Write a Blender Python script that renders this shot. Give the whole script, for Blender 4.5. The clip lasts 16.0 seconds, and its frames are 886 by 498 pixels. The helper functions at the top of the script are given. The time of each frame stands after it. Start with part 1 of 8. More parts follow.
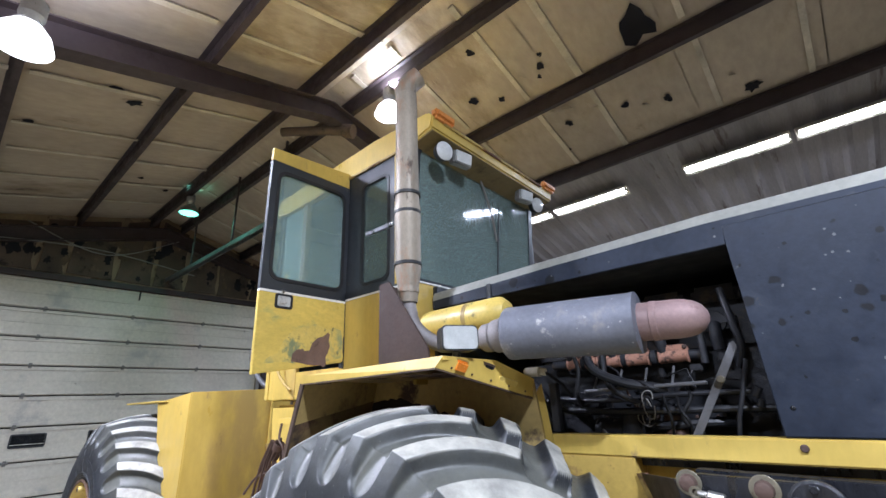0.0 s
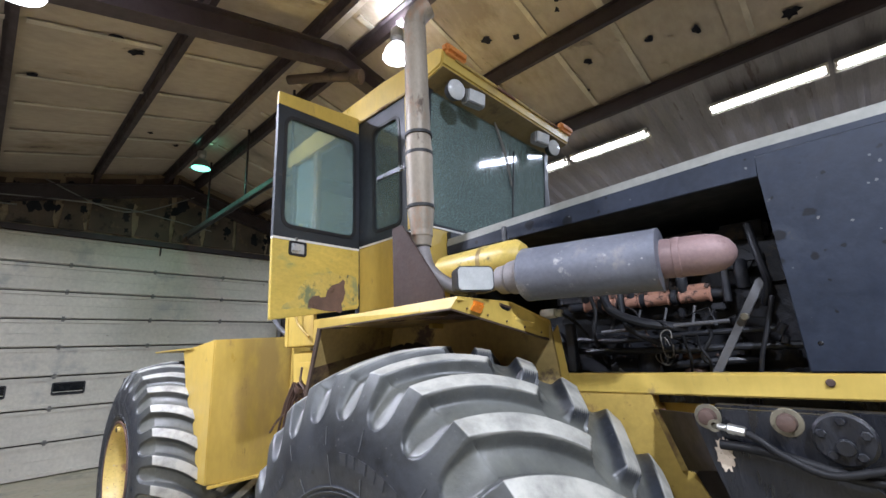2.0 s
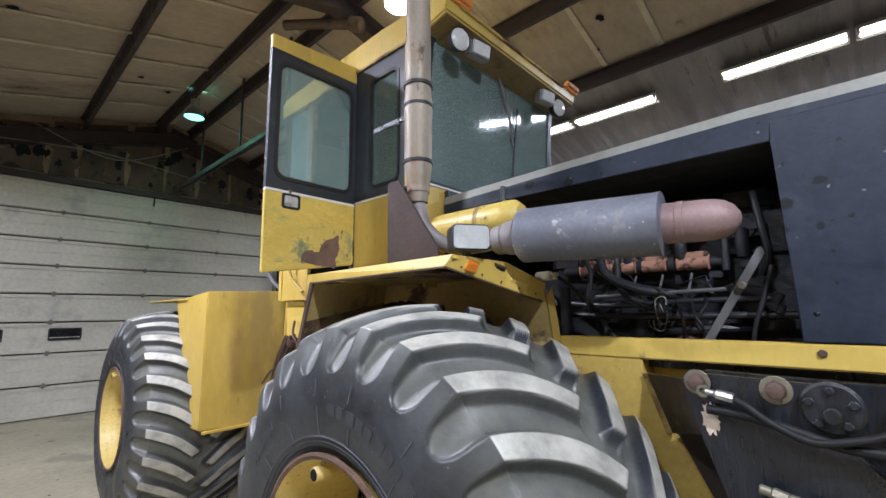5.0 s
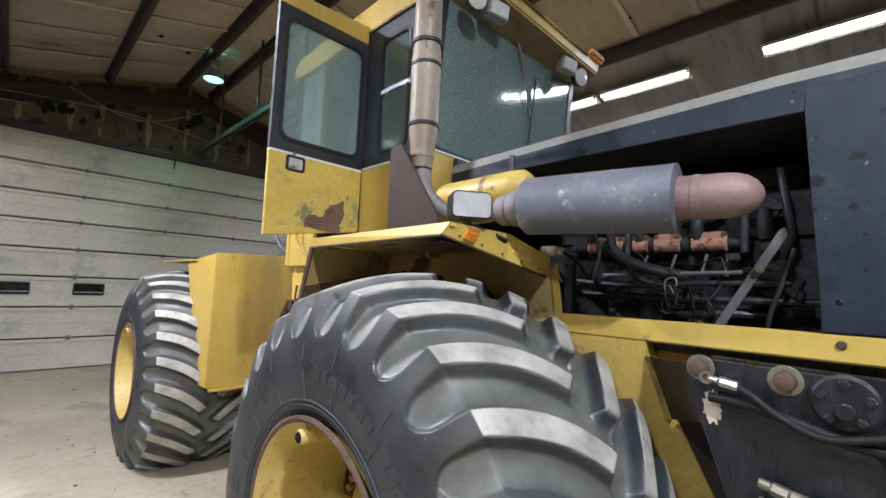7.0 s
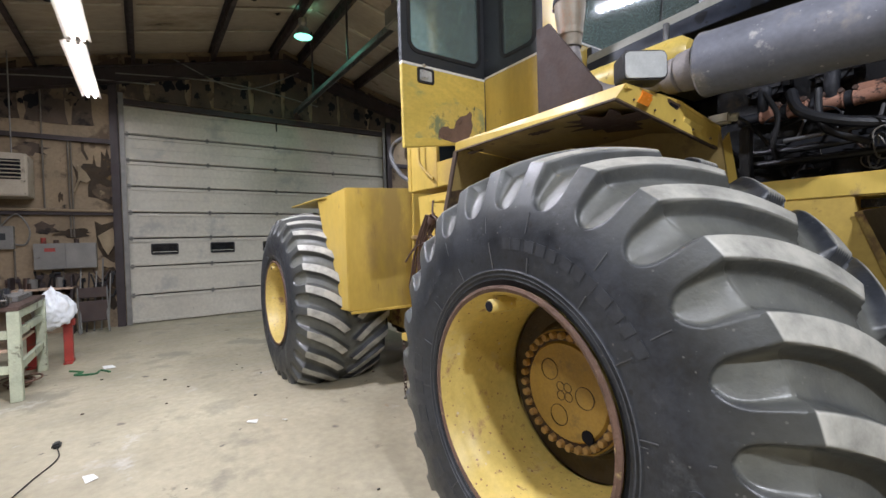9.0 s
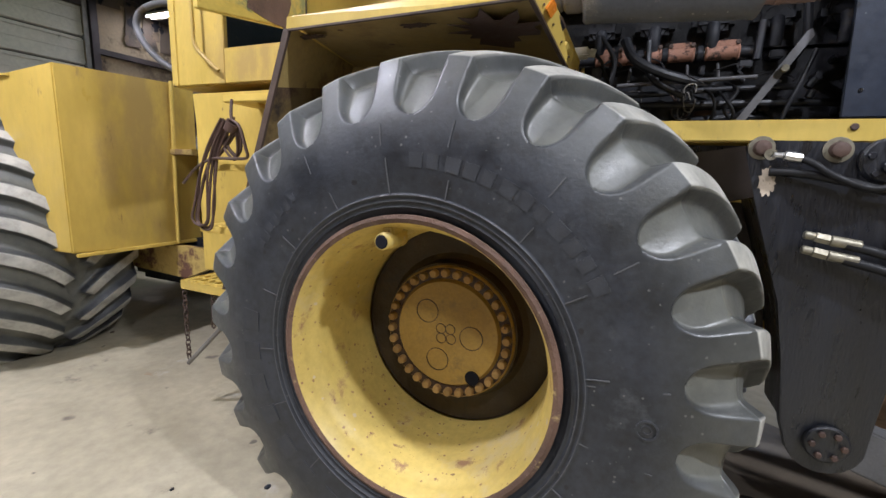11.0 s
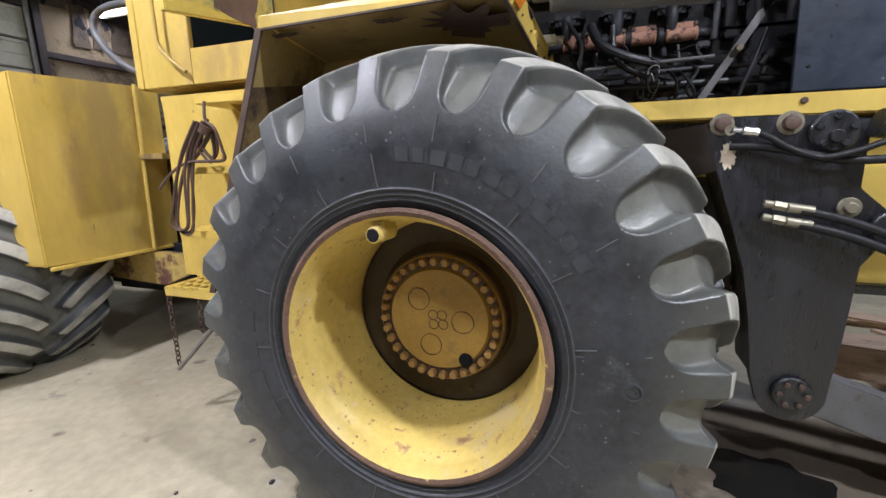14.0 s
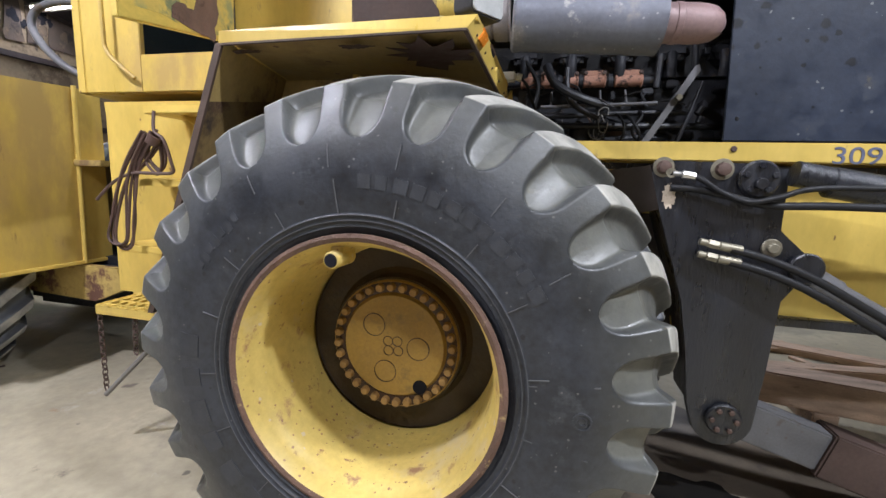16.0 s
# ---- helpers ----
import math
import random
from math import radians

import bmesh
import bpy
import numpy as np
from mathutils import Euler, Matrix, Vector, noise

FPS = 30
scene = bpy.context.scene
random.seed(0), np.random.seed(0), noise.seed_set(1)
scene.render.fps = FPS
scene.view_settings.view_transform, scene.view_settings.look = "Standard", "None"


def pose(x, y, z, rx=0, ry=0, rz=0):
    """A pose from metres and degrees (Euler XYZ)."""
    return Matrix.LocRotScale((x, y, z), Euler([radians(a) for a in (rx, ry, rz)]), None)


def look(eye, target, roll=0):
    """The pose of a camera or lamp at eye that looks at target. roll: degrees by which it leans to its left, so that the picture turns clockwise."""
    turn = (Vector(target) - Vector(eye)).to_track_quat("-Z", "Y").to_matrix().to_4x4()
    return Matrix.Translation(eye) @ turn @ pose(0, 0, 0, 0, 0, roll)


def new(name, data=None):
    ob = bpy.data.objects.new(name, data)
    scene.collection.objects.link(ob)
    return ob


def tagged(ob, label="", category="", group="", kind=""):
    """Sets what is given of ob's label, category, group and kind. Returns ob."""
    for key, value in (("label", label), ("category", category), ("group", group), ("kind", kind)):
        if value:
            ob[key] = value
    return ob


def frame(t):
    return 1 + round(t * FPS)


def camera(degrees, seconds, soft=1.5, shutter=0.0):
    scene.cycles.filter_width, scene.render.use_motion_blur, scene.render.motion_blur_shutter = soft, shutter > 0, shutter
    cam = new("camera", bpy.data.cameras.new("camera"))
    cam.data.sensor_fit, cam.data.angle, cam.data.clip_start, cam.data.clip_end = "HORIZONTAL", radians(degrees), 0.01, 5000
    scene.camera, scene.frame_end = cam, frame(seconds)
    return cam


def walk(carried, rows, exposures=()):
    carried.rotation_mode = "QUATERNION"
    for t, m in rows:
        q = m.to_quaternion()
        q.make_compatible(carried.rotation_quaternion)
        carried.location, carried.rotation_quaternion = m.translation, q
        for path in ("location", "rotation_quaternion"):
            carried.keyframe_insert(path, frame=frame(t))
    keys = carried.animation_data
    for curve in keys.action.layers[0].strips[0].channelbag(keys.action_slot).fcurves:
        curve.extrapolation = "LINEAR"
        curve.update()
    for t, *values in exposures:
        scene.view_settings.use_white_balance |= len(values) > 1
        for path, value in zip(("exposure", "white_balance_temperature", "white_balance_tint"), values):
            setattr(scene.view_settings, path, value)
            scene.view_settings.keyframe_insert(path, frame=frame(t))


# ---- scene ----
cam = camera(91.3, 16.0)
PATH = [
    (0, (0.023, 0.045, 1.732), (-1.194, 1.458, 2.457), -2.3),
    (0.5, (0.007, 0.044, 1.721), (-1.261, 1.423, 2.423), -1.9),
    (1, (-0.001, 0.048, 1.723), (-1.284, 1.428, 2.394), -2.0),
    (1.5, (-0.01, 0.085, 1.706), (-1.309, 1.484, 2.299), -3.1),
    (2, (-0.025, 0.095, 1.695), (-1.339, 1.508, 2.221), -2.6),
    (2.5, (-0.014, 0.112, 1.692), (-1.33, 1.537, 2.18), -1.0),
    (3, (-0.015, 0.12, 1.684), (-1.356, 1.54, 2.114), 0.3),
    (3.5, (-0.014, 0.15, 1.695), (-1.372, 1.567, 2.081), 0.1),
    (4, (-0.028, 0.165, 1.688), (-1.394, 1.579, 2.057), -1.5),
    (4.2, (-0.036, 0.162, 1.686), (-1.393, 1.585, 2.053), -1.6),
    (6.3, (-0.06, 0.105, 1.671), (-1.41, 1.544, 1.998), 2.3),
    (6.5, (-0.058, 0.126, 1.666), (-1.434, 1.55, 1.944), 2.4),
    (7, (-0.05, 0.248, 1.664), (-1.455, 1.649, 1.911), 2.5),
    (7.5, (-0.016, 0.377, 1.656), (-1.437, 1.754, 1.945), 2.6),
    (8, (0.045, 0.324, 1.586), (-1.562, 1.499, 1.781), 2.2),
    (8.4, (-0.045, 0.141, 1.499), (-1.729, 1.202, 1.696), -2.4),
    (8.5, (-0.05, 0.16, 1.481), (-1.761, 1.18, 1.662), -2.5),
    (9, (-0.273, -0.025, 1.372), (-1.918, 1.112, 1.4), -1.2),
    (9.5, (-0.53, -0.043, 1.319), (-1.974, 1.341, 1.298), -1.4),
    (10, (-0.756, 0.022, 1.334), (-2.0, 1.583, 1.213), -0.2),
    (10.2, (-0.79, 0.015, 1.339), (-1.881, 1.686, 1.215), 0.2),
    (12.3, (-0.889, -0.091, 1.325), (-1.546, 1.745, 0.88), 1.0),
    (12.5, (-0.889, -0.092, 1.331), (-1.544, 1.747, 0.896), 0.6),
    (13, (-0.892, -0.083, 1.339), (-1.573, 1.756, 0.945), -1.3),
    (13.5, (-0.875, -0.095, 1.346), (-1.561, 1.751, 0.993), -1.9),
    (14, (-0.873, -0.097, 1.344), (-1.546, 1.757, 1.013), -1.9),
    (14.5, (-0.873, -0.088, 1.345), (-1.486, 1.789, 1.027), -0.6),
    (15, (-0.88, -0.078, 1.351), (-1.468, 1.808, 1.038), 0.9),
    (15.5, (-0.877, -0.099, 1.358), (-1.439, 1.804, 1.106), 1.1),
    (16, (-0.888, -0.108, 1.371), (-1.358, 1.821, 1.127), 0.9),
]
# the path levelled to the uprights of the building
LEVEL = pose(0, 0, 0, -1.49, 0, 0) @ pose(0, 0, 0, 0, -1.37, 0)
rows = [(t, LEVEL @ look(eye, target, roll)) for t, eye, target, roll in PATH]
rows += [(8.2, look((-0.043, 0.345, 1.493), (-1.757, 1.366, 1.637), -1.0)), (8.7, look((-0.171, 0.052, 1.364), (-1.898, 1.060, 1.437), -3.1)), (9.2, look((-0.421, 0.051, 1.331), (-1.953, 1.335, 1.264), -1.0))]
walk(cam, sorted(rows, key=lambda row: row[0]), [(0, 0.2, 5800, 10), (1.5, 0.12, 5900, 10), (3, 0.0, 6100, 10), (4, -0.05, 6100, 10), (6.5, -0.04, 6250, 10), (7.5, -0.05, 6350, 10), (8.2, -0.14, 6400, 10), (8.6, -0.25, 6400, 10), (9, -0.17, 6400, 10), (10, -0.2, 6350, 10), (12.5, -0.05, 6350, 10), (14, 0.02, 6350, 10), (16, 0.02, 6300, 10)])

# ---------------------------------------------------------------- plan
FLOOR = -0.05                      # floor level
X_END, X_BACK = -10.28, 7.5        # gable walls
Y_LEFT, Y_RIGHT = -5.0, 10.5       # side walls
RIDGE_Y, RIDGE_Z, SLOPE = 2.75, 5.72, 0.25
MID = 2.68                         # middle plane of the tractor
HUB_X, HUB_Z, REAR_X, TYRE_Y = -1.443, 0.75, -5.12, 1.385


def roof_z(y):
    return RIDGE_Z - SLOPE * abs(y - RIDGE_Y)


# ---------------------------------------------------------------- light
world = bpy.data.worlds.new("world")
scene.world = world
world.use_nodes = True
world.node_tree.nodes["Background"].inputs[0].default_value = (0.5, 0.6, 0.7, 1)
world.node_tree.nodes["Background"].inputs[1].default_value = 0.02
scene.view_settings.exposure = 0.0


def area_lamp(m, sx, sy, watts, colour, shape="RECTANGLE"):
    d = bpy.data.lights.new("lamp_light", "AREA")
    d.shape, d.size, d.size_y, d.energy, d.color = shape, sx, sy, watts, colour
    ob = new("lamp_light", d)
    ob.matrix_world = m
    return ob


# ---------------------------------------------------------------- materials
def mat(name, colour, rough=0.5, metal=0.0, var=0.2, scale=2.5, stains=(), bump=0.15, bump_scale=60.0, grain=0.1, spec=0.5, stretch=(1, 1, 1), coat=0.0, rvar=0.15, spots=()):
    """A painted or raw surface: large and fine variation, stains (colour, amount, scale, roughness), fine relief."""
    m = bpy.data.materials.new(name)
    m.use_nodes = True
    nt = m.node_tree
    n, l = nt.nodes, nt.links
    b = n["Principled BSDF"]
    b.inputs["Metallic"].default_value = metal
    b.inputs["Specular IOR Level"].default_value = spec
    b.inputs["Coat Weight"].default_value = coat
    tc = n.new("ShaderNodeTexCoord")
    mp = n.new("ShaderNodeMapping")
    mp.inputs["Scale"].default_value = stretch
    oi = n.new("ShaderNodeObjectInfo")
    add = n.new("ShaderNodeVectorMath")
    mul = n.new("ShaderNodeVectorMath")
    mul.operation = "SCALE"
    comb = n.new("ShaderNodeCombineXYZ")
    for k in range(3):
        l.new(oi.outputs["Random"], comb.inputs[k])
    l.new(comb.outputs[0], mul.inputs[0])
    mul.inputs["Scale"].default_value = 37.0
    l.new(tc.outputs["Object"], mp.inputs[0])
    l.new(mp.outputs[0], add.inputs[0])
    l.new(mul.outputs[0], add.inputs[1])
    vec = add.outputs[0]

    def noise_tex(sc, detail=6.0, rgh=0.6):
        t = n.new("ShaderNodeTexNoise")
        t.inputs["Scale"].default_value, t.inputs["Detail"].default_value, t.inputs["Roughness"].default_value = sc, detail, rgh
        l.new(vec, t.inputs["Vector"])
        return t.outputs["Fac"]

    def remap(out, a, b2, c, d2):
        r = n.new("ShaderNodeMapRange")
        r.inputs[1].default_value, r.inputs[2].default_value, r.inputs[3].default_value, r.inputs[4].default_value = a, b2, c, d2
        l.new(out, r.inputs[0])
        return r.outputs[0]

    def scaled(col_out, fac_out):
        x = n.new("ShaderNodeMix")
        x.data_type, x.blend_type = "RGBA", "MULTIPLY"
        x.inputs[0].default_value = 1.0
        l.new(col_out, x.inputs[6])
        l.new(fac_out, x.inputs[7])
        return x.outputs[2]

    rgb = n.new("ShaderNodeRGB")
    rgb.outputs[0].default_value = (*colour, 1)
    col = scaled(rgb.outputs[0], remap(noise_tex(scale), 0.3, 0.7, 1 - var, 1 + var))
    col = scaled(col, remap(noise_tex(scale * 18, 4.0), 0.3, 0.7, 1 - grain, 1 + grain))
    rgh = remap(noise_tex(scale * 4), 0.3, 0.7, max(0.02, rough - rvar), min(1, rough + rvar))
    for sc_col, amount, sc, s_rough in stains:
        t = remap(noise_tex(sc, 9.0, 0.68), 0.72 - 0.3 * amount, 0.76 - 0.3 * amount + 0.04, 0.0, 1.0)
        x = n.new("ShaderNodeMix")
        x.data_type = "RGBA"
        l.new(t, x.inputs[0])
        l.new(col, x.inputs[6])
        x.inputs[7].default_value = (*sc_col, 1)
        col = x.outputs[2]
        y = n.new("ShaderNodeMix")
        l.new(t, y.inputs[0])
        l.new(rgh, y.inputs[2])
        y.inputs[3].default_value = s_rough
        rgh = y.outputs[0]
    for sp_col, sp_scale, sp_size, share in spots:
        v = n.new("ShaderNodeTexVoronoi")
        v.inputs["Scale"].default_value = sp_scale
        nz = n.new("ShaderNodeVectorMath")
        nz.operation = "MULTIPLY_ADD"
        wob = n.new("ShaderNodeTexNoise")
        wob.inputs["Scale"].default_value = sp_scale * 2.5
        l.new(vec, wob.inputs["Vector"])
        l.new(wob.outputs["Color"], nz.inputs[0])
        nz.inputs[1].default_value = (0.3 / sp_scale,) * 3
        l.new(vec, nz.inputs[2])
        l.new(nz.outputs[0], v.inputs["Vector"])
        sep = n.new("ShaderNodeSeparateColor")
        l.new(v.outputs["Color"], sep.inputs[0])
        lim = remap(sep.outputs[0], 1 - share, 1.0, 0.0, sp_size)
        df = n.new("ShaderNodeMath")
        df.operation = "SUBTRACT"
        l.new(lim, df.inputs[0])
        l.new(v.outputs["Distance"], df.inputs[1])
        t = remap(df.outputs[0], 0.0, 0.06, 0.0, 0.85)
        x = n.new("ShaderNodeMix")
        x.data_type = "RGBA"
        l.new(t, x.inputs[0])
        l.new(col, x.inputs[6])
        x.inputs[7].default_value = (*sp_col, 1)
        col = x.outputs[2]
    l.new(col, b.inputs["Base Color"])
    l.new(rgh, b.inputs["Roughness"])
    if bump:
        bp = n.new("ShaderNodeBump")
        bp.inputs["Strength"].default_value, bp.inputs["Distance"].default_value = bump, 0.01
        l.new(noise_tex(bump_scale, 5.0), bp.inputs["Height"])
        l.new(bp.outputs[0], b.inputs["Normal"])
    return m


def rubbed(m, layer, colour, amount, scale):
    """A patchy second colour over a material, where the mesh's layer of that name says so."""
    n, l = m.node_tree.nodes, m.node_tree.links
    b = n["Principled BSDF"]
    old = b.inputs["Base Color"].links[0].from_socket
    at = n.new("ShaderNodeAttribute")
    at.attribute_name = layer
    tc = n.new("ShaderNodeTexCoord")
    nz = n.new("ShaderNodeTexNoise")
    nz.inputs["Scale"].default_value, nz.inputs["Detail"].default_value, nz.inputs["Roughness"].default_value = scale, 8.0, 0.65
    l.new(tc.outputs["Object"], nz.inputs["Vector"])
    patch = n.new("ShaderNodeMapRange")
    patch.inputs[1].default_value, patch.inputs[2].default_value, patch.inputs[3].default_value, patch.inputs[4].default_value = 0.32, 0.6, 0.42 * amount, amount
    l.new(nz.outputs["Fac"], patch.inputs[0])
    f = n.new("ShaderNodeMath")
    f.operation = "MULTIPLY"
    l.new(at.outputs["Fac"], f.inputs[0])
    l.new(patch.outputs[0], f.inputs[1])
    x = n.new("ShaderNodeMix")
    x.data_type = "RGBA"
    l.new(f.outputs[0], x.inputs[0])
    l.new(old, x.inputs[6])
    x.inputs[7].default_value = (*colour, 1)
    l.new(x.outputs[2], b.inputs["Base Color"])


def glow(name, colour, strength):
    m = bpy.data.materials.new(name)
    m.use_nodes = True
    b = m.node_tree.nodes["Principled BSDF"]
    b.inputs["Base Color"].default_value = (*colour, 1)
    b.inputs["Emission Color"].default_value = (*colour, 1)
    b.inputs["Emission Strength"].default_value = strength
    return m


def glass(name, tint, haze, speck, rough=0.07):
    m = bpy.data.materials.new(name)
    m.use_nodes = True
    n, l = m.node_tree.nodes, m.node_tree.links
    n.remove(n["Principled BSDF"])
    tr = n.new("ShaderNodeBsdfTransparent")
    tr.inputs[0].default_value = (*tint, 1)
    gl = n.new("ShaderNodeBsdfGlossy")
    gl.inputs["Roughness"].default_value = rough
    df = n.new("ShaderNodeBsdfDiffuse")
    df.inputs[0].default_value = (0.46, 0.62, 0.59, 1)
    fr = n.new("ShaderNodeFresnel")
    fr.inputs[0].default_value = 1.5
    mx, mx2 = n.new("ShaderNodeMixShader"), n.new("ShaderNodeMixShader")
    tc, no, rp = n.new("ShaderNodeTexCoord"), n.new("ShaderNodeTexNoise"), n.new("ShaderNodeMapRange")
    no.inputs["Scale"].default_value, no.inputs["Detail"].default_value = 150.0, 2.0
    rp.inputs[1].default_value, rp.inputs[2].default_value, rp.inputs[3].default_value, rp.inputs[4].default_value = 0.57, 0.68, haze, haze + speck
    l.new(tc.outputs["Object"], no.inputs["Vector"])
    l.new(no.outputs["Fac"], rp.inputs[0])
    l.new(rp.outputs[0], mx2.inputs[0])
    l.new(tr.outputs[0], mx2.inputs[1])
    l.new(df.outputs[0], mx2.inputs[2])
    l.new(fr.outputs[0], mx.inputs[0])
    l.new(mx2.outputs[0], mx.inputs[1])
    l.new(gl.outputs[0], mx.inputs[2])
    l.new(mx.outputs[0], n["Material Output"].inputs[0])
    return m


RUST, DIRT, OIL = (0.12, 0.055, 0.035), (0.09, 0.07, 0.05), (0.02, 0.018, 0.016)
M_YELLOW = mat("yellow_paint", (0.57, 0.41, 0.092), 0.42, var=0.2, grain=0.06, scale=1.6, stretch=(1, 1, 0.45), stains=(((0.44, 0.31, 0.09), 0.58, 1.3, 0.55), ((0.3, 0.21, 0.08), 0.34, 9.0, 0.6), (RUST, 0.22, 6.0, 0.85)), bump=0.06, bump_scale=90, spots=((RUST, 23.0, 0.2, 0.035),))
M_YELLOW_WORN = mat("worn_yellow_paint", (0.44, 0.32, 0.10), 0.55, var=0.2, scale=2.0, stains=(((0.2, 0.13, 0.06), 0.72, 2.4, 0.75), (RUST, 0.6, 4.0, 0.85)), bump=0.12)
M_RIM = mat("rim_yellow_paint", (0.56, 0.42, 0.12), 0.42, var=0.14, scale=2.0, stains=(((0.52, 0.42, 0.21), 0.55, 2.5, 0.5), ((0.3, 0.17, 0.085), 0.42, 7.0, 0.75), ((0.2, 0.1, 0.06), 0.3, 16.0, 0.8)), bump=0.08, spots=((RUST, 24.0, 0.26, 0.06), ((0.22, 0.11, 0.06), 70.0, 0.4, 0.2), ((0.5, 0.42, 0.3), 34.0, 0.34, 0.1)))
M_RIM_LIP = mat("rusty_rim_lip", (0.13, 0.074, 0.05), 0.7, var=0.35, scale=7.0, stains=(((0.1, 0.055, 0.042), 0.5, 13.0, 0.8), ((0.32, 0.22, 0.14), 0.4, 24.0, 0.7), ((0.46, 0.34, 0.14), 0.36, 18.0, 0.5)), bump=0.7, bump_scale=70)
M_NAVY = mat("navy_paint", (0.017, 0.023, 0.038), 0.48, spec=0.32, var=0.25, scale=2.0, stains=(((0.025, 0.032, 0.048), 0.5, 5.0, 0.6), ((0.042, 0.05, 0.064), 0.3, 3.2, 0.7), ((0.12, 0.12, 0.115), 0.22, 7.0, 0.8), ((0.07, 0.06, 0.045), 0.2, 5.0, 0.75)), bump=0.06, grain=0.16, spots=(((0.003, 0.003, 0.004), 9.5, 0.28, 0.7), ((0.003, 0.003, 0.004), 20.0, 0.3, 0.4), ((0.12, 0.125, 0.13), 50.0, 0.34, 0.06)))
M_BLACK = mat("black_paint", (0.008, 0.0095, 0.014), 0.34, var=0.5, scale=4.0, stretch=(1, 1, 0.22), stains=((OIL, 0.45, 5.0, 0.14), ((0.018, 0.02, 0.024), 0.4, 9.0, 0.42), ((0.05, 0.045, 0.04), 0.12, 16.0, 0.7)), bump=0.6, bump_scale=110, spec=0.75, rvar=0.15, spots=(((0.08, 0.072, 0.065), 55.0, 0.24, 0.03),))
M_CABBLACK = mat("black_cab_paint", (0.028, 0.032, 0.038), 0.45, var=0.2, scale=4.0, stains=(((0.1, 0.09, 0.07), 0.3, 8.0, 0.7),), bump=0.08)
M_RUBBER = mat("tyre_rubber", (0.02, 0.023, 0.029), 0.45, var=0.5, scale=2.2, stains=(((0.03, 0.034, 0.042), 0.5, 2.2, 0.5), ((0.055, 0.06, 0.065), 0.38, 4.5, 0.55), ((0.042, 0.046, 0.05), 0.36, 12.0, 0.6), ((0.1, 0.1, 0.098), 0.2, 22.0, 0.85)), bump=0.12, bump_scale=90, spec=0.55, grain=0.35, spots=(((0.011, 0.011, 0.012), 26.0, 0.26, 0.3), ((0.11, 0.11, 0.105), 75.0, 0.3, 0.12)))
rubbed(M_RUBBER, "dust", (0.165, 0.167, 0.142), 0.75, 5.0)
rubbed(M_RUBBER, "worn", (0.45, 0.44, 0.39), 0.97, 9.0)
M_SCUFF = mat("scuffed_mould_rubber", (0.075, 0.077, 0.08), 0.8, var=0.3, scale=12.0, bump=0.1)
M_MARK = mat("rubbed_mark_rubber", (0.032, 0.035, 0.041), 0.55, var=0.35, scale=10.0, bump=0.1)
M_GASKET = mat("black_rubber", (0.015, 0.015, 0.016), 0.6, var=0.2, bump=0.1)
M_HUBSHADE = mat("greasy_hub_cavity", (0.045, 0.03, 0.015), 0.6, var=0.35, scale=7.0, stains=((OIL, 0.6, 5.0, 0.35),), bump=0.4, bump_scale=40)
M_RUSTY = mat("rusty_steel", (0.075, 0.045, 0.034), 0.72, var=0.35, scale=6.0, stains=(((0.12, 0.08, 0.062), 0.45, 8.0, 0.7),), bump=0.3)
M_BROWN = mat("brown_heat_shield", (0.055, 0.036, 0.03), 0.68, spec=0.3, var=0.25, scale=4.0, stains=(((0.15, 0.1, 0.055), 0.3, 6.0, 0.6),), bump=0.12)
M_STACK = mat("heat_stained_steel", (0.29, 0.25, 0.195), 0.55, 0.2, var=0.25, scale=4.0, stains=(((0.3, 0.19, 0.12), 0.55, 5.0, 0.55), ((0.09, 0.065, 0.05), 0.4, 7.0, 0.7)), bump=0.08, stretch=(1, 1, 0.45))
M_MUFFLER = mat("grey_muffler_steel", (0.15, 0.158, 0.188), 0.5, 0.2, var=0.25, scale=3.0, stains=(((0.27, 0.255, 0.24), 0.52, 3.0, 0.65), ((0.16, 0.12, 0.105), 0.3, 4.0, 0.8), ((0.42, 0.41, 0.39), 0.37, 9.0, 0.7), ((0.1, 0.075, 0.065), 0.22, 14.0, 0.8)), bump=0.06, grain=0.1, spots=(((0.42, 0.41, 0.4), 30.0, 0.26, 0.14), ((0.36, 0.36, 0.37), 60.0, 0.3, 0.12)))
M_ELBOW = mat("rusted_outlet", (0.23, 0.155, 0.15), 0.6, 0.2, var=0.2, scale=5.0, stains=(((0.13, 0.07, 0.06), 0.45, 7.0, 0.7),), bump=0.12)
M_CHROME = mat("bright_metal", (0.55, 0.54, 0.51), 0.4, 1.0, var=0.1, bump=0.05)
M_ZINC = mat("zinc_fitting", (0.24, 0.22, 0.165), 0.5, 0.7, var=0.2, scale=12, stains=((OIL, 0.45, 20.0, 0.4),), bump=0.1)
M_HOSE = mat("hose_rubber", (0.009, 0.009, 0.01), 0.6, spec=0.3, var=0.2, scale=9, bump=0.08)
M_ENGINE = mat("dirty_engine_iron", (0.015, 0.016, 0.02), 0.55, 0.0, spec=0.35, var=0.5, scale=7.0, stains=(((0.05, 0.038, 0.028), 0.5, 9.0, 0.7), (OIL, 0.5, 6.0, 0.25)), bump=0.5, bump_scale=30)
M_MANIFOLD = mat("flaking_manifold", (0.3, 0.15, 0.1), 0.75, 0.0, var=0.25, scale=9.0, stains=(((0.06, 0.035, 0.028), 0.72, 24.0, 0.85),), bump=0.4)
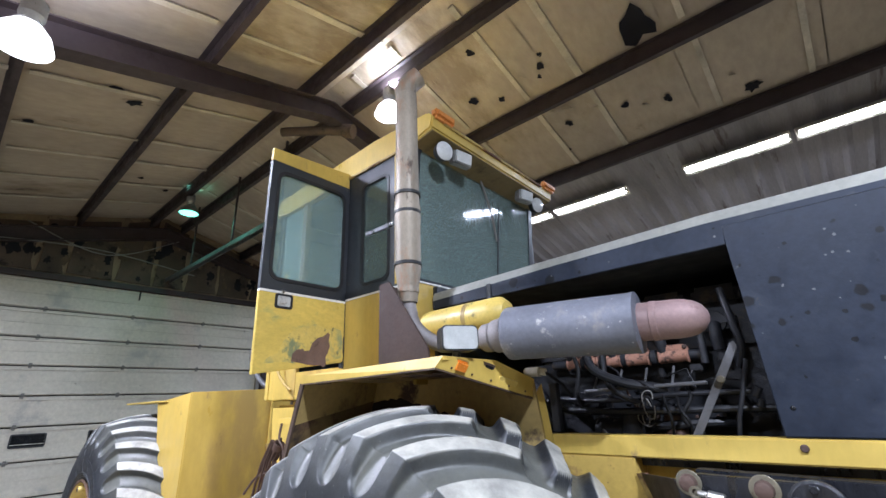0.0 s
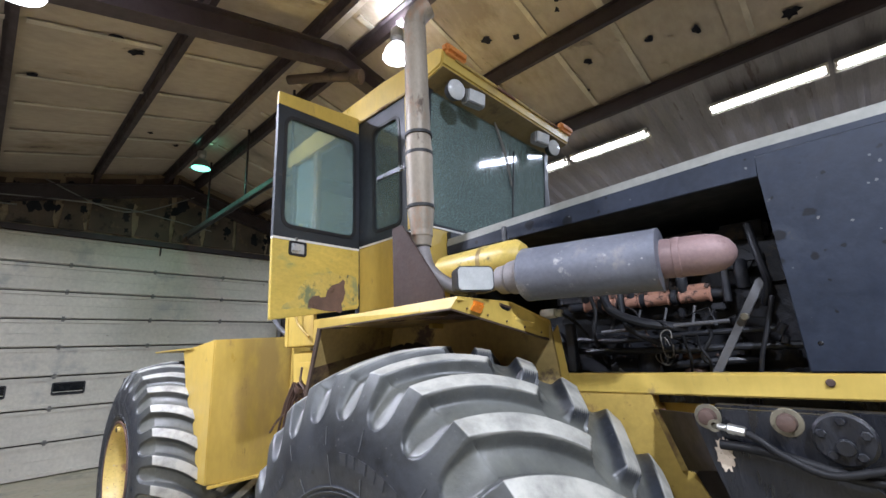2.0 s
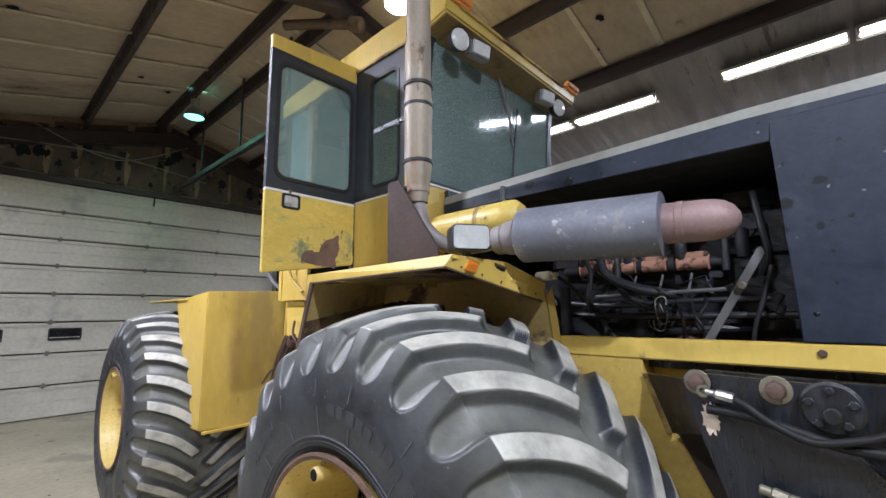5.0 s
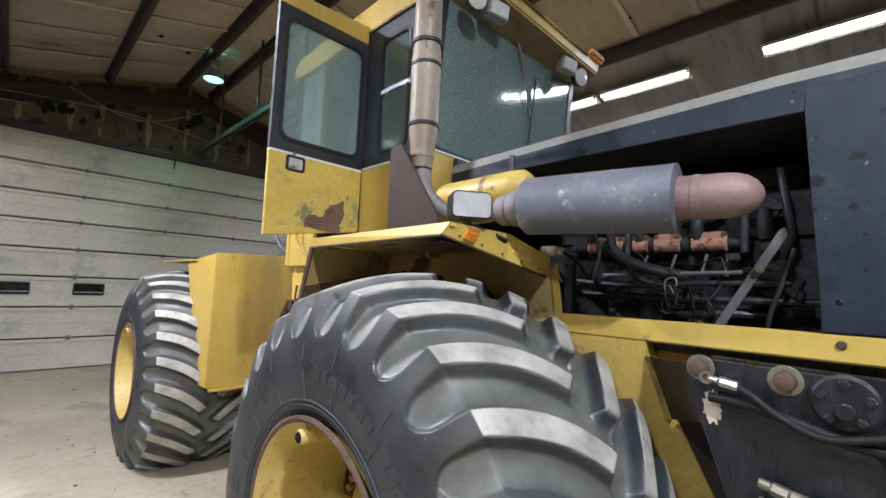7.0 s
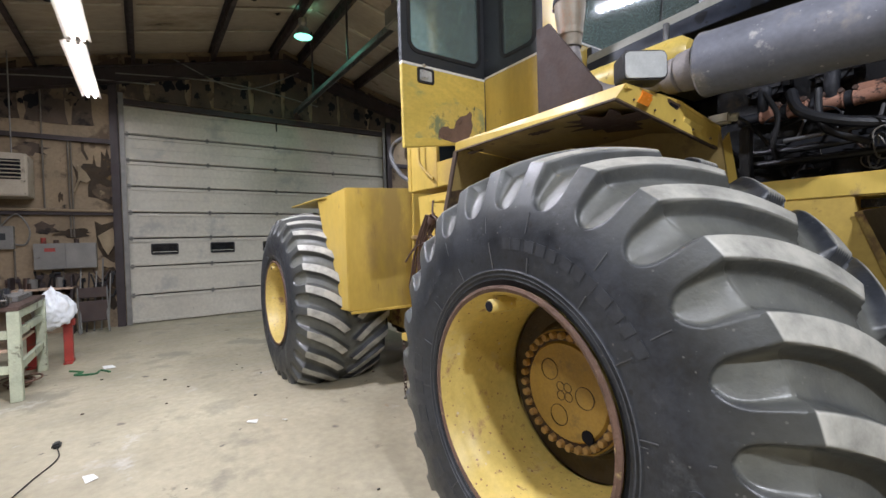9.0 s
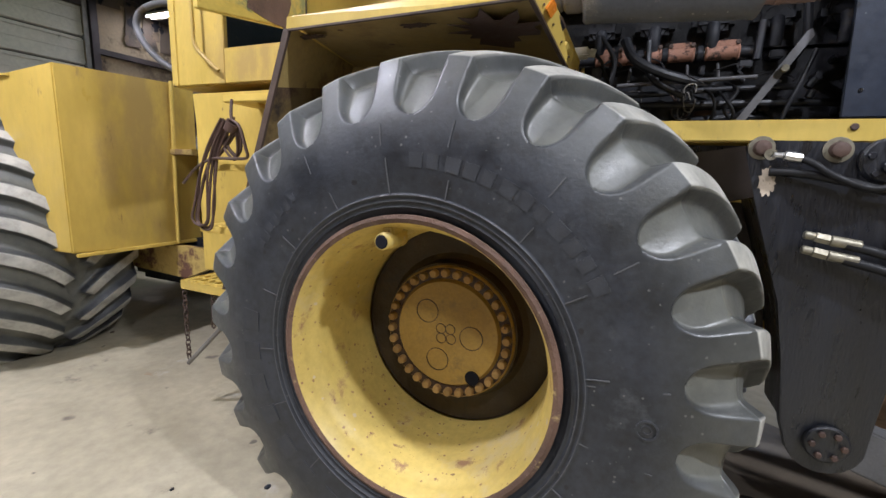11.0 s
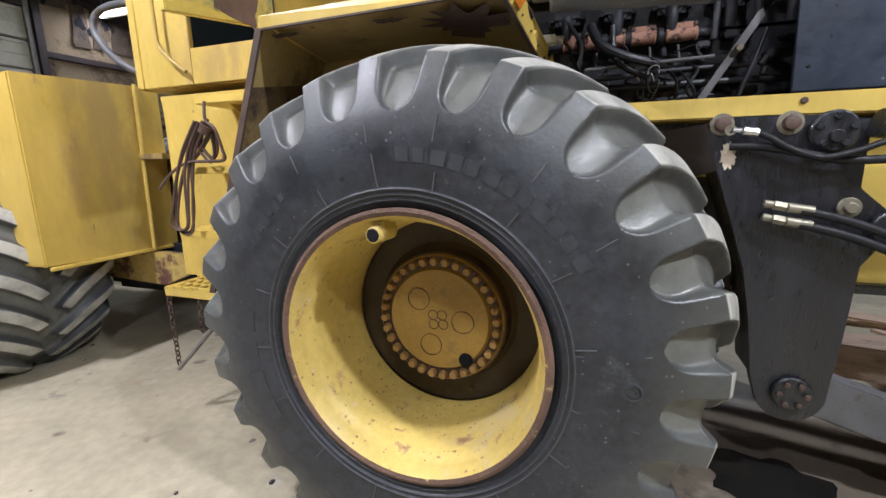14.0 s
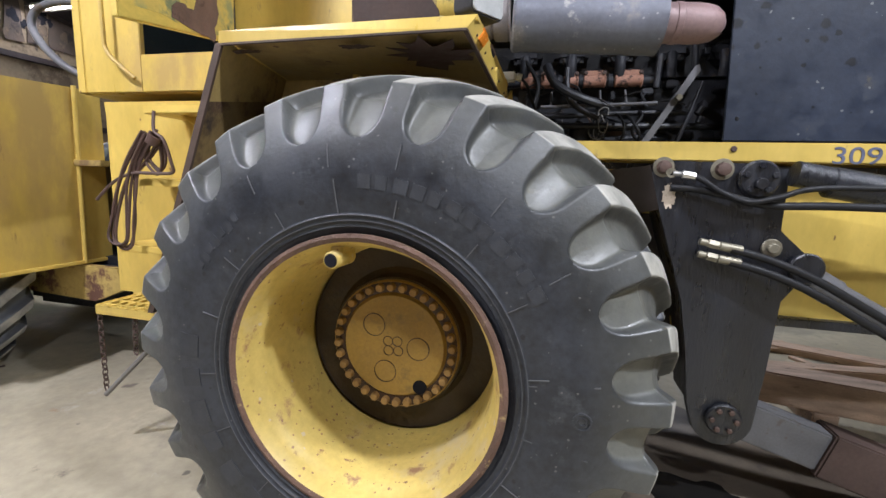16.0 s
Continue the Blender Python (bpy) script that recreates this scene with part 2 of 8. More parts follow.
M_PIPE = mat("engine_pipe", (0.014, 0.015, 0.019), 0.5, 0.1, var=0.4, scale=9, stains=((OIL, 0.45, 9.0, 0.4),), bump=0.1)
M_ARCHSHADE = mat("caked_dark_mud", (0.022, 0.015, 0.011), 0.85, spec=0.2, var=0.4, scale=5.0, stains=(((0.06, 0.042, 0.026), 0.4, 7.0, 0.85),), bump=0.5, bump_scale=40)
M_BROWNED = mat("mud_stained_paint", (0.2, 0.135, 0.05), 0.7, var=0.35, scale=1.5, stains=(((0.04, 0.026, 0.018), 0.68, 1.4, 0.85), ((0.09, 0.05, 0.03), 0.5, 4.0, 0.8)), bump=0.25)
M_HEADLENS = mat("pale_headlight_glass", (0.45, 0.465, 0.46), 0.14, var=0.12, scale=18, bump=0.12, bump_scale=90, coat=0.6)
M_AMBER = mat("amber_lens", (0.8, 0.26, 0.03), 0.2, var=0.1, bump=0.05, scale=20)
M_MARKER = mat("faded_amber_marker", (0.62, 0.24, 0.06), 0.35, var=0.15, bump=0.05, scale=15)
M_LENS = mat("lamp_lens", (0.62, 0.64, 0.64), 0.2, 0.0, var=0.1, scale=12, bump=0.06, bump_scale=60)
M_WHITE = mat("white_line_paint", (0.75, 0.75, 0.72), 0.5, var=0.1, bump=0.05)
M_SEAT = mat("grey_seat_cloth", (0.3, 0.32, 0.33), 0.9, var=0.15, bump=0.2)
M_DARK = mat("dark_interior", (0.03, 0.032, 0.035), 0.7, var=0.2, bump=0.1)
M_GLASS = glass("cab_glass", (0.78, 0.86, 0.86), 0.28, 0.1)
M_SCREEN = glass("dusty_windscreen_glass", (0.8, 0.9, 0.88), 0.33, 0.2)
M_CONCRETE = mat("concrete", (0.39, 0.348, 0.248), 0.48, var=0.24, scale=0.9, stains=(((0.26, 0.235, 0.175), 0.58, 0.9, 0.42), ((0.12, 0.105, 0.085), 0.3, 2.6, 0.5), ((0.5, 0.48, 0.42), 0.35, 1.6, 0.6), ((0.34, 0.22, 0.12), 0.12, 3.3, 0.6)), bump=0.12, bump_scale=35, grain=0.12, spots=(((0.12, 0.1, 0.08), 3.5, 0.2, 0.3), ((0.08, 0.07, 0.06), 9.0, 0.2, 0.1)))
M_OILPOOL = mat("oil_puddle", (0.012, 0.011, 0.01), 0.1, var=0.2, bump=0.0)
M_CEIL = mat("stained_ceiling_board", (0.37, 0.31, 0.245), 0.8, var=0.2, scale=0.7, stains=(((0.25, 0.2, 0.145), 0.55, 0.6, 0.85), ((0.13, 0.095, 0.066), 0.24, 2.4, 0.9), ((0.04, 0.03, 0.024), 0.16, 2.4, 0.9)), bump=0.2, bump_scale=20, stretch=(1, 0.4, 1))
M_BATTEN = mat("ceiling_joint_strip", (0.46, 0.41, 0.33), 0.75, var=0.3, scale=3, bump=0.1)
M_STEEL = mat("red_oxide_steel", (0.034, 0.023, 0.024), 0.6, var=0.3, scale=2.5, stains=(((0.03, 0.02, 0.018), 0.5, 3.0, 0.7),), bump=0.15)
M_CORR = mat("weathered_galvanised_sheet", (0.27, 0.25, 0.255), 0.6, 0.15, var=0.25, scale=1.2, stains=(((0.13, 0.1, 0.095), 0.42, 1.8, 0.8),), bump=0.1, stretch=(3, 0.4, 0.4))
M_WALL = mat("smoke_stained_wall_board", (0.26, 0.195, 0.125), 0.85, var=0.3, scale=1.1, stains=(((0.11, 0.078, 0.05), 0.56, 1.4, 0.9), ((0.03, 0.022, 0.018), 0.38, 2.6, 0.9)), bump=0.25, bump_scale=18)
M_DOORWHITE = mat("white_door_panel", (0.5, 0.47, 0.4), 0.5, var=0.1, scale=1.0, stains=(((0.36, 0.345, 0.315), 0.5, 0.9, 0.6), ((0.2, 0.19, 0.16), 0.2, 4.0, 0.7)), bump=0.05)
M_DARKGLASS = mat("dark_window_pane", (0.012, 0.013, 0.015), 0.12, var=0.1, bump=0.0)
M_GREY = mat("grey_steel_enclosure", (0.2, 0.19, 0.175), 0.5, 0.2, var=0.2, scale=4, stains=((DIRT, 0.4, 5.0, 0.8),), bump=0.08)
M_BEIGE = mat("beige_heater_enamel", (0.36, 0.31, 0.24), 0.55, var=0.15, scale=3, stains=((DIRT, 0.4, 4.0, 0.8),), bump=0.06)
M_GALV = mat("galvanised_conduit", (0.2, 0.19, 0.175), 0.5, 0.3, var=0.25, scale=6, bump=0.08)
M_LAMPHOUSE = mat("lamp_housing", (0.32, 0.32, 0.31), 0.4, 0.6, var=0.2, scale=8, bump=0.08)
M_BENCH = mat("pale_green_bench_paint", (0.42, 0.45, 0.33), 0.65, var=0.25, scale=4, stains=((DIRT, 0.5, 6.0, 0.8),), bump=0.15)
M_RED = mat("red_paint", (0.3, 0.035, 0.025), 0.45, var=0.25, scale=5, stains=((DIRT, 0.4, 7.0, 0.8),), bump=0.1)
M_PLASTIC = mat("white_plastic_film", (0.72, 0.74, 0.76), 0.35, var=0.1, scale=8, bump=0.3, bump_scale=25)
M_WOOD = mat("old_timber", (0.5, 0.36, 0.26), 0.75, var=0.3, scale=3, stains=((DIRT, 0.4, 5.0, 0.85),), bump=0.3, bump_scale=30, stretch=(1, 6, 6))
M_PAPER = mat("white_paper", (0.75, 0.75, 0.72), 0.8, var=0.05, bump=0.05)
M_CORD = mat("orange_brown_cord", (0.13, 0.07, 0.045), 0.55, var=0.25, scale=9, bump=0.05)
M_CABLE = mat("dark_brown_cable", (0.075, 0.042, 0.032), 0.55, var=0.25, scale=9, bump=0.05)
M_GREENCORD = mat("green_cord", (0.03, 0.12, 0.05), 0.5, var=0.2, bump=0.05)
M_DIGIT = mat("blue_grey_decal", (0.09, 0.1, 0.15), 0.5, var=0.3, scale=30, bump=0.05)
M_HOODTOP = mat("dusty_hood_paint", (0.22, 0.22, 0.195), 0.6, var=0.15, scale=2.0, stains=(((0.2, 0.2, 0.2), 0.4, 3.0, 0.7),), bump=0.06)
M_STRUT = mat("grey_strut_steel", (0.11, 0.11, 0.115), 0.55, 0.2, var=0.25, scale=6.0, stains=((DIRT, 0.45, 8.0, 0.8),), bump=0.1)
M_DOORPAINT = mat("scraped_yellow_paint", (0.6, 0.45, 0.1), 0.42, var=0.15, scale=1.8, stains=(((0.42, 0.37, 0.11), 0.55, 3.0, 0.5), ((0.2, 0.22, 0.1), 0.34, 3.0, 0.55)), bump=0.06, stretch=(1, 1, 1.8))
M_TORN = mat("bare_torn_steel", (0.16, 0.1, 0.075), 0.75, var=0.3, scale=9.0, stains=(((0.07, 0.04, 0.03), 0.45, 12.0, 0.85),), bump=0.3)
M_CHIP = mat("bare_cream_primer", (0.5, 0.42, 0.32), 0.7, var=0.2, scale=20.0, stains=(((0.1, 0.08, 0.06), 0.5, 40.0, 0.8),), bump=0.15)
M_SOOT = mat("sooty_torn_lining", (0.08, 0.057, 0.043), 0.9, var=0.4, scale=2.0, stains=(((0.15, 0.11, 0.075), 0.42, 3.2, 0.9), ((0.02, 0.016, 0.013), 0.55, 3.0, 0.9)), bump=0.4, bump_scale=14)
M_TEAR = mat("brown_torn_insulation", (0.1, 0.07, 0.045), 0.9, var=0.4, scale=4.0, stains=(((0.26, 0.2, 0.12), 0.45, 5.0, 0.9), ((0.02, 0.015, 0.012), 0.45, 6.0, 0.9)), bump=0.4, bump_scale=20)
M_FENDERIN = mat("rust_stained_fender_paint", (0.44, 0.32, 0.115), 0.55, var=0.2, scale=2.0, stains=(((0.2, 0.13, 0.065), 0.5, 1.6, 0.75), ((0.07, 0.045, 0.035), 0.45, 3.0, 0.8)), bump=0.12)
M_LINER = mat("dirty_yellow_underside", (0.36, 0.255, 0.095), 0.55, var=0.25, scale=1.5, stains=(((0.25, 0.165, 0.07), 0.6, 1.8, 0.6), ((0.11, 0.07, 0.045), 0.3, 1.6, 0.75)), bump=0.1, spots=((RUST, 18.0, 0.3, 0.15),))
M_TEARBROWN = mat("brown_bare_insulation", (0.045, 0.03, 0.017), 0.9, var=0.4, scale=3.0, stains=(((0.17, 0.11, 0.045), 0.4, 6.0, 0.9), ((0.02, 0.014, 0.01), 0.5, 7.0, 0.9)), bump=0.4, bump_scale=20)
M_SCRAPE = mat("green_scraped_paint", (0.56, 0.43, 0.11), 0.5, var=0.2, scale=3.0, stains=(((0.3, 0.31, 0.14), 0.78, 2.5, 0.5), ((0.19, 0.22, 0.115), 0.62, 6.0, 0.55), ((0.07, 0.085, 0.055), 0.42, 14.0, 0.6)), bump=0.1)
M_TANK = mat("stained_tank_paint", (0.52, 0.365, 0.08), 0.42, var=0.22, grain=0.06, scale=1.2, stretch=(1, 1, 0.4), stains=(((0.38, 0.26, 0.075), 0.6, 0.9, 0.55), ((0.27, 0.18, 0.07), 0.36, 5.0, 0.6), (RUST, 0.24, 6.0, 0.85)), bump=0.06, bump_scale=90)
# hub yellow: greasy, and darkened for the shade inside the rim
M_HUB = mat("greasy_yellow_hub", (0.3, 0.185, 0.036), 0.5, var=0.2, scale=5.0, stains=(((0.2, 0.13, 0.04), 0.5, 6.0, 0.6), (OIL, 0.2, 8.0, 0.4)), bump=0.1)
M_HOLE = mat("dark_tear", (0.014, 0.014, 0.018), 0.9, spec=0.1, var=0.3, bump=0.2)
M_CREAM = mat("cream_plastic", (0.5, 0.47, 0.36), 0.5, var=0.15, scale=20, bump=0.05)
M_RUSTIN = mat("greasy_rust", (0.07, 0.045, 0.032), 0.6, var=0.4, scale=3.0, stains=(((0.2, 0.13, 0.055), 0.4, 2.5, 0.65), (OIL, 0.45, 3.0, 0.45)), bump=0.2)
M_DARKFLOOR = mat("oil_soaked_concrete", (0.11, 0.09, 0.068), 0.42, var=0.3, scale=2.0, stains=(((0.05, 0.042, 0.035), 0.5, 3.0, 0.3), ((0.2, 0.17, 0.13), 0.35, 4.0, 0.5)), bump=0.12, bump_scale=35)
M_PATCH = mat("clean_yellow_paint", (0.66, 0.5, 0.14), 0.4, var=0.06, bump=0.03)
SIGNAL, SOCKET, PATCH = (-1.202, 1.537, 1.864), (-1.19, 1.719, 1.856), (-1.172, 1.843, 1.795)
M_CLAMP = mat("dusty_collar_steel", (0.24, 0.22, 0.215), 0.6, 0.2, var=0.2, scale=6.0, stains=(((0.14, 0.1, 0.085), 0.35, 6.0, 0.7),), bump=0.08)
M_HUBGREASE = mat("greasy_dark_yellow", (0.05, 0.025, 0.014), 0.55, var=0.3, scale=9.0, stains=((OIL, 0.5, 12.0, 0.4),), bump=0.2)
M_HUBBOLT = mat("rusted_hub_bolt", (0.3, 0.18, 0.06), 0.6, var=0.3, scale=9.0, stains=(((0.07, 0.035, 0.022), 0.4, 40.0, 0.8), ((0.32, 0.21, 0.06), 0.35, 30.0, 0.5)), bump=0.2)
M_CHEEK = mat("rust_bitten_frame_paint", (0.5, 0.35, 0.085), 0.48, var=0.2, scale=1.6, stains=(((0.38, 0.25, 0.075), 0.5, 1.5, 0.6), ((0.22, 0.12, 0.055), 0.4, 4.0, 0.8), (RUST, 0.3, 8.0, 0.85)), bump=0.08, spots=((RUST, 26.0, 0.3, 0.1),))
M_GUSSET = mat("dark_rusted_gusset", (0.028, 0.019, 0.014), 0.6, var=0.35, scale=4.0, stains=(((0.07, 0.042, 0.026), 0.35, 6.0, 0.8),), bump=0.15)
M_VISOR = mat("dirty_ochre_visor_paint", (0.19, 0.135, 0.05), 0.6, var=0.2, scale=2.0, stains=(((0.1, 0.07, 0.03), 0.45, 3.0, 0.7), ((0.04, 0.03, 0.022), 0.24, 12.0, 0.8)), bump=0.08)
M_FLAP = mat("pale_peeled_lining", (0.48, 0.38, 0.25), 0.85, var=0.2, scale=5.0, stains=(((0.2, 0.14, 0.085), 0.35, 7.0, 0.9),), bump=0.2)
M_PIPEWALL = mat("grimy_conduit", (0.12, 0.1, 0.08), 0.65, 0.1, var=0.25, scale=6, bump=0.08)
M_HANDLE = mat("worn_chrome_handle", (0.55, 0.56, 0.56), 0.35, 0.3, var=0.1, scale=20, bump=0.04)
M_CANISTER = mat("scraped_canister_paint", (0.6, 0.45, 0.11), 0.4, var=0.12, scale=3.0, stains=(((0.09, 0.075, 0.04), 0.36, 7.0, 0.6), ((0.4, 0.3, 0.09), 0.45, 4.0, 0.5)), bump=0.06)
M_TUBE = glow("fluorescent_tube", (0.97, 0.94, 1.0), 15.0)
M_BULB = glow("white_discharge_bulb", (1.0, 0.94, 1.0), 30.0)
M_SHADE = glow("lit_prismatic_glass", (1.0, 0.95, 1.0), 5.0)
M_BULBGREEN = glow("greenish_discharge_bulb", (0.25, 1.0, 0.7), 3.0)


# ---------------------------------------------------------------- mesh helpers
BASE = {}


def finish(name, bm, material, angle=35):
    me = bpy.data.meshes.new(name)
    bmesh.ops.recalc_face_normals(bm, faces=bm.faces)
    bm.to_mesh(me)
    bm.free()
    for p in me.polygons:
        p.use_smooth = True
    me.set_sharp_from_angle(angle=radians(angle))
    for one in material if isinstance(material, (list, tuple)) else (material,):
        me.materials.append(one)
    return me


def thing(name, label, category, base=(0, 0, 0), group="", kind=""):
    ob = new(name)
    ob.location = base
    ob.empty_display_size = 0.1
    BASE[ob.name] = Vector(base)
    return tagged(ob, label, category, group, kind)


def part(name, bm, material, parent=None, label="", angle=35):
    ob = new(name, finish(name, bm, material, angle))
    if parent is not None:
        ob.parent = parent
        ob.location = -BASE.get(parent.name, Vector())
    return tagged(ob, label)


def solid(name, bm, material, label, category, group="", kind="", angle=35):
    return tagged(part(name, bm, material, None, "", angle), label, category, group, kind)


def add_bm(a, b):
    me = bpy.data.meshes.new("tmp")
    b.to_mesh(me)
    b.free()
    a.from_mesh(me)
    bpy.data.meshes.remove(me)
    return a


def join(*bms):
    a = bms[0]
    for b in bms[1:]:
        add_bm(a, b)
    return a


def box(x0, x1, y0, y1, z0, z1, bev=0.004, m=None):
    bm = bmesh.new()
    bmesh.ops.create_cube(bm, size=1, matrix=Matrix.Translation(((x0 + x1) / 2, (y0 + y1) / 2, (z0 + z1) / 2)) @ Matrix.Diagonal((abs(x1 - x0), abs(y1 - y0), abs(z1 - z0), 1)))
    if bev:
        bmesh.ops.bevel(bm, geom=bm.edges[:], offset=bev, segments=2, affect="EDGES", clamp_overlap=True)
    if m is not None:
        bm.transform(m)
    return bm


def plate(poly, axis, a, b, bev=0.003):
    """A flat shape in the plane across axis, from a to b. poly: pairs in the other two axes, in x, y, z order."""
    bm = bmesh.new()

    def put(u, v, w):
        return {"x": (w, u, v), "y": (u, w, v), "z": (u, v, w)}[axis]
    lo = [bm.verts.new(put(u, v, a)) for u, v in poly]
    hi = [bm.verts.new(put(u, v, b)) for u, v in poly]
    bm.faces.new(lo)
    bm.faces.new(hi[::-1])
    k = len(poly)
    for i in range(k):
        bm.faces.new((lo[i], hi[i], hi[(i + 1) % k], lo[(i + 1) % k]))
    if bev:
        bmesh.ops.bevel(bm, geom=bm.edges[:], offset=bev, segments=2, affect="EDGES", clamp_overlap=True)
    return bm


def rounded(u0, u1, v0, v1, r, seg=6):
    out = []
    for cu, cv, a0 in ((u1 - r, v1 - r, 0), (u0 + r, v1 - r, 90), (u0 + r, v0 + r, 180), (u1 - r, v0 + r, 270)):
        for i in range(seg + 1):
            a = radians(a0 + 90 * i / seg)
            out.append((cu + r * math.cos(a), cv + r * math.sin(a)))
    return out


def ring_plate(outer, inner, axis, a, b):
    """A frame between two outlines of as many points."""
    bm = bmesh.new()

    def put(u, v, w):
        return {"x": (w, u, v), "y": (u, w, v), "z": (u, v, w)}[axis]
    k = len(outer)
    rows = [[bm.verts.new(put(u, v, w)) for u, v in poly] for poly, w in ((outer, a), (inner, a), (inner, b), (outer, b))]
    for j in range(4):
        p, q = rows[j], rows[(j + 1) % 4]
        for i in range(k):
            bm.faces.new((p[i], p[(i + 1) % k], q[(i + 1) % k], q[i]))
    return bm


def lathe(profile, m=None, seg=48, closed=False):
    """Turns pairs of radius and height about z."""
    bm = bmesh.new()
    rows = []
    for r, h in profile:
        if r < 1e-6:
            rows.append([bm.verts.new((0, 0, h))])
        else:
            rows.append([bm.verts.new((r * math.cos(2 * math.pi * i / seg), r * math.sin(2 * math.pi * i / seg), h)) for i in range(seg)])
    pairs = list(zip(rows, rows[1:])) + ([(rows[-1], rows[0])] if closed else [])
    for p, q in pairs:
        for i in range(seg):
            j = (i + 1) % seg
            f = [p[i % len(p)], p[j % len(p)], q[j % len(q)], q[i % len(q)]]
            f = list(dict.fromkeys(f))
            if len(f) > 2:
                bm.faces.new(f)
    if m is not None:
        bm.transform(m)
    return bm


def aim(p0, p1):
    """A pose at p0 whose z points at p1."""
    return Matrix.Translation(p0) @ (Vector(p1) - Vector(p0)).to_track_quat("Z", "Y").to_matrix().to_4x4()


def rod(p0, p1, r, r1=None, seg=20, bev=0.003):
    h = (Vector(p1) - Vector(p0)).length
    r1 = r if r1 is None else r1
    bev = min(bev, r * 0.4, r1 * 0.4, h * 0.4)
    return lathe([(0, 0), (r - bev, 0), (r, bev), (r1, h - bev), (r1 - bev, h), (0, h)], aim(p0, p1), seg)


def smooth_line(pts, steps=6):
    pts = [Vector(p) for p in pts]
    out = []
    for i in range(len(pts) - 1):
        a, b, c, d = pts[max(i - 1, 0)], pts[i], pts[i + 1], pts[min(i + 2, len(pts) - 1)]
        for k in range(steps):
            t = k / steps
            out.append(0.5 * (2 * b + (c - a) * t + (2 * a - 5 * b + 4 * c - d) * t * t + (3 * b - a - 3 * c + d) * t ** 3))
    return out + [pts[-1]]


def sweep(pts, r, seg=10, steps=6, curved=True):
    pts = smooth_line(pts, steps) if curved else [Vector(p) for p in pts]
    bm = bmesh.new()
    prev, rows = None, []
    for i, p in enumerate(pts):
        d = (pts[min(i + 1, len(pts) - 1)] - pts[max(i - 1, 0)]).normalized()
        if prev is None:
            side = d.cross(Vector((0, 0, 1)) if abs(d.z) < 0.9 else Vector((1, 0, 0))).normalized()
        else:
            side = (prev - d * prev.dot(d)).normalized()
        prev = side
        up = d.cross(side)
        rows.append([bm.verts.new(p + r * (side * math.cos(2 * math.pi * k / seg) + up * math.sin(2 * math.pi * k / seg))) for k in range(seg)])
    for a, b in zip(rows, rows[1:]):
        for k in range(seg):
            bm.faces.new((a[k], a[(k + 1) % seg], b[(k + 1) % seg], b[k]))
    bm.faces.new(rows[0][::-1])
    bm.faces.new(rows[-1])
    return bm


def lettering(words, size, m, material, name, parent, depth=0.002, label=""):
    c = bpy.data.curves.new(name, "FONT")
    c.body, c.size, c.extrude = words, size, depth
    tmp = bpy.data.objects.new("tmp", c)
    scene.collection.objects.link(tmp)
    me = bpy.data.meshes.new_from_object(tmp.evaluated_get(bpy.context.evaluated_depsgraph_get()))
    bpy.data.objects.remove(tmp)
    bm = bmesh.new()
    bm.from_mesh(me)
    bm.transform(m)
    return part(name, bm, material, parent, label)


# ---------------------------------------------------------------- building
def build_floor():
    solid("floor", box(X_BACK + 0.2, X_END - 0.2, Y_LEFT - 0.2, Y_RIGHT + 0.2, FLOOR - 0.15, FLOOR, 0), M_CONCRETE, "worn stained concrete workshop floor", "floor", kind="structure")
    rng = random.Random(9)
    # a darker brown patch with a ragged edge on the concrete
    bm = bmesh.new()
    patch_rim = []
    for i in range(70):
        t = 2 * math.pi * i / 70
        r = 0.85 * (1 + 0.14 * math.sin(3 * t + 2) + 0.1 * math.sin(7 * t) + 0.12 * (rng.random() - 0.5))
        patch_rim.append(bm.verts.new((0.1 + 1.15 * r * math.cos(t), 2.2 + 0.75 * r * math.sin(t), FLOOR + 0.0015)))
    bm.faces.new(patch_rim)
    solid("oil_stain", bm, M_DARKFLOOR, "dark brown patch of the concrete below the lift arm", "stain", kind="structure")
    # control joints and a dark oil puddle below the lift arm
    rng = random.Random(4)
    bm = bmesh.new()
    c = Vector((-0.17, 1.94, FLOOR + 0.003))
    ring = []
    for i in range(40):
        a = 2 * math.pi * i / 40
        r = 0.19 * (1 + 0.12 * math.sin(3 * a + 1) + 0.1 * math.sin(7 * a) + 0.16 * (rng.random() - 0.5))
        ring.append(bm.verts.new(c + Vector((r * 1.25 * math.cos(a), r * 0.95 * math.sin(a), 0))))
    bm.faces.new(ring)
    solid("oil_puddle", bm, M_OILPOOL, "glossy black oil puddle on the concrete", "puddle")


def gable(x0, x1, y0, y1, z0):
    """The polygon of a gable wall between y0 and y1, from z0 up to the roof."""
    pts = [(y0, z0), (y1, z0), (y1, roof_z(y1))]
    if y0 < RIDGE_Y < y1:
        pts.append((RIDGE_Y, RIDGE_Z))
    pts.append((y0, roof_z(y0)))
    return plate(pts, "x", x0, x1, 0)


DOOR_Y0, DOOR_Y1, DOOR_TOP = -0.225, 5.11, 4.05


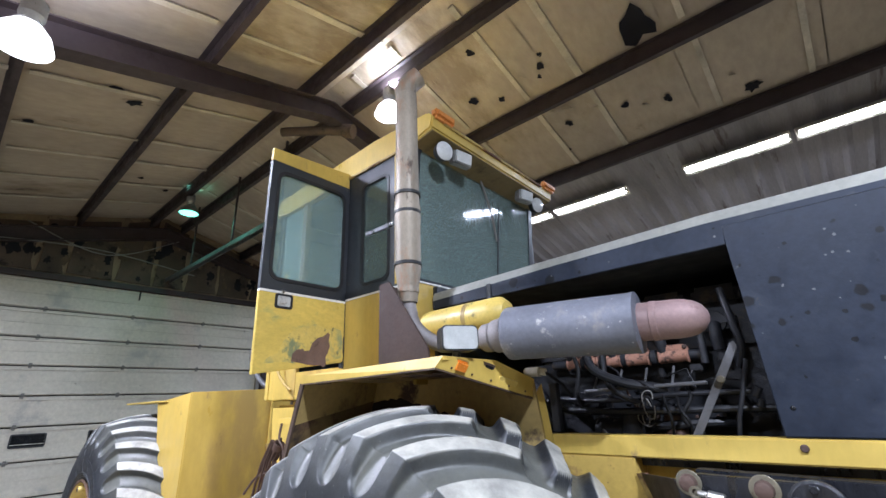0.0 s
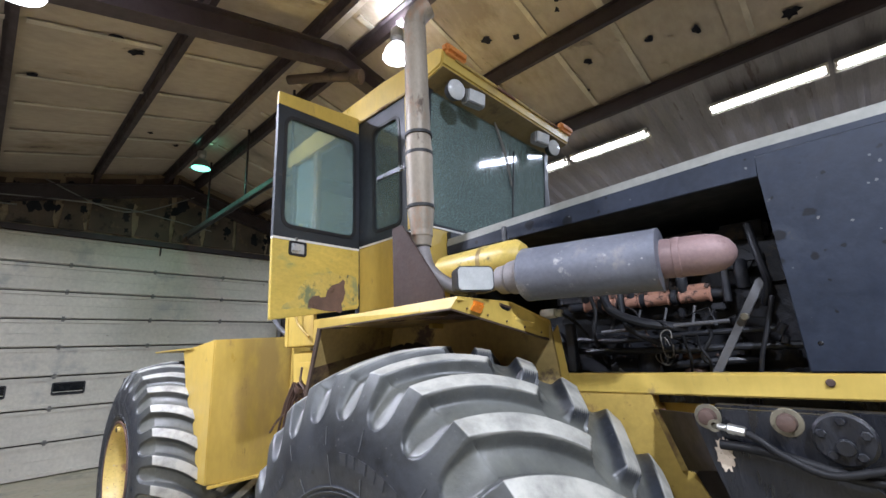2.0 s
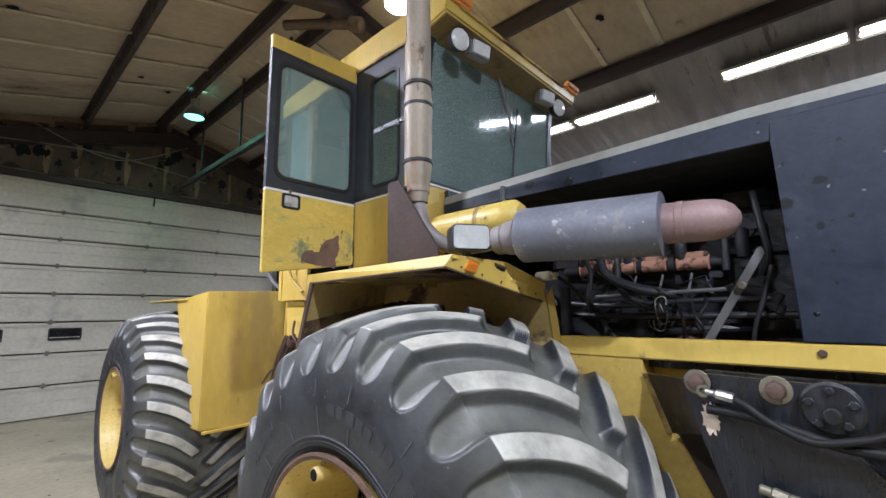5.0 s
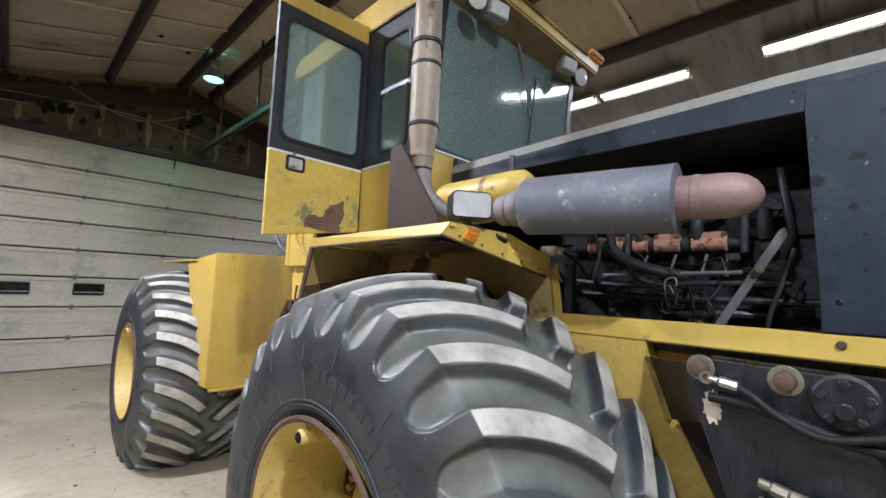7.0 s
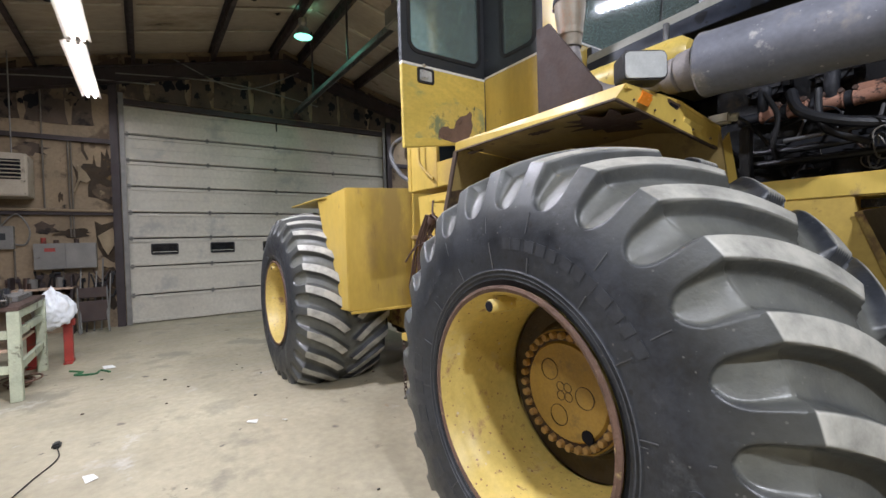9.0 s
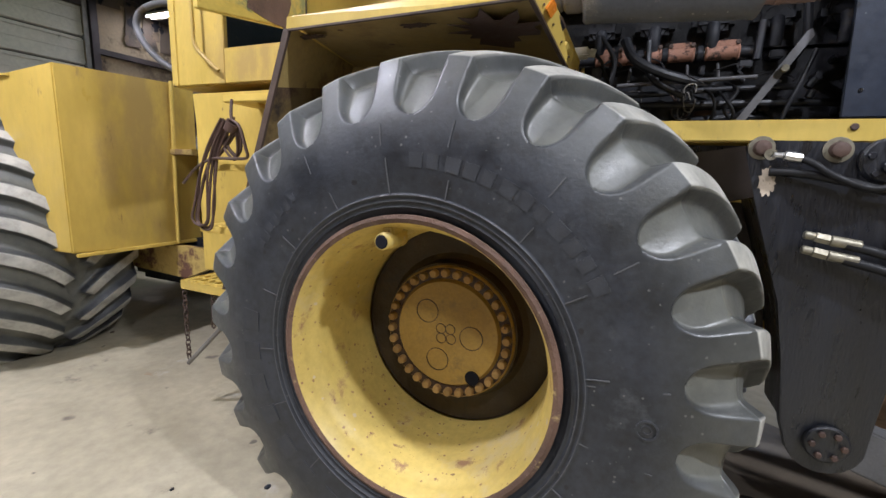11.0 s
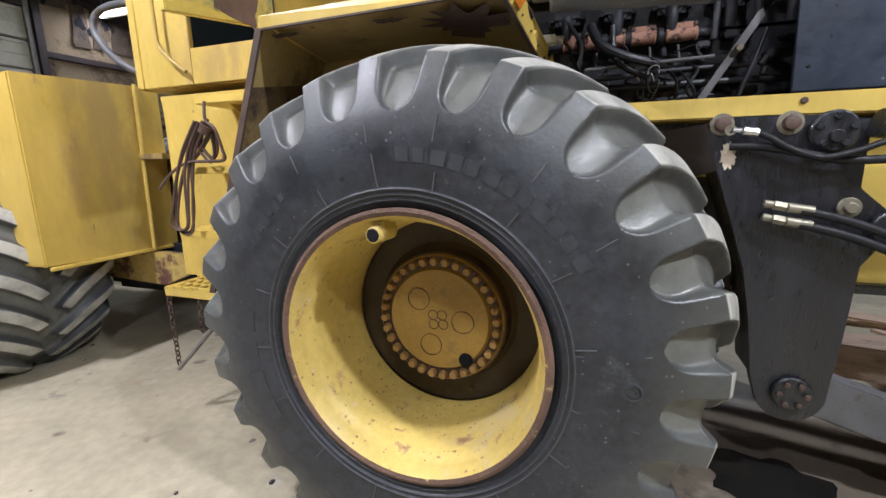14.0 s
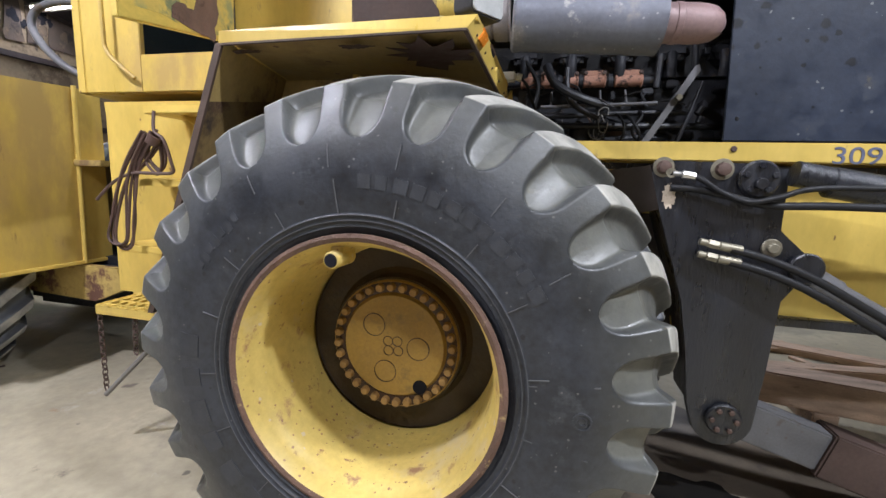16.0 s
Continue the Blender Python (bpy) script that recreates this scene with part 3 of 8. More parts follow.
def build_walls():
    x0, x1 = X_END - 0.2, X_END
    bm = join(gable(x0, x1, Y_LEFT, DOOR_Y0, FLOOR), gable(x0, x1, DOOR_Y1, Y_RIGHT, FLOOR), gable(x0, x1, DOOR_Y0, DOOR_Y1, DOOR_TOP))
    solid("wall_end", bm, M_WALL, "smoke-stained boarded gable wall with torn lining", "wall", kind="structure")
    solid("wall_back", gable(X_BACK, X_BACK + 0.2, Y_LEFT, Y_RIGHT, FLOOR), M_WALL, "stained boarded gable wall", "wall", kind="structure")
    solid("wall_left", box(X_END, X_BACK, Y_LEFT - 0.2, Y_LEFT, FLOOR, roof_z(Y_LEFT), 0), M_WALL, "stained boarded side wall", "wall", kind="structure")
    bm = bmesh.new()
    xs = np.arange(X_END, X_BACK, 0.075)
    rows = []
    for i, x in enumerate(xs):
        d = 0.0 if i % 4 else 0.03
        rows.append([bm.verts.new((x, Y_RIGHT - d, z)) for z in (FLOOR, roof_z(Y_RIGHT))])
    for a, b in zip(rows, rows[1:]):
        bm.faces.new((a[0], b[0], b[1], a[1]))
    add_bm(bm, box(X_END, X_BACK, Y_RIGHT + 0.01, Y_RIGHT + 0.1, FLOOR, roof_z(Y_RIGHT), 0))
    solid("wall_right", bm, M_CORR, "weathered ribbed sheet-metal side wall", "wall", kind="structure", angle=20)


PURLINS = (-4.1, -2.75, -1.4, -0.05, 1.28, 2.45, 3.05, 4.4, 5.74, 8.9, 9.8)


def build_roof():
    rng = random.Random(11)
    bm = bmesh.new()
    ys = [Y_LEFT, *PURLINS[:6], RIDGE_Y, *PURLINS[6:9]]
    for y0, y1 in zip(ys, ys[1:]):
        x = X_END
        while x < X_BACK:
            w = min(1.22, X_BACK - x)
            sag = rng.uniform(0.0, 0.025)
            g = 0.006
            q = [bm.verts.new((a, b, roof_z(b) - 0.01 - c)) for a, b, c in ((x + g, y0, 0), (x + w - g, y0, 0), (x + w - g, (y0 + y1) / 2, sag), (x + w - g, y1, 0), (x + g, y1, 0), (x + g, (y0 + y1) / 2, sag))]
            bm.faces.new((q[0], q[1], q[2], q[5]))
            bm.faces.new((q[5], q[2], q[3], q[4]))
            x += 1.22
    # the closed deck above the boards
    for y0, y1 in ((Y_LEFT, RIDGE_Y), (RIDGE_Y, Y_RIGHT)):
        v = [bm.verts.new((a, b, roof_z(b) + c)) for c in (0.02, 0.12) for a, b in ((X_END, y0), (X_BACK, y0), (X_BACK, y1), (X_END, y1))]
        for f in ((0, 1, 2, 3), (7, 6, 5, 4), (0, 4, 5, 1), (1, 5, 6, 2), (2, 6, 7, 3), (3, 7, 4, 0)):
            bm.faces.new([v[i] for i in f])
    solid("ceiling", bm, M_CEIL, "water-stained tan insulation boards under the roof", "ceiling", kind="structure")
    bm = bmesh.new()
    xs = np.arange(X_END, X_BACK, 0.06)
    rows = [[bm.verts.new((x, y, roof_z(y) - 0.012 - (0.028 if i % 4 == 0 else 0))) for y in (PURLINS[8], Y_RIGHT)] for i, x in enumerate(xs)]
    for a, b in zip(rows, rows[1:]):
        bm.faces.new((a[0], b[0], b[1], a[1]))
    solid("roof_sheet", bm, M_CORR, "bare ribbed roof sheeting near the eave", "roof", kind="structure", angle=20)
    bm = bmesh.new()
    for y0, y1 in zip(ys, ys[1:]):
        for x in (-9.2, -8.25, -7.3, -6.55, -5.4, -4.6, -3.75, -3.08, -2.15, -1.45, -0.32, 0.55, 1.4, 2.3, 3.2, 4.1, 5.0, 5.9, 6.8):
            x += rng.uniform(-0.02, 0.02)
            w = rng.uniform(0.022, 0.04)
            y2, y3 = y0 + 0.03 + rng.uniform(0, 0.1), y1 - 0.03 - rng.uniform(0, 0.1)
            add_bm(bm, plate([(y2, roof_z(y2) - 0.03), (y3, roof_z(y3) - 0.03), (y3, roof_z(y3) - 0.045), (y2, roof_z(y2) - 0.047)], "x", x - w, x + w, 0))
    solid("ceiling_battens", bm, M_BATTEN, "pale joint strips between the ceiling boards", "trim", kind="structure")
    for y in PURLINS:
        z = roof_z(y) - 0.035
        b = join(box(X_END, X_BACK, y - 0.006, y + 0.006, z - 0.17, z, 0), box(X_END, X_BACK, y - 0.006, y + 0.055, z - 0.176, z - 0.168, 0), box(X_END, X_BACK, y - 0.055, y + 0.006, z - 0.006, z + 0.002, 0))
        solid("purlin", b, M_STEEL, "dark steel roof purlin with a bottom flange", "purlin", "roof purlins", "structure")
    for x in (X_END + 0.12, -4.15, 2.0):
        for s in (-1, 1):
            y1 = Y_LEFT if s < 0 else Y_RIGHT
            d0, d1 = 0.2, 0.34
            web = plate([(RIDGE_Y, RIDGE_Z - d0 - 0.1), (y1, roof_z(y1) - d0 - 0.05), (y1, roof_z(y1) - d0 - 0.4), (RIDGE_Y, RIDGE_Z - d0 - 0.32)], "x", x - 0.006, x + 0.006, 0)
            fl = plate([(RIDGE_Y, RIDGE_Z - d0 - 0.32), (y1, roof_z(y1) - d0 - 0.4), (y1, roof_z(y1) - d0 - 0.415), (RIDGE_Y, RIDGE_Z - d0 - 0.335)], "x", x - 0.09, x + 0.09, 0)
            up = plate([(RIDGE_Y, RIDGE_Z - d0 - 0.085), (y1, roof_z(y1) - d0 - 0.035), (y1, roof_z(y1) - d0 - 0.05), (RIDGE_Y, RIDGE_Z - d0 - 0.1)], "x", x - 0.09, x + 0.09, 0)
            solid("rafter", join(web, fl, up), M_STEEL, "dark red-oxide steel roof rafter", "rafter", "roof rafters", "structure")
            c = join(box(x - 0.09, x + 0.09, y1 - s * 0.01, y1 - s * 0.025, FLOOR, roof_z(y1) - 0.3, 0), box(x - 0.006, x + 0.006, y1 - s * 0.025, y1 - s * 0.3, FLOOR, roof_z(y1) - 0.3, 0), box(x - 0.09, x + 0.09, y1 - s * 0.3, y1 - s * 0.315, FLOOR, roof_z(y1) - 0.3, 0))
            solid("column", c, M_STEEL, "dark steel wall column", "column", "wall columns", "structure")


def build_garage_door():
    d = thing("garage_door", "white sectional overhead garage door, closed", "garage door", (X_END, (DOOR_Y0 + DOOR_Y1) / 2, FLOOR), kind="structure")
    seams = [FLOOR, 0.49, 1.03, 1.56, 2.05, 2.54, 3.02, 3.51, DOOR_TOP]
    xf = X_END - 0.03
    for i, (z0, z1) in enumerate(zip(seams, seams[1:])):
        bm = box(xf - 0.05, xf, DOOR_Y0, DOOR_Y1, z0 + 0.01, z1 - 0.01, 0.005)
        for zz, dp, hh in ((z0 + 0.05, 0.035, 0.028), (z1 - 0.05, 0.022, 0.02), ((z0 + z1) / 2, 0.008, 0.008)):
            add_bm(bm, box(xf - 0.002, xf + dp, DOOR_Y0 + 0.01, DOOR_Y1 - 0.01, zz - hh, zz + hh, 0.003))
        p = part("panel", bm, M_DOORWHITE, d)
        for y in np.arange(DOOR_Y0 + 0.03, DOOR_Y1, 1.32):
            if i:
                part("hinge", join(box(xf, xf + 0.04, y, y + 0.045, z0 - 0.045, z0 + 0.045, 0.003), rod((xf + 0.04, y - 0.02, z0), (xf + 0.04, y + 0.065, z0), 0.014, seg=10)), M_GALV, p, "small dark steel hinge")
    for y0, y1 in ((0.125, 0.58), (1.135, 1.59), (2.15, 2.6), (3.16, 3.61), (4.17, 4.62)):
        w = part("window", plate(rounded(y0 + 0.02, y1 - 0.02, 1.262, 1.438, 0.015), "x", xf + 0.0005, xf + 0.007, 0), M_DARKGLASS, d, "dark glass pane")
        part("frame", ring_plate(rounded(y0, y1, 1.242, 1.458, 0.03), rounded(y0 + 0.022, y1 - 0.022, 1.264, 1.436, 0.012), "x", xf, xf + 0.02), M_GASKET, w)
    part("backing", box(xf - 0.08, xf - 0.06, DOOR_Y0, DOOR_Y1, FLOOR, DOOR_TOP, 0), M_GASKET, d)
    part("track", join(box(X_END - 0.01, X_END + 0.05, DOOR_Y0 - 0.06, DOOR_Y0 - 0.01, FLOOR, 4.25), box(X_END + 0.05, X_END + 0.058, DOOR_Y0 - 0.06, DOOR_Y0 + 0.02, FLOOR, 4.25, 0.002)), M_GALV, d, "galvanised door track")
    part("track", join(box(X_END - 0.01, X_END + 0.05, DOOR_Y1 + 0.01, DOOR_Y1 + 0.06, FLOOR, 4.25), box(X_END + 0.05, X_END + 0.058, DOOR_Y1 - 0.02, DOOR_Y1 + 0.06, FLOOR, 4.25, 0.002)), M_GALV, d, "galvanised door track")
    part("header", box(X_END, X_END + 0.05, DOOR_Y0 - 0.1, DOOR_Y1 + 0.1, DOOR_TOP - 0.005, DOOR_TOP + 0.1), M_STEEL, d, "dark header angle over the door")


# ---------------------------------------------------------------- lamps
def high_bay(x, y, bulb, light, watts, label, drop=0.22):
    z1 = roof_z(y) - drop
    o = thing("high_bay_lamp", label, "ceiling lamp", (x, y, z1), "high bay lamps")
    part("hook", sweep([(x, y, z1), (x, y, z1 - 0.06), (x + 0.012, y, z1 - 0.1)], 0.008, 8), M_LAMPHOUSE, o)
    at = Matrix.Translation((x, y, z1 - 0.09))
    part("ballast", lathe([(0, 0.0), (0.05, 0.0), (0.07, -0.025), (0.075, -0.14), (0.055, -0.17), (0.04, -0.2), (0, -0.2)], at, 28), M_LAMPHOUSE, o)
    for k in range(4):
        a = math.pi * (k + 0.5) / 2
        part("yoke", rod((x + 0.05 * math.cos(a), y + 0.05 * math.sin(a), z1 - 0.26), (x + 0.11 * math.cos(a), y + 0.11 * math.sin(a), z1 - 0.34), 0.006, seg=6), M_LAMPHOUSE, o)
    part("reflector", lathe([(0.04, -0.2), (0.085, -0.225), (0.135, -0.29), (0.163, -0.38), (0.167, -0.385), (0.158, -0.38), (0.13, -0.29), (0.08, -0.23), (0.036, -0.208)], at, 36), M_SHADE if bulb is M_BULB else M_LAMPHOUSE, o, "glowing ribbed glass reflector" if bulb is M_BULB else "ribbed aluminium reflector")
    part("lens", lathe([(0, -0.405), (0.08, -0.4), (0.135, -0.387), (0.157, -0.372), (0.12, -0.36), (0, -0.35)], at, 36), bulb, o, "glowing lens")
    area_lamp(Matrix.Translation((x, y, z1 - 0.5)), 0.22, 0.22, watts, light, "DISK")
    area_lamp(pose(x, y, z1 - 0.02, 180), 0.2, 0.2, watts * 0.1, light, "DISK")


def tube_lamp(x0, x1, y, z, watts, label, wide=1.0):
    o = thing("fluorescent_lamp", label, "fluorescent lamp", ((x0 + x1) / 2, y, z), "fluorescent lamps")
    w0, w1 = 0.055 * wide, 0.15 * wide
    part("housing", join(box(x0, x1, y - 0.05 * wide, y + 0.05 * wide, z + 0.05, z + 0.1), plate([(y - w1, z + 0.01), (y - w0, z + 0.055), (y + w0, z + 0.055), (y + w1, z + 0.01), (y + w1, z + 0.014), (y + w0, z + 0.061), (y - w0, z + 0.061), (y - w1, z + 0.014)], "x", x0, x1, 0)), M_DOORWHITE, o, "white enamel reflector")
    for dy in (-w0, w0):
        part("tube", rod((x0 + 0.03, y + dy, z + 0.025), (x1 - 0.03, y + dy, z + 0.025), 0.019, seg=14), M_TUBE, o, "lit tube")
        for xe in (x0 + 0.012, x1 - 0.03):
            part("socket", box(xe, xe + 0.018, y + dy - 0.02, y + dy + 0.02, z, z + 0.06), M_DOORWHITE, o)
    for xe in (x0 + 0.2, x1 - 0.2):
        part("chain", sweep([(xe, y, z + 0.1), (xe, y, roof_z(y) - 0.02)], 0.006, 6, curved=False), M_LAMPHOUSE, o)
    area_lamp(Matrix.Translation(((x0 + x1) / 2, y, z - 0.012)), x1 - x0, 0.2, watts, (0.88, 0.94, 1.1))


def build_lamps():
    white = (0.93, 0.96, 1.06)
    high_bay(-3.3, 3.0, M_BULB, white, 150, "bright white high bay lamp under the roof ridge")
    high_bay(-3.55, -0.01, M_BULB, (0.93, 0.92, 1.06), 165, "bright white high bay lamp on a purlin", 0.5)
    high_bay(-8.2, 2.52, M_BULBGREEN, (0.3, 1.0, 0.7), 11, "dim greenish high bay lamp under the roof ridge", 0.08)
    # unseen lamp, added as fill over the near floor and tyre
    high_bay(-0.3, -1.4, M_BULB, white, 85, "bright white high bay lamp on a purlin")
    high_bay(1.6, -0.05, M_BULB, white, 275, "bright white high bay lamp on a purlin")
    # another unseen lamp, added for light from the left of the front wheel
    high_bay(-4.3, -1.4, M_BULB, white, 75, "bright white high bay lamp on a purlin")
    for x0 in (-4.27, -2.98, -0.98, 0.29):
        tube_lamp(x0, x0 + 1.22, 6.46, 4.62, 65, "lit fluorescent strip lamp hung along the eave")
    tube_lamp(-10.1, -8.88, 6.2, 4.15, 20, "lit fluorescent strip lamp hung along the eave")
    for x0, x1 in ((-7.15, -4.78), (-9.6, -7.24)):
        tube_lamp(x0, x1, -0.505 + 0.025 * (x0 + 5.3), 3.9, 10, "long lit fluorescent strip lamp on chains", 0.85)


# ---------------------------------------------------------------- tractor
TREAD_MID, TREAD_HALF, SHOULDER_R, CROWN_R = 0.16, 0.418, 0.88, 0.965
SIDE = [(-0.27, 0.425), (-0.296, 0.438), (-0.308, 0.45), (-0.316, 0.464), (-0.321, 0.48), (-0.325, 0.5), (-0.332, 0.56), (-0.334, 0.61), (-0.331, 0.66), (-0.322, 0.71), (-0.309, 0.755), (-0.293, 0.8), (-0.275, 0.845), (-0.258, SHOULDER_R)]


def tyre_mesh():
    """A farm tyre about y: curved bars in two rows over a rounded crown, hollowed pockets between them running down the sidewall."""
    line = smooth_line([(y, r, 0) for y, r in SIDE], 4)
    arc = np.concatenate([[0], np.cumsum([(q - p).length for p, q in zip(line, line[1:])])])
    edge = float(arc[-1])                                 # the shoulder, along the profile
    s1 = np.concatenate([np.linspace(0, 0.12, 40, endpoint=False), np.linspace(0.12, edge - 0.2, 14, endpoint=False), np.linspace(edge - 0.2, edge, 46)])
    y1, r1 = np.interp(s1, arc, [p.x for p in line]), np.interp(s1, arc, [p.y for p in line])
    y2 = np.linspace(-0.258, TREAD_MID, 54)[1:]
    r2 = CROWN_R - (CROWN_R - SHOULDER_R) * ((y2 - TREAD_MID) / TREAD_HALF) ** 2
    y, r, s = np.concatenate([y1, y2]), np.concatenate([r1, r2]), np.concatenate([s1, edge + (y2 + 0.258)])
    back = np.concatenate([np.arange(len(y) - 2, len(y1) - 2, -1), np.arange(len(y1) - 2, -1, -2)])
    y, r, s = np.concatenate([y, 2 * TREAD_MID - y[back]]), np.concatenate([r, r[back]]), np.concatenate([s, s[back]])
    dy, dr = np.gradient(y), np.gradient(r)
    ln = np.hypot(dy, dr)
    ny, nr = -dr / ln, dy / ln
    count = 26
    seg = count * 46
    P = 2 * np.pi / count
    th = np.arange(seg) * 2 * np.pi / seg + radians(0.4)

    def lead(v):
        """How far a bar has run round the tyre at a distance v from the middle."""
        u = np.clip((TREAD_HALF - v) / 0.38, 0, 1.12)
        return radians(14.7) * (0.55 * u + 0.45 * u ** 2.5)
    T, Y = np.meshgrid(th, y, indexing="ij")
    RR, SS = np.meshgrid(th, r, indexing="ij")[1], np.meshgrid(th, s, indexing="ij")[1]
    V = Y - TREAD_MID
    T = T - lead(np.clip(np.abs(V), 0.03, TREAD_HALF))    # the rows of the mesh follow the bars

    def scoop(x, wall, w):
        """Steep at the bar's edge, then hollowed out towards the floor of the gap."""
        t = np.clip(x / wall, 0, 1)
        return 0.62 * t * t * (3 - 2 * t) + 0.38 * (1 - (1 - np.clip(x / w, 0, 1)) ** 2)
    gap = np.ones_like(T)
    for side, off in ((-1, 0.0), (1, 0.5)):
        v = V * side
        d = ((T + lead(v) - off * P + P / 2) % P - P / 2) * 0.92
        hw = 0.0345 + 0.009 * np.clip((TREAD_HALF - v) / 0.38, 0, 1)
        front, rear = scoop(-d - hw, 0.024, 0.068), scoop(d - hw, 0.034, 0.068)
        stop = scoop(0.0625 - 0.0275 * np.clip(d / hw, -1, 1) - v, 0.026, 0.06)
        gap = np.minimum(gap, np.maximum(np.maximum(front, rear), stop))
    off = np.where(V < 0, 0.0, 0.5) * P
    q = np.clip((edge - SS) / 0.172, 0, 2)                # way down the sidewall
    half = P * 0.92 / 2 - 0.0345
    d = np.abs((T - off - radians(0.8) * np.clip(q, 0, 1)) % P - P / 2) * 0.92 * (1 - 0.17 * np.clip(q, 0, 1))
    vh = (half - 0.01 * np.clip(q / 0.6, 0, 1)) * np.sqrt(np.clip(1 - np.clip((q - 0.52) / 0.48, 0, 1) ** 2, 0, 1))
    hollow = scoop(vh - d, 0.028 - 0.015 * np.clip(q, 0, 1), 0.068) * (q < 1)
    pocket = hollow * (1 - 0.66 * np.clip(q, 0, 1))
    floor = np.where(SS < edge, pocket, gap)
    rings = sum(0.0045 * np.exp(-((RR - x) / 0.0032) ** 2) for x in (0.47, 0.486, 0.502)) * (np.abs(V) > 0.3)
    # the floor of a hollow rounds the shoulder that the bars keep sharp
    run = np.concatenate([[0], np.cumsum(np.hypot(np.diff(y), np.diff(r)))])
    even = np.linspace(0, run[-1], 900)
    bell = np.exp(-np.linspace(-2.5, 2.5, 75) ** 2 / 2)
    bell /= bell.sum()

    def rounded_line(values):
        long = np.concatenate([np.full(37, values[0]), np.interp(even, run, values), np.full(37, values[-1])])
        return np.interp(run, even, np.convolve(long, bell, "valid"))
    near = np.clip(1 - np.abs(np.minimum(s, s.max()) - edge) / 0.13, 0, 1)
    near = near * near * (3 - 2 * near)
    ys, rs, nys, nrs = (w * near + v * (1 - near) for v, w in ((v, rounded_line(v)) for v in (y, r, ny, nr)))
    soft = np.clip(floor / 0.3, 0, 1)
    off_n = rings - 0.056 * floor
    Yd = Y + soft * (ys - y) + (ny * (1 - soft) + nys * soft) * off_n
    Rd = RR + soft * (rs - r) + (nr * (1 - soft) + nrs * soft) * off_n
    X, Z = Rd * np.cos(T), Rd * np.sin(T)
    low = FLOOR - HUB_Z + 0.001
    press = np.clip((low + 0.06 - Z) / 0.15, 0, 1)
    Yd = TREAD_MID + (Yd - TREAD_MID) * (1 + 0.05 * press)
    Z = np.maximum(Z, low)
    m = len(y)
    co = np.stack([X, Yd, Z], -1).reshape(-1, 3)
    i, j = np.meshgrid(np.arange(seg), np.arange(m - 1), indexing="ij")
    k = (i + 1) % seg
    quads = np.stack([i * m + j, i * m + j + 1, k * m + j + 1, k * m + j], -1).reshape(-1, 4)
    me = bpy.data.meshes.new("tyre")
    me.from_pydata(co.tolist(), [], quads.tolist())
    me.materials.append(M_RUBBER)
    me.polygons.foreach_set("use_smooth", np.ones(len(quads), bool))
    # dry dust lies in the hollows, and the bars are rubbed pale on top
    worn = np.where(SS > edge - 0.004, 1 - gap / 0.05, 0)
    for name, value in (("dust", np.maximum(np.where(SS < edge, (hollow - 0.3) / 0.5, (gap - 0.55) / 0.45), 0.5 * np.clip((RR - 0.64) / 0.2, 0, 1) * (V < 0))), ("worn", worn)):
        layer = me.attributes.new(name, "FLOAT", "POINT")
        layer.data.foreach_set("value", np.clip(value, 0, 1).reshape(-1))
    me.set_sharp_from_angle(angle=radians(48))
    me.update()
    return me


def side_y(r):
    """The outer face of the tyre at a radius."""
    return float(np.interp(r, [p[1] for p in SIDE], [p[0] for p in SIDE]))


def arc_bar(r0, r1, a0, a1, seg=4, rise=0.0025):
    """A small raised block on a ring about y, between two angles in degrees."""
    bm = bmesh.new()
    rows = []
    for i in range(seg + 1):
        a = radians(a0 + (a1 - a0) * i / seg)
        rows.append([bm.verts.new((r * math.cos(a), y, r * math.sin(a))) for r, y in ((r0, side_y(r0) - rise), (r1, side_y(r1) - rise), (r1, side_y(r1) + 0.004), (r0, side_y(r0) + 0.004))])
    for p, q in zip(rows, rows[1:]):
        for k in range(4):
            bm.faces.new((p[k], p[(k + 1) % 4], q[(k + 1) % 4], q[k]))
    bm.faces.new(rows[0][::-1])
    bm.faces.new(rows[-1])
    return bm


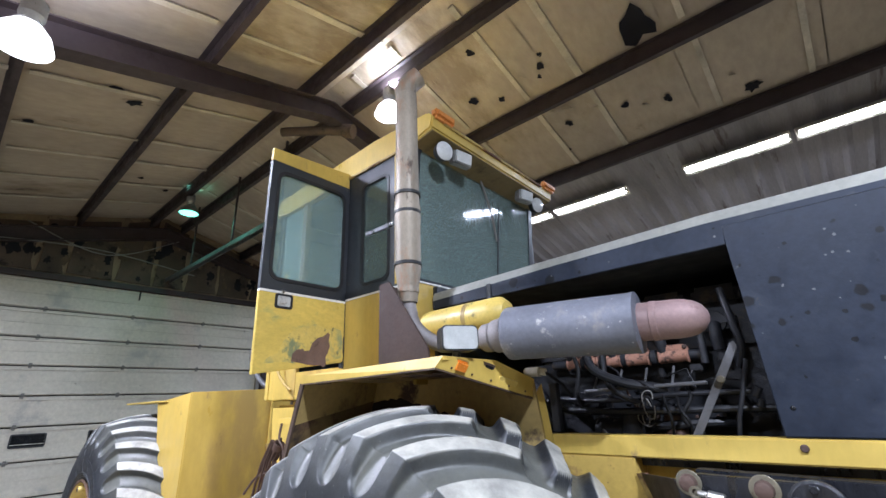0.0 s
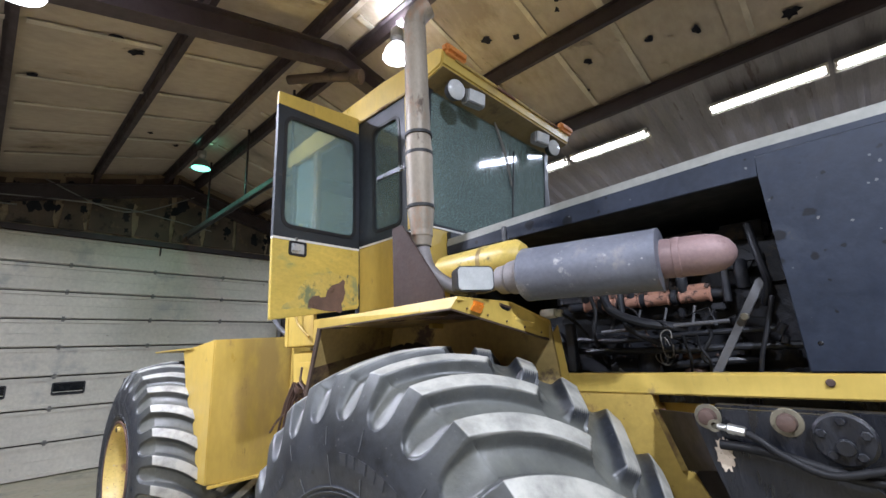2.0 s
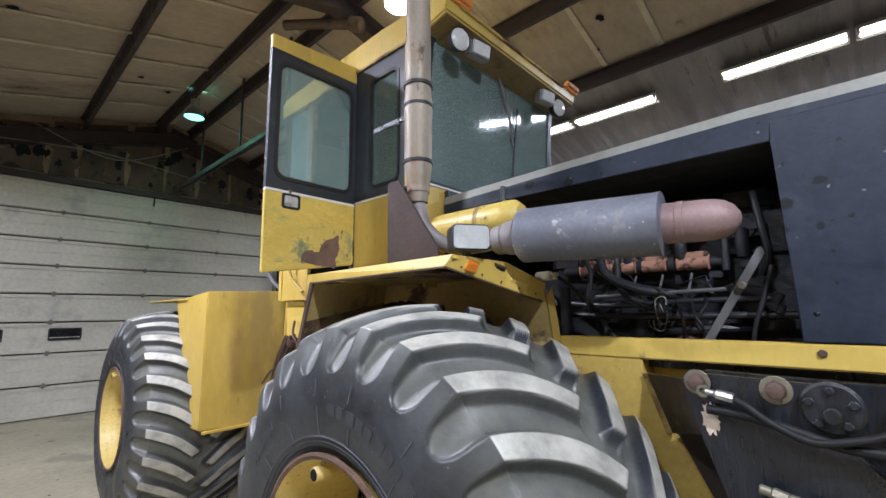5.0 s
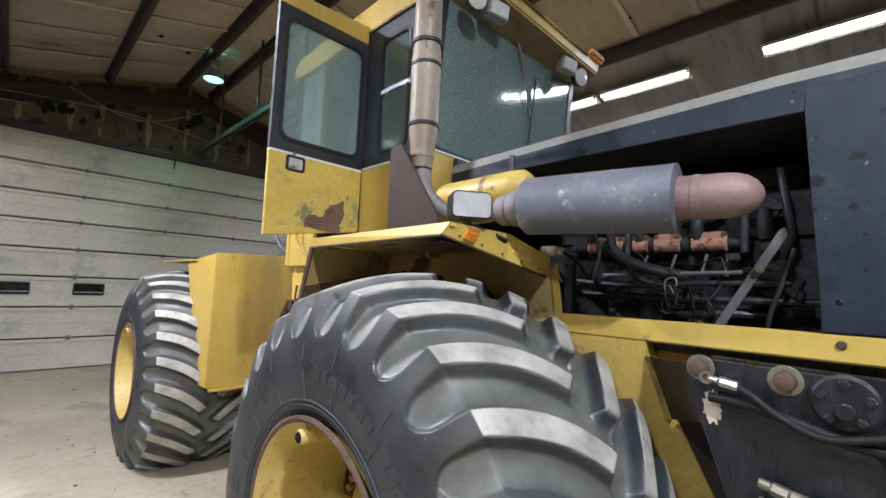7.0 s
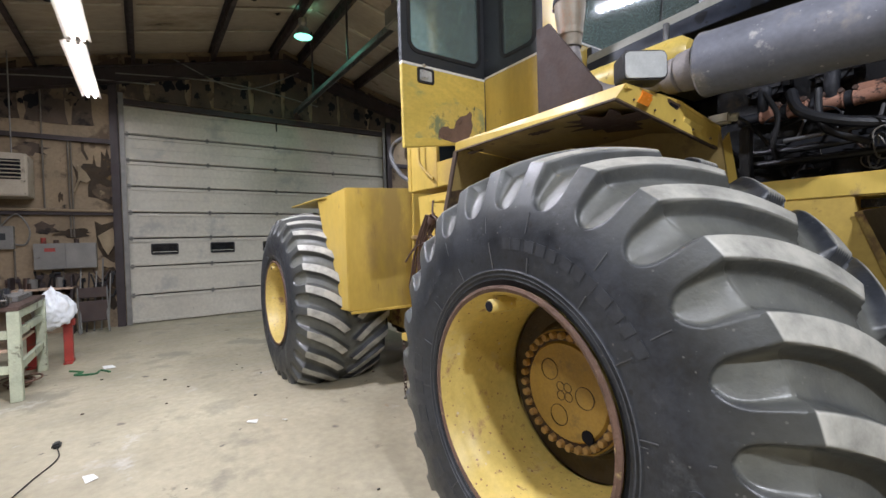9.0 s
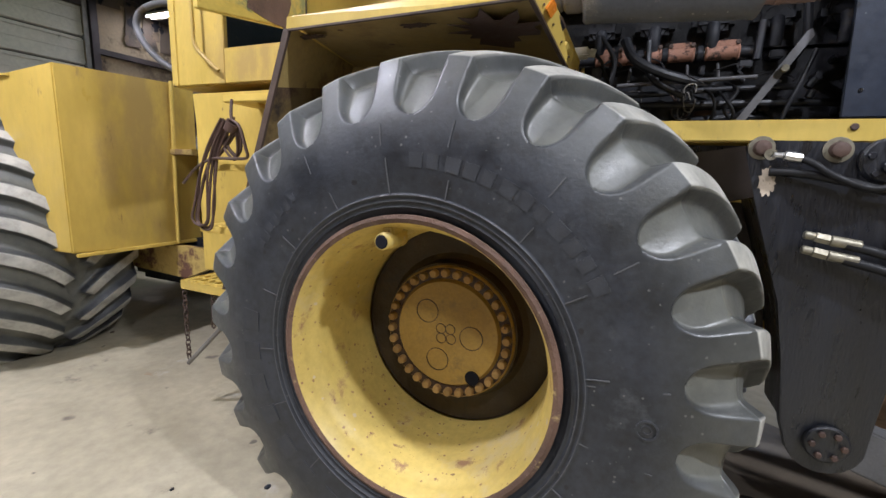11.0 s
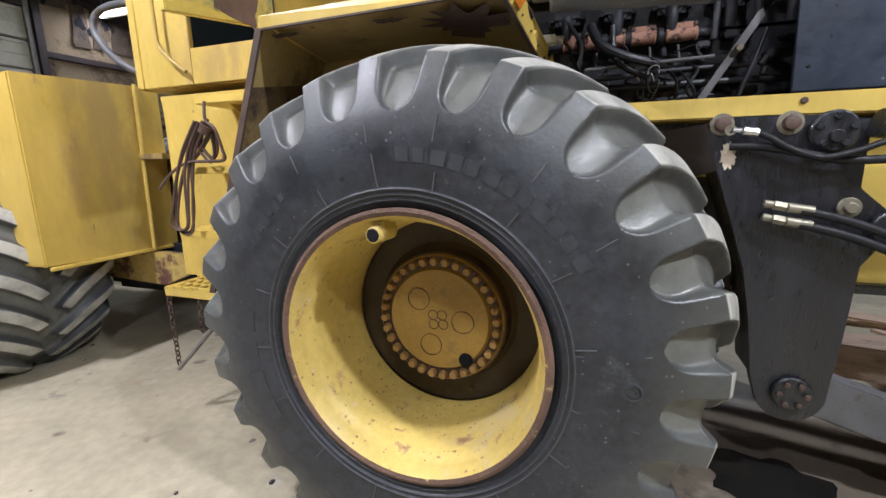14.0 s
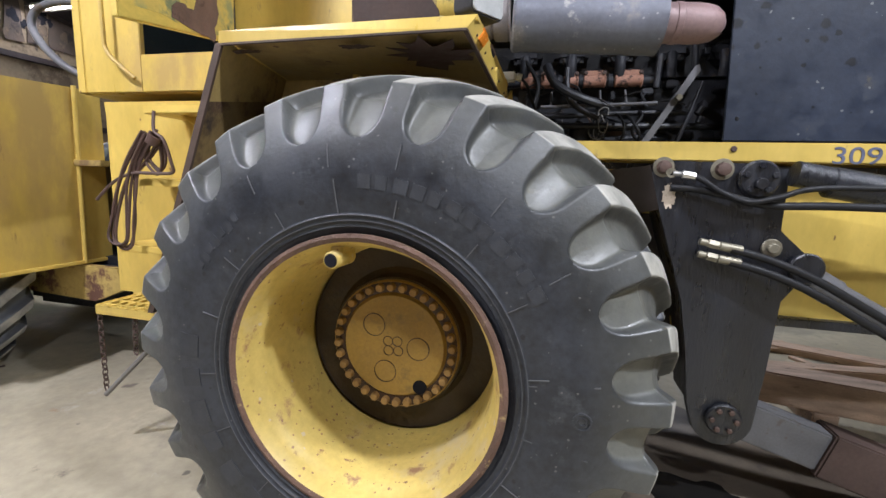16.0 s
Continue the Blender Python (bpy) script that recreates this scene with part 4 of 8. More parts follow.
def wheel_parts(tractor):
    """Builds one wheel round the origin with its outer face towards -y; returns the part that carries it."""
    turn = pose(0, 0, 0, 90)        # z of a lathe to -y
    rim = part("wheel", lathe([(0.443, 0.315), (0.449, 0.322), (0.449, 0.33), (0.438, 0.334), (0.425, 0.328), (0.417, 0.31), (0.413, 0.295), (0.409, 0.285), (0.407, 0.262), (0.399, 0.252), (0.392, 0.2), (0.386, 0.12), (0.382, 0.05), (0.376, 0.0), (0.37, -0.04), (0.37, -0.06), (0.4, -0.06), (0.43, -0.2), (0.443, -0.32), (0.44, 0.3)], turn, 72), [M_RIM, M_RIM_LIP], tractor, "yellow steel rim with a rusty lip")
    me = rim.data
    for p in me.polygons:
        d = Vector((p.center.x, p.center.z)).length
        if p.center.y < -0.3 and d > 0.421:
            p.material_index = 1
    me2 = tyre_mesh()
    t = new("tyre", me2)
    t.parent = rim
    tagged(t, "worn grey-black lugged rubber tyre")
    # cavity colour holds both its grease and the shade of the recess
    part("cavity", lathe([(0.0, -0.1), (0.372, -0.1), (0.372, -0.075), (0.33, -0.07), (0.28, -0.075), (0.26, -0.06), (0.252, -0.01), (0, -0.01)], turn, 48), M_HUBSHADE, rim, "greasy hub cavity, darkened for its shade")
    part("hub", lathe([(0.245, -0.03), (0.245, 0.0), (0.24, 0.006), (0.2, 0.006), (0.196, 0.012), (0.19, 0.02), (0.1, 0.024), (0, 0.024)], turn, 64), M_HUB, rim, "yellow planetary hub cover")
    part("bolt_circle", lathe([(0.2, 0.004), (0.2, 0.0085), (0.238, 0.0085), (0.238, 0.004)], turn, 48, True), M_HUBGREASE, rim, "greasy ring below the bolts")
    bolt = None
    for i in range(32):
        a = 2 * math.pi * (i + 0.3) / 32
        if bolt is None:
            bolt = part("bolt", lathe([(0.0, 0.026), (0.007, 0.028), (0.0125, 0.027), (0.015, 0.022), (0.0155, 0.0)], turn, 10), M_HUBBOLT, rim, "rusty hub bolt")
            b = bolt
        else:
            b = new("bolt", bolt.data)
            b.parent = rim
        b.location = (0.221 * math.cos(a), -0.004, 0.221 * math.sin(a))
    for u, v, r in ((-0.075, 0.075, 0.042), (0.095, 0.0, 0.042), (-0.03, -0.1, 0.042), (-0.02, 0.018, 0.018), (0.016, 0.02, 0.018), (-0.018, -0.018, 0.018), (0.02, -0.016, 0.018)):
        part("ring_groove", lathe([(r - 0.0013, 0.02), (r - 0.0013, 0.0252), (r + 0.0013, 0.0252), (r + 0.0013, 0.02)], Matrix.Translation((u, 0, v)) @ turn, 28, True), M_HUBGREASE, rim)
    # a black disc stands for the shade in a hub hole
    part("plug", lathe([(0.026, 0.018), (0.026, 0.027), (0.02, 0.028), (0, 0.0265)], Matrix.Translation((0.105, 0, -0.145)) @ turn, 20), M_HOLE, rim, "black disc drawn for a dark hole in the hub")
    valve = join(lathe([(0.0, 0.035), (0.017, 0.035), (0.018, 0.08), (0.023, 0.08), (0.026, 0.074), (0.028, 0.0), (0.028, -0.03), (0, -0.03)], pose(-0.085, -0.25, 0.365, 90, 0, 0), 20), box(-0.105, -0.065, -0.3, -0.2, 0.37, 0.41, 0.008))
    part("valve_boss", valve, M_RIM, rim, "valve boss on the barrel")
    # the dark inside of the valve boss is put in as a black rod
    part("valve_stem", rod((-0.085, -0.28, 0.365), (-0.085, -0.3335, 0.365), 0.0205), M_HOLE, rim, "black rod drawn for the dark valve hole")
    # moulded marks on the sidewall, as plain blocks
    for i in range(12):
        a = 90 - i * 5.1
        part("raised_mark", arc_bar(0.578, 0.618, a, a - (3.7, 3.1, 4.0)[i % 3], 4, 0.0022), M_MARK, rim, "raised moulded mark")
    for i in range(8):
        a = 172 + i * 11.2
        part("raised_mark", arc_bar(0.565, 0.632, a, a + (7.2, 6.0)[i % 2], 6, 0.0025), M_MARK, rim, "large raised moulded mark")
    for i in range(7):
        a = 150 - i * 3.1
        part("raised_mark", arc_bar(0.6 if i % 2 else 0.61, 0.635, a, a - 1.8, 2, 0.0016), M_MARK, rim, "small raised moulded mark")
    part("raised_ring", lathe([(0.021, 0), (0.021, 0.0035), (0.026, 0.0035), (0.026, 0)], Matrix.Translation((0.645, side_y(0.63) + 0.001, -0.015)) @ turn, 24, True), M_MARK, rim, "round moulded mark")
    part("raised_ring", lathe([(0.008, 0), (0.008, 0.0035), (0.013, 0.0035), (0.013, 0)], Matrix.Translation((0.645, side_y(0.63) + 0.001, -0.015)) @ turn, 16, True), M_MARK, rim)
    for a, r0, r1 in ((9, 0.5, 0.56), (31, 0.5, 0.565), (33, 0.64, 0.7), (52, 0.505, 0.56), (54, 0.64, 0.7), (78, 0.5, 0.56), (80, 0.64, 0.71), (97, 0.505, 0.605), (98, 0.64, 0.7), (118, 0.5, 0.56), (121, 0.64, 0.7), (142, 0.505, 0.565), (163, 0.5, 0.56), (185, 0.5, 0.56), (206, 0.5, 0.56), (231, 0.5, 0.56), (256, 0.5, 0.56), (280, 0.5, 0.565), (305, 0.5, 0.57), (331, 0.5, 0.56), (349, 0.5, 0.68), (7, 0.5, 0.69)):
        w = math.degrees(0.0014 / r0)
        part("mould_line", arc_bar(r0, r1, a - w, a + w, 1, 0.0035), M_SCUFF, rim)
    for r in (0.4865, 0.5025):
        part("mould_ring", lathe([(r - 0.001, -side_y(r) + 0.002), (r - 0.001, -side_y(r) + 0.0064), (r + 0.001, -side_y(r) + 0.0064), (r + 0.001, -side_y(r) + 0.002)], turn, 96, True), M_SCUFF, rim, "scuffed moulded ring of the sidewall")
    return rim


def place_wheel(rim, m):
    made = {}
    for o in (rim, *rim.children_recursive):
        made[o] = o.copy()
        scene.collection.objects.link(made[o])
        made[o].parent = made.get(o.parent, o.parent)
    made[rim].matrix_basis = m
    return made[rim]


def mirror_y(y):
    return 2 * MID - y


def build_tractor():
    base = Vector((-2.9, MID, FLOOR))
    tr = thing("tractor", "large yellow articulated tractor with a navy hood and open cab door", "tractor", base)
    # wheels
    rim = wheel_parts(tr)
    spot = Vector((HUB_X, TYRE_Y, HUB_Z)) - base
    rim.location = spot
    place_wheel(rim, Matrix.Translation(Vector((REAR_X, TYRE_Y + 0.085, HUB_Z)) - base))
    for x in (HUB_X, REAR_X):
        place_wheel(rim, Matrix.Translation(Vector((x, mirror_y(TYRE_Y), HUB_Z)) - base) @ Matrix.Diagonal((1, -1, 1, 1)))
    for x in (HUB_X, REAR_X):
        part("axle", join(rod((x, 1.42, HUB_Z), (x, mirror_y(1.42), HUB_Z), 0.15, seg=28), box(x - 0.22, x + 0.22, MID - 0.3, MID + 0.3, HUB_Z - 0.25, HUB_Z + 0.25, 0.05)), M_YELLOW_WORN, tr, "yellow axle housing")

    # front frame: deep side members with a top flange
    for y0, y1, s in ((2.1, 2.14, 1), (mirror_y(2.14), mirror_y(2.1), -1)):
        w0, w1 = (y0 + 0.1, y1 + 0.1) if s > 0 else (y0 - 0.1, y1 - 0.1)
        web = plate([(-1.12, 1.50), (2.3, 1.50), (2.3, 0.86), (0.3, 0.78), (-0.35, 0.6), (-1.0, 0.5), (-1.12, 0.9)], "y", w0, w1)
        part("side_member", web, M_YELLOW, tr, "yellow frame side plate")
        p0, p1 = (2.08, 2.2) if s > 0 else (mirror_y(2.2), mirror_y(2.08))
        part("frame_cheek", plate([(-1.12, 1.479), (-0.738, 1.479), (-0.738, 1.42), (-0.65, 1.206), (-0.624, 1.198), (-0.506, 0.962), (-0.47, 0.6), (-1.0, 0.45), (-1.12, 0.8)], "y", p0, p1, 0.004), M_CHEEK, tr, "yellow frame cheek with rusty edges")
        f0, f1 = (2.078, 2.16) if s > 0 else (mirror_y(2.16), mirror_y(2.078))
        part("flange", box(-1.13, 2.3, f0, f1, 1.478, 1.562, 0.006), M_YELLOW, tr, "yellow top rail of the frame")
    part("deck", box(-1.13, 2.28, 2.16, mirror_y(2.16), 1.44, 1.47), M_BLACK, tr, "oily deck below the engine")
    part("belly_plate", box(-1.1, 1.9, 2.15, mirror_y(2.15), 0.75, 0.79), M_BLACK, tr)
    part("front_plate", box(2.28, 2.33, 2.08, mirror_y(2.08), 0.8, 1.57), M_YELLOW, tr)
    part("rail_plug", rod((-0.169, 2.0785, 1.533), (-0.169, 2.069, 1.533), 0.013, seg=12), M_RUSTY, tr, "rusty bolt on the rail")
    lettering("309", 0.1, Matrix.Translation((0.19, 2.0765, 1.478)) @ pose(0, 0, 0, 90) @ Matrix(((1.2, 0.0, 0, 0), (0, 1, 0, 0), (0, 0, 1, 0), (0, 0, 0, 1))), M_DIGIT, "model_number", tr, 0.0012, "blue-grey model digits")

    # hood: roof plate, side bands and front side panels
    for s in (1, -1):
        ya, yb = (2.08, 2.1) if s > 0 else (mirror_y(2.1), mirror_y(2.08))
        part("side_panel", plate([(-0.236, 2.278), (-0.214, 1.566), (2.25, 1.566), (2.25, 2.36), (-0.236, 2.36)], "y", ya, yb, 0.004), M_NAVY, tr, "spotted navy steel side panel")
        part("hood_band", plate([(-1.84, 2.27), (-0.236, 2.279), (-0.236, 2.36), (2.25, 2.36), (2.25, 2.38), (-0.3, 2.385), (-1.0, 2.362), (-1.84, 2.325)], "y", ya + 0.001, yb - 0.001, 0.003), M_NAVY, tr, "navy hood side band")
        # unseen panel, added to stop light leaking into the engine bay
        if s < 0:
            part("far_panel", plate([(-1.84, 1.566), (-0.22, 1.566), (-0.24, 2.27), (-1.84, 2.27)], "y", ya, yb, 0.003), M_BLACK, tr)
        part("panel_screw", rod((-0.17, ya - 0.004 * s, 1.66), (-0.17, ya + 0.01 * s, 1.66), 0.008, seg=10), M_BLACK, tr)
    hood = plate([(2.083, 2.35), (2.083, 2.40), (2.10, 2.43), (2.14, 2.445), (mirror_y(2.14), 2.445), (mirror_y(2.10), 2.43), (mirror_y(2.083), 2.40), (mirror_y(2.083), 2.35)], "x", -1.84, 2.26, 0)
    for v in hood.verts:
        v.co.z += 0.0 if v.co.x > 0 else -0.055
    bmesh.ops.bisect_plane(hood, geom=hood.verts[:] + hood.edges[:] + hood.faces[:], plane_co=(-0.3, 0, 0), plane_no=(1, 0, 0))
    for v in hood.verts:
        if abs(v.co.x + 0.3) < 0.01:
            v.co.z = v.co.z + 0.035
    part("hood_top", hood, M_HOODTOP, tr, "grey dusty hood top")
    # dark sheet added below the hood top in place of its inner shade
    part("hood_liner", box(-1.82, 2.2, 2.11, mirror_y(2.11), 2.3, 2.33, 0), M_DARK, tr)
    part("grille", box(2.25, 2.3, 2.1, mirror_y(2.1), 1.57, 2.38), M_BLACK, tr)
    part("firewall", box(-1.86, -1.82, 2.1, mirror_y(2.1), 1.5, 2.42), M_CABBLACK, tr)

    build_engine(tr)
    build_exhaust(tr)
    build_fender(tr)
    build_cab(tr)
    build_rear(tr)
    build_steps(tr)
    build_lift(tr)


def build_engine(tr):
    rng = random.Random(7)
    blk = part("engine", join(box(-1.45, 0.5, 2.42, mirror_y(2.42), 1.47, 1.9, 0.03), box(-1.35, 0.4, 2.46, mirror_y(2.46), 1.88, 2.14, 0.04)), M_ENGINE, tr, "dark greasy diesel engine block")
    for i in range(5):
        x = -1.18 + 0.235 * i
        part("cylinder_head", box(x, x + 0.2, 2.44, 2.6, 2.1, 2.2, 0.02), M_ENGINE, blk)
        part("port_runner", join(box(x, x + 0.17, 2.36, 2.46, 1.985, 2.065, 0.025), rod((x + 0.085, 2.37, 2.02), (x + 0.085, 2.5, 2.02), 0.05), sweep([(x + 0.085, 2.37, 2.01), (x + 0.085, 2.35, 1.96), (x + 0.085, 2.36, 1.9)], 0.026, 12)), M_ENGINE, blk)
    runs_x = ((-1.112, -1.026), (-1.011, -0.935), (-0.894, -0.818), (-0.798, -0.686), (-0.647, -0.513))
    for x0, x1 in runs_x:
        lump = lathe([(0.0, 0), (0.026, 0.0), (0.034, 0.006), (0.03, 0.016), (0.031, (x1 - x0) * 0.5), (0.029, x1 - x0 - 0.016), (0.035, x1 - x0 - 0.006), (0.026, x1 - x0), (0, x1 - x0)], aim((x0, 2.36, 1.885), (x1, 2.36, 1.885)), 20)
        add_bm(lump, box(x0 + 0.01, x1 - 0.01, 2.34, 2.42, 1.9, 1.935, 0.008))
        part("manifold", lump, M_MANIFOLD, blk, "flaking orange-brown exhaust manifold section")
        for xx in (x0 + 0.012, x1 - 0.012):
            part("manifold_bolt", rod((xx, 2.335, 1.922), (xx, 2.35, 1.922), 0.011, seg=6), M_RUSTY, blk)
    part("manifold_log", rod((-1.2, 2.362, 1.885), (-0.46, 2.362, 1.885), 0.024, seg=14), M_ENGINE, blk, "dark exhaust log")
    for x in (-1.02, -0.915, -0.808, -0.667):
        part("clamp", rod((x - 0.012, 2.362, 1.885), (x + 0.012, 2.362, 1.885), 0.036, seg=16), M_ENGINE, blk)
    # lines and hoses along the block
    runs = (([(-1.2, 2.3, 1.72), (-0.9, 2.26, 1.70), (-0.6, 2.28, 1.715), (-0.3, 2.3, 1.72)], 0.013),
            ([(-1.15, 2.28, 1.66), (-0.8, 2.25, 1.65), (-0.35, 2.29, 1.655), (0.1, 2.35, 1.65)], 0.016),
            ([(-0.98, 2.3, 1.95), (-0.93, 2.24, 1.85), (-0.8, 2.24, 1.78), (-0.62, 2.3, 1.74)], 0.022),
            ([(-1.1, 2.35, 2.0), (-1.02, 2.27, 1.86), (-1.03, 2.25, 1.72), (-1.0, 2.3, 1.6)], 0.011),
            ([(-0.55, 2.34, 1.75), (-0.52, 2.24, 1.7), (-0.56, 2.22, 1.62), (-0.5, 2.25, 1.56)], 0.008),
            ([(-0.66, 2.34, 1.73), (-0.62, 2.22, 1.69), (-0.6, 2.2, 1.62), (-0.62, 2.26, 1.55)], 0.006),
            ([(-0.6, 2.34, 1.74), (-0.56, 2.21, 1.66), (-0.53, 2.2, 1.6), (-0.55, 2.25, 1.53)], 0.006),
            ([(-1.3, 2.3, 1.8), (-1.18, 2.2, 1.72), (-1.12, 2.18, 1.6), (-1.12, 2.22, 1.5)], 0.02),
            ([(-0.33, 2.3, 2.15), (-0.31, 2.28, 2.0), (-0.3, 2.3, 1.9), (-0.33, 2.36, 1.82)], 0.015),
            ([(-0.9, 2.36, 1.6), (-0.7, 2.3, 1.585), (-0.5, 2.3, 1.6), (-0.38, 2.36, 1.6)], 0.02))
    for pts, r in runs:
        part("engine_line", sweep(pts, r, 10), M_PIPE if r > 0.012 else M_HOSE, blk)
    part("filter", rod((-0.8, 2.3, 1.5), (-0.8, 2.3, 1.64), 0.05), M_ENGINE, blk)
    part("filter", rod((-0.62, 2.33, 1.5), (-0.62, 2.33, 1.63), 0.045), M_RUSTY, blk, "rusty filter bowl")
    part("starter", rod((-0.98, 2.33, 1.57), (-0.74, 2.33, 1.57), 0.05), M_ENGINE, blk)
    for i in range(16):
        x, z = rng.uniform(-1.15, 0.0), rng.uniform(1.5, 1.85)
        w = rng.uniform(0.02, 0.06)
        part("engine_fitting", box(x, x + w, 2.36 - rng.uniform(0, 0.05), 2.43, z, z + rng.uniform(0.02, 0.06), 0.006), M_PIPE if rng.random() < 0.5 else M_ENGINE, blk)
    # loose wires, a bundle of them and clipped pipes along the block
    for i in range(16):
        x, z = rng.uniform(-1.1, -0.45), rng.uniform(1.6, 1.84)
        pts = [Vector((x, 2.3, z))]
        for _ in range(4):
            pts.append(pts[-1] + Vector((rng.uniform(-0.05, 0.1), rng.uniform(-0.025, 0.015), rng.uniform(-0.07, 0.03))))
        part("wire", sweep(pts, rng.uniform(0.0025, 0.005), 6, 4), rng.choice((M_HOSE, M_HOSE, M_PIPE, M_GALV, M_RUSTY)), blk)
    for i in range(6):
        c = Vector((-0.7 + rng.uniform(-0.03, 0.03), 2.24 + 0.006 * i, 1.665 + rng.uniform(-0.02, 0.02)))
        part("wire_loop", sweep([c + Vector((0.035 * math.cos(t) * rng.uniform(0.5, 1.1), 0, 0.06 * math.sin(t))) for t in np.linspace(0.4, 6.2, 10)], 0.003, 6, 3), M_HOSE if i % 2 else M_GALV, blk)
    part("fuel_rail", join(rod((-1.0, 2.27, 1.745), (-0.45, 2.27, 1.76), 0.009, seg=10), *[rod((x, 2.27, 1.75), (x, 2.36, 1.84), 0.006, seg=8) for x in (-0.95, -0.83, -0.71, -0.59)]), M_STRUT, blk, "thin grey steel fuel rail")
    part("dipstick", sweep([(-0.88, 2.26, 1.93), (-0.87, 2.24, 1.8), (-0.83, 2.22, 1.74), (-0.72, 2.22, 1.68)], 0.013, 10), M_PIPE, blk, "dark bent tube")
    part("side_cover", box(-0.95, -0.42, 2.34, 2.4, 1.58, 1.66, 0.01), M_PIPE, blk)
    for i in range(7):
        part("cover_bolt", rod((-0.93 + 0.08 * i, 2.34, 1.62), (-0.93 + 0.08 * i, 2.328, 1.62), 0.009, seg=6), M_RUSTY, blk)
    part("upright_tube", rod((-0.452, 2.33, 1.84), (-0.446, 2.33, 2.0), 0.016, seg=12), M_PIPE, blk)
    # slanted struts by the side panel
    part("strut", plate([(-0.53, 1.556), (-0.496, 1.556), (-0.3, 1.888), (-0.31, 1.915), (-0.324, 1.908)], "y", 2.19, 2.2, 0.002), M_STRUT, tr, "slanted grey steel strut")
    part("strut_hose", sweep([(-0.368, 2.2, 1.555), (-0.35, 2.19, 1.63), (-0.322, 2.19, 1.713), (-0.285, 2.2, 1.84)], 0.0085, 10), M_PIPE, tr, "grey hose beside the strut")
    part("strut_knob", rod((-0.382, 2.19, 1.768), (-0.382, 2.168, 1.768), 0.015, seg=12), M_ZINC, tr, "bolt head on the strut")
    part("hose_clamp", join(rod((-0.29, 2.22, 1.7), (-0.268, 2.22, 1.735), 0.016, seg=10), rod((-0.28, 2.22, 1.66), (-0.27, 2.22, 1.69), 0.014, seg=10)), M_PIPE, tr, "worn steel hose coupling")
    part("white_plug", join(box(-1.2, -1.11, 2.03, 2.075, 1.822, 1.866, 0.008), rod((-1.11, 2.05, 1.845), (-1.085, 2.052, 1.84), 0.018, seg=12)), M_CREAM, tr, "cream plastic connector")
    part("plug_lead", sweep([(-1.09, 2.052, 1.84), (-1.06, 2.08, 1.81), (-1.05, 2.14, 1.78), (-1.02, 2.17, 1.72)], 0.007, 8), M_HOSE, tr)
    part("side_bracket", box(-1.1, -1.06, 2.09, 2.13, 1.57, 1.79, 0.004), M_BLACK, tr)


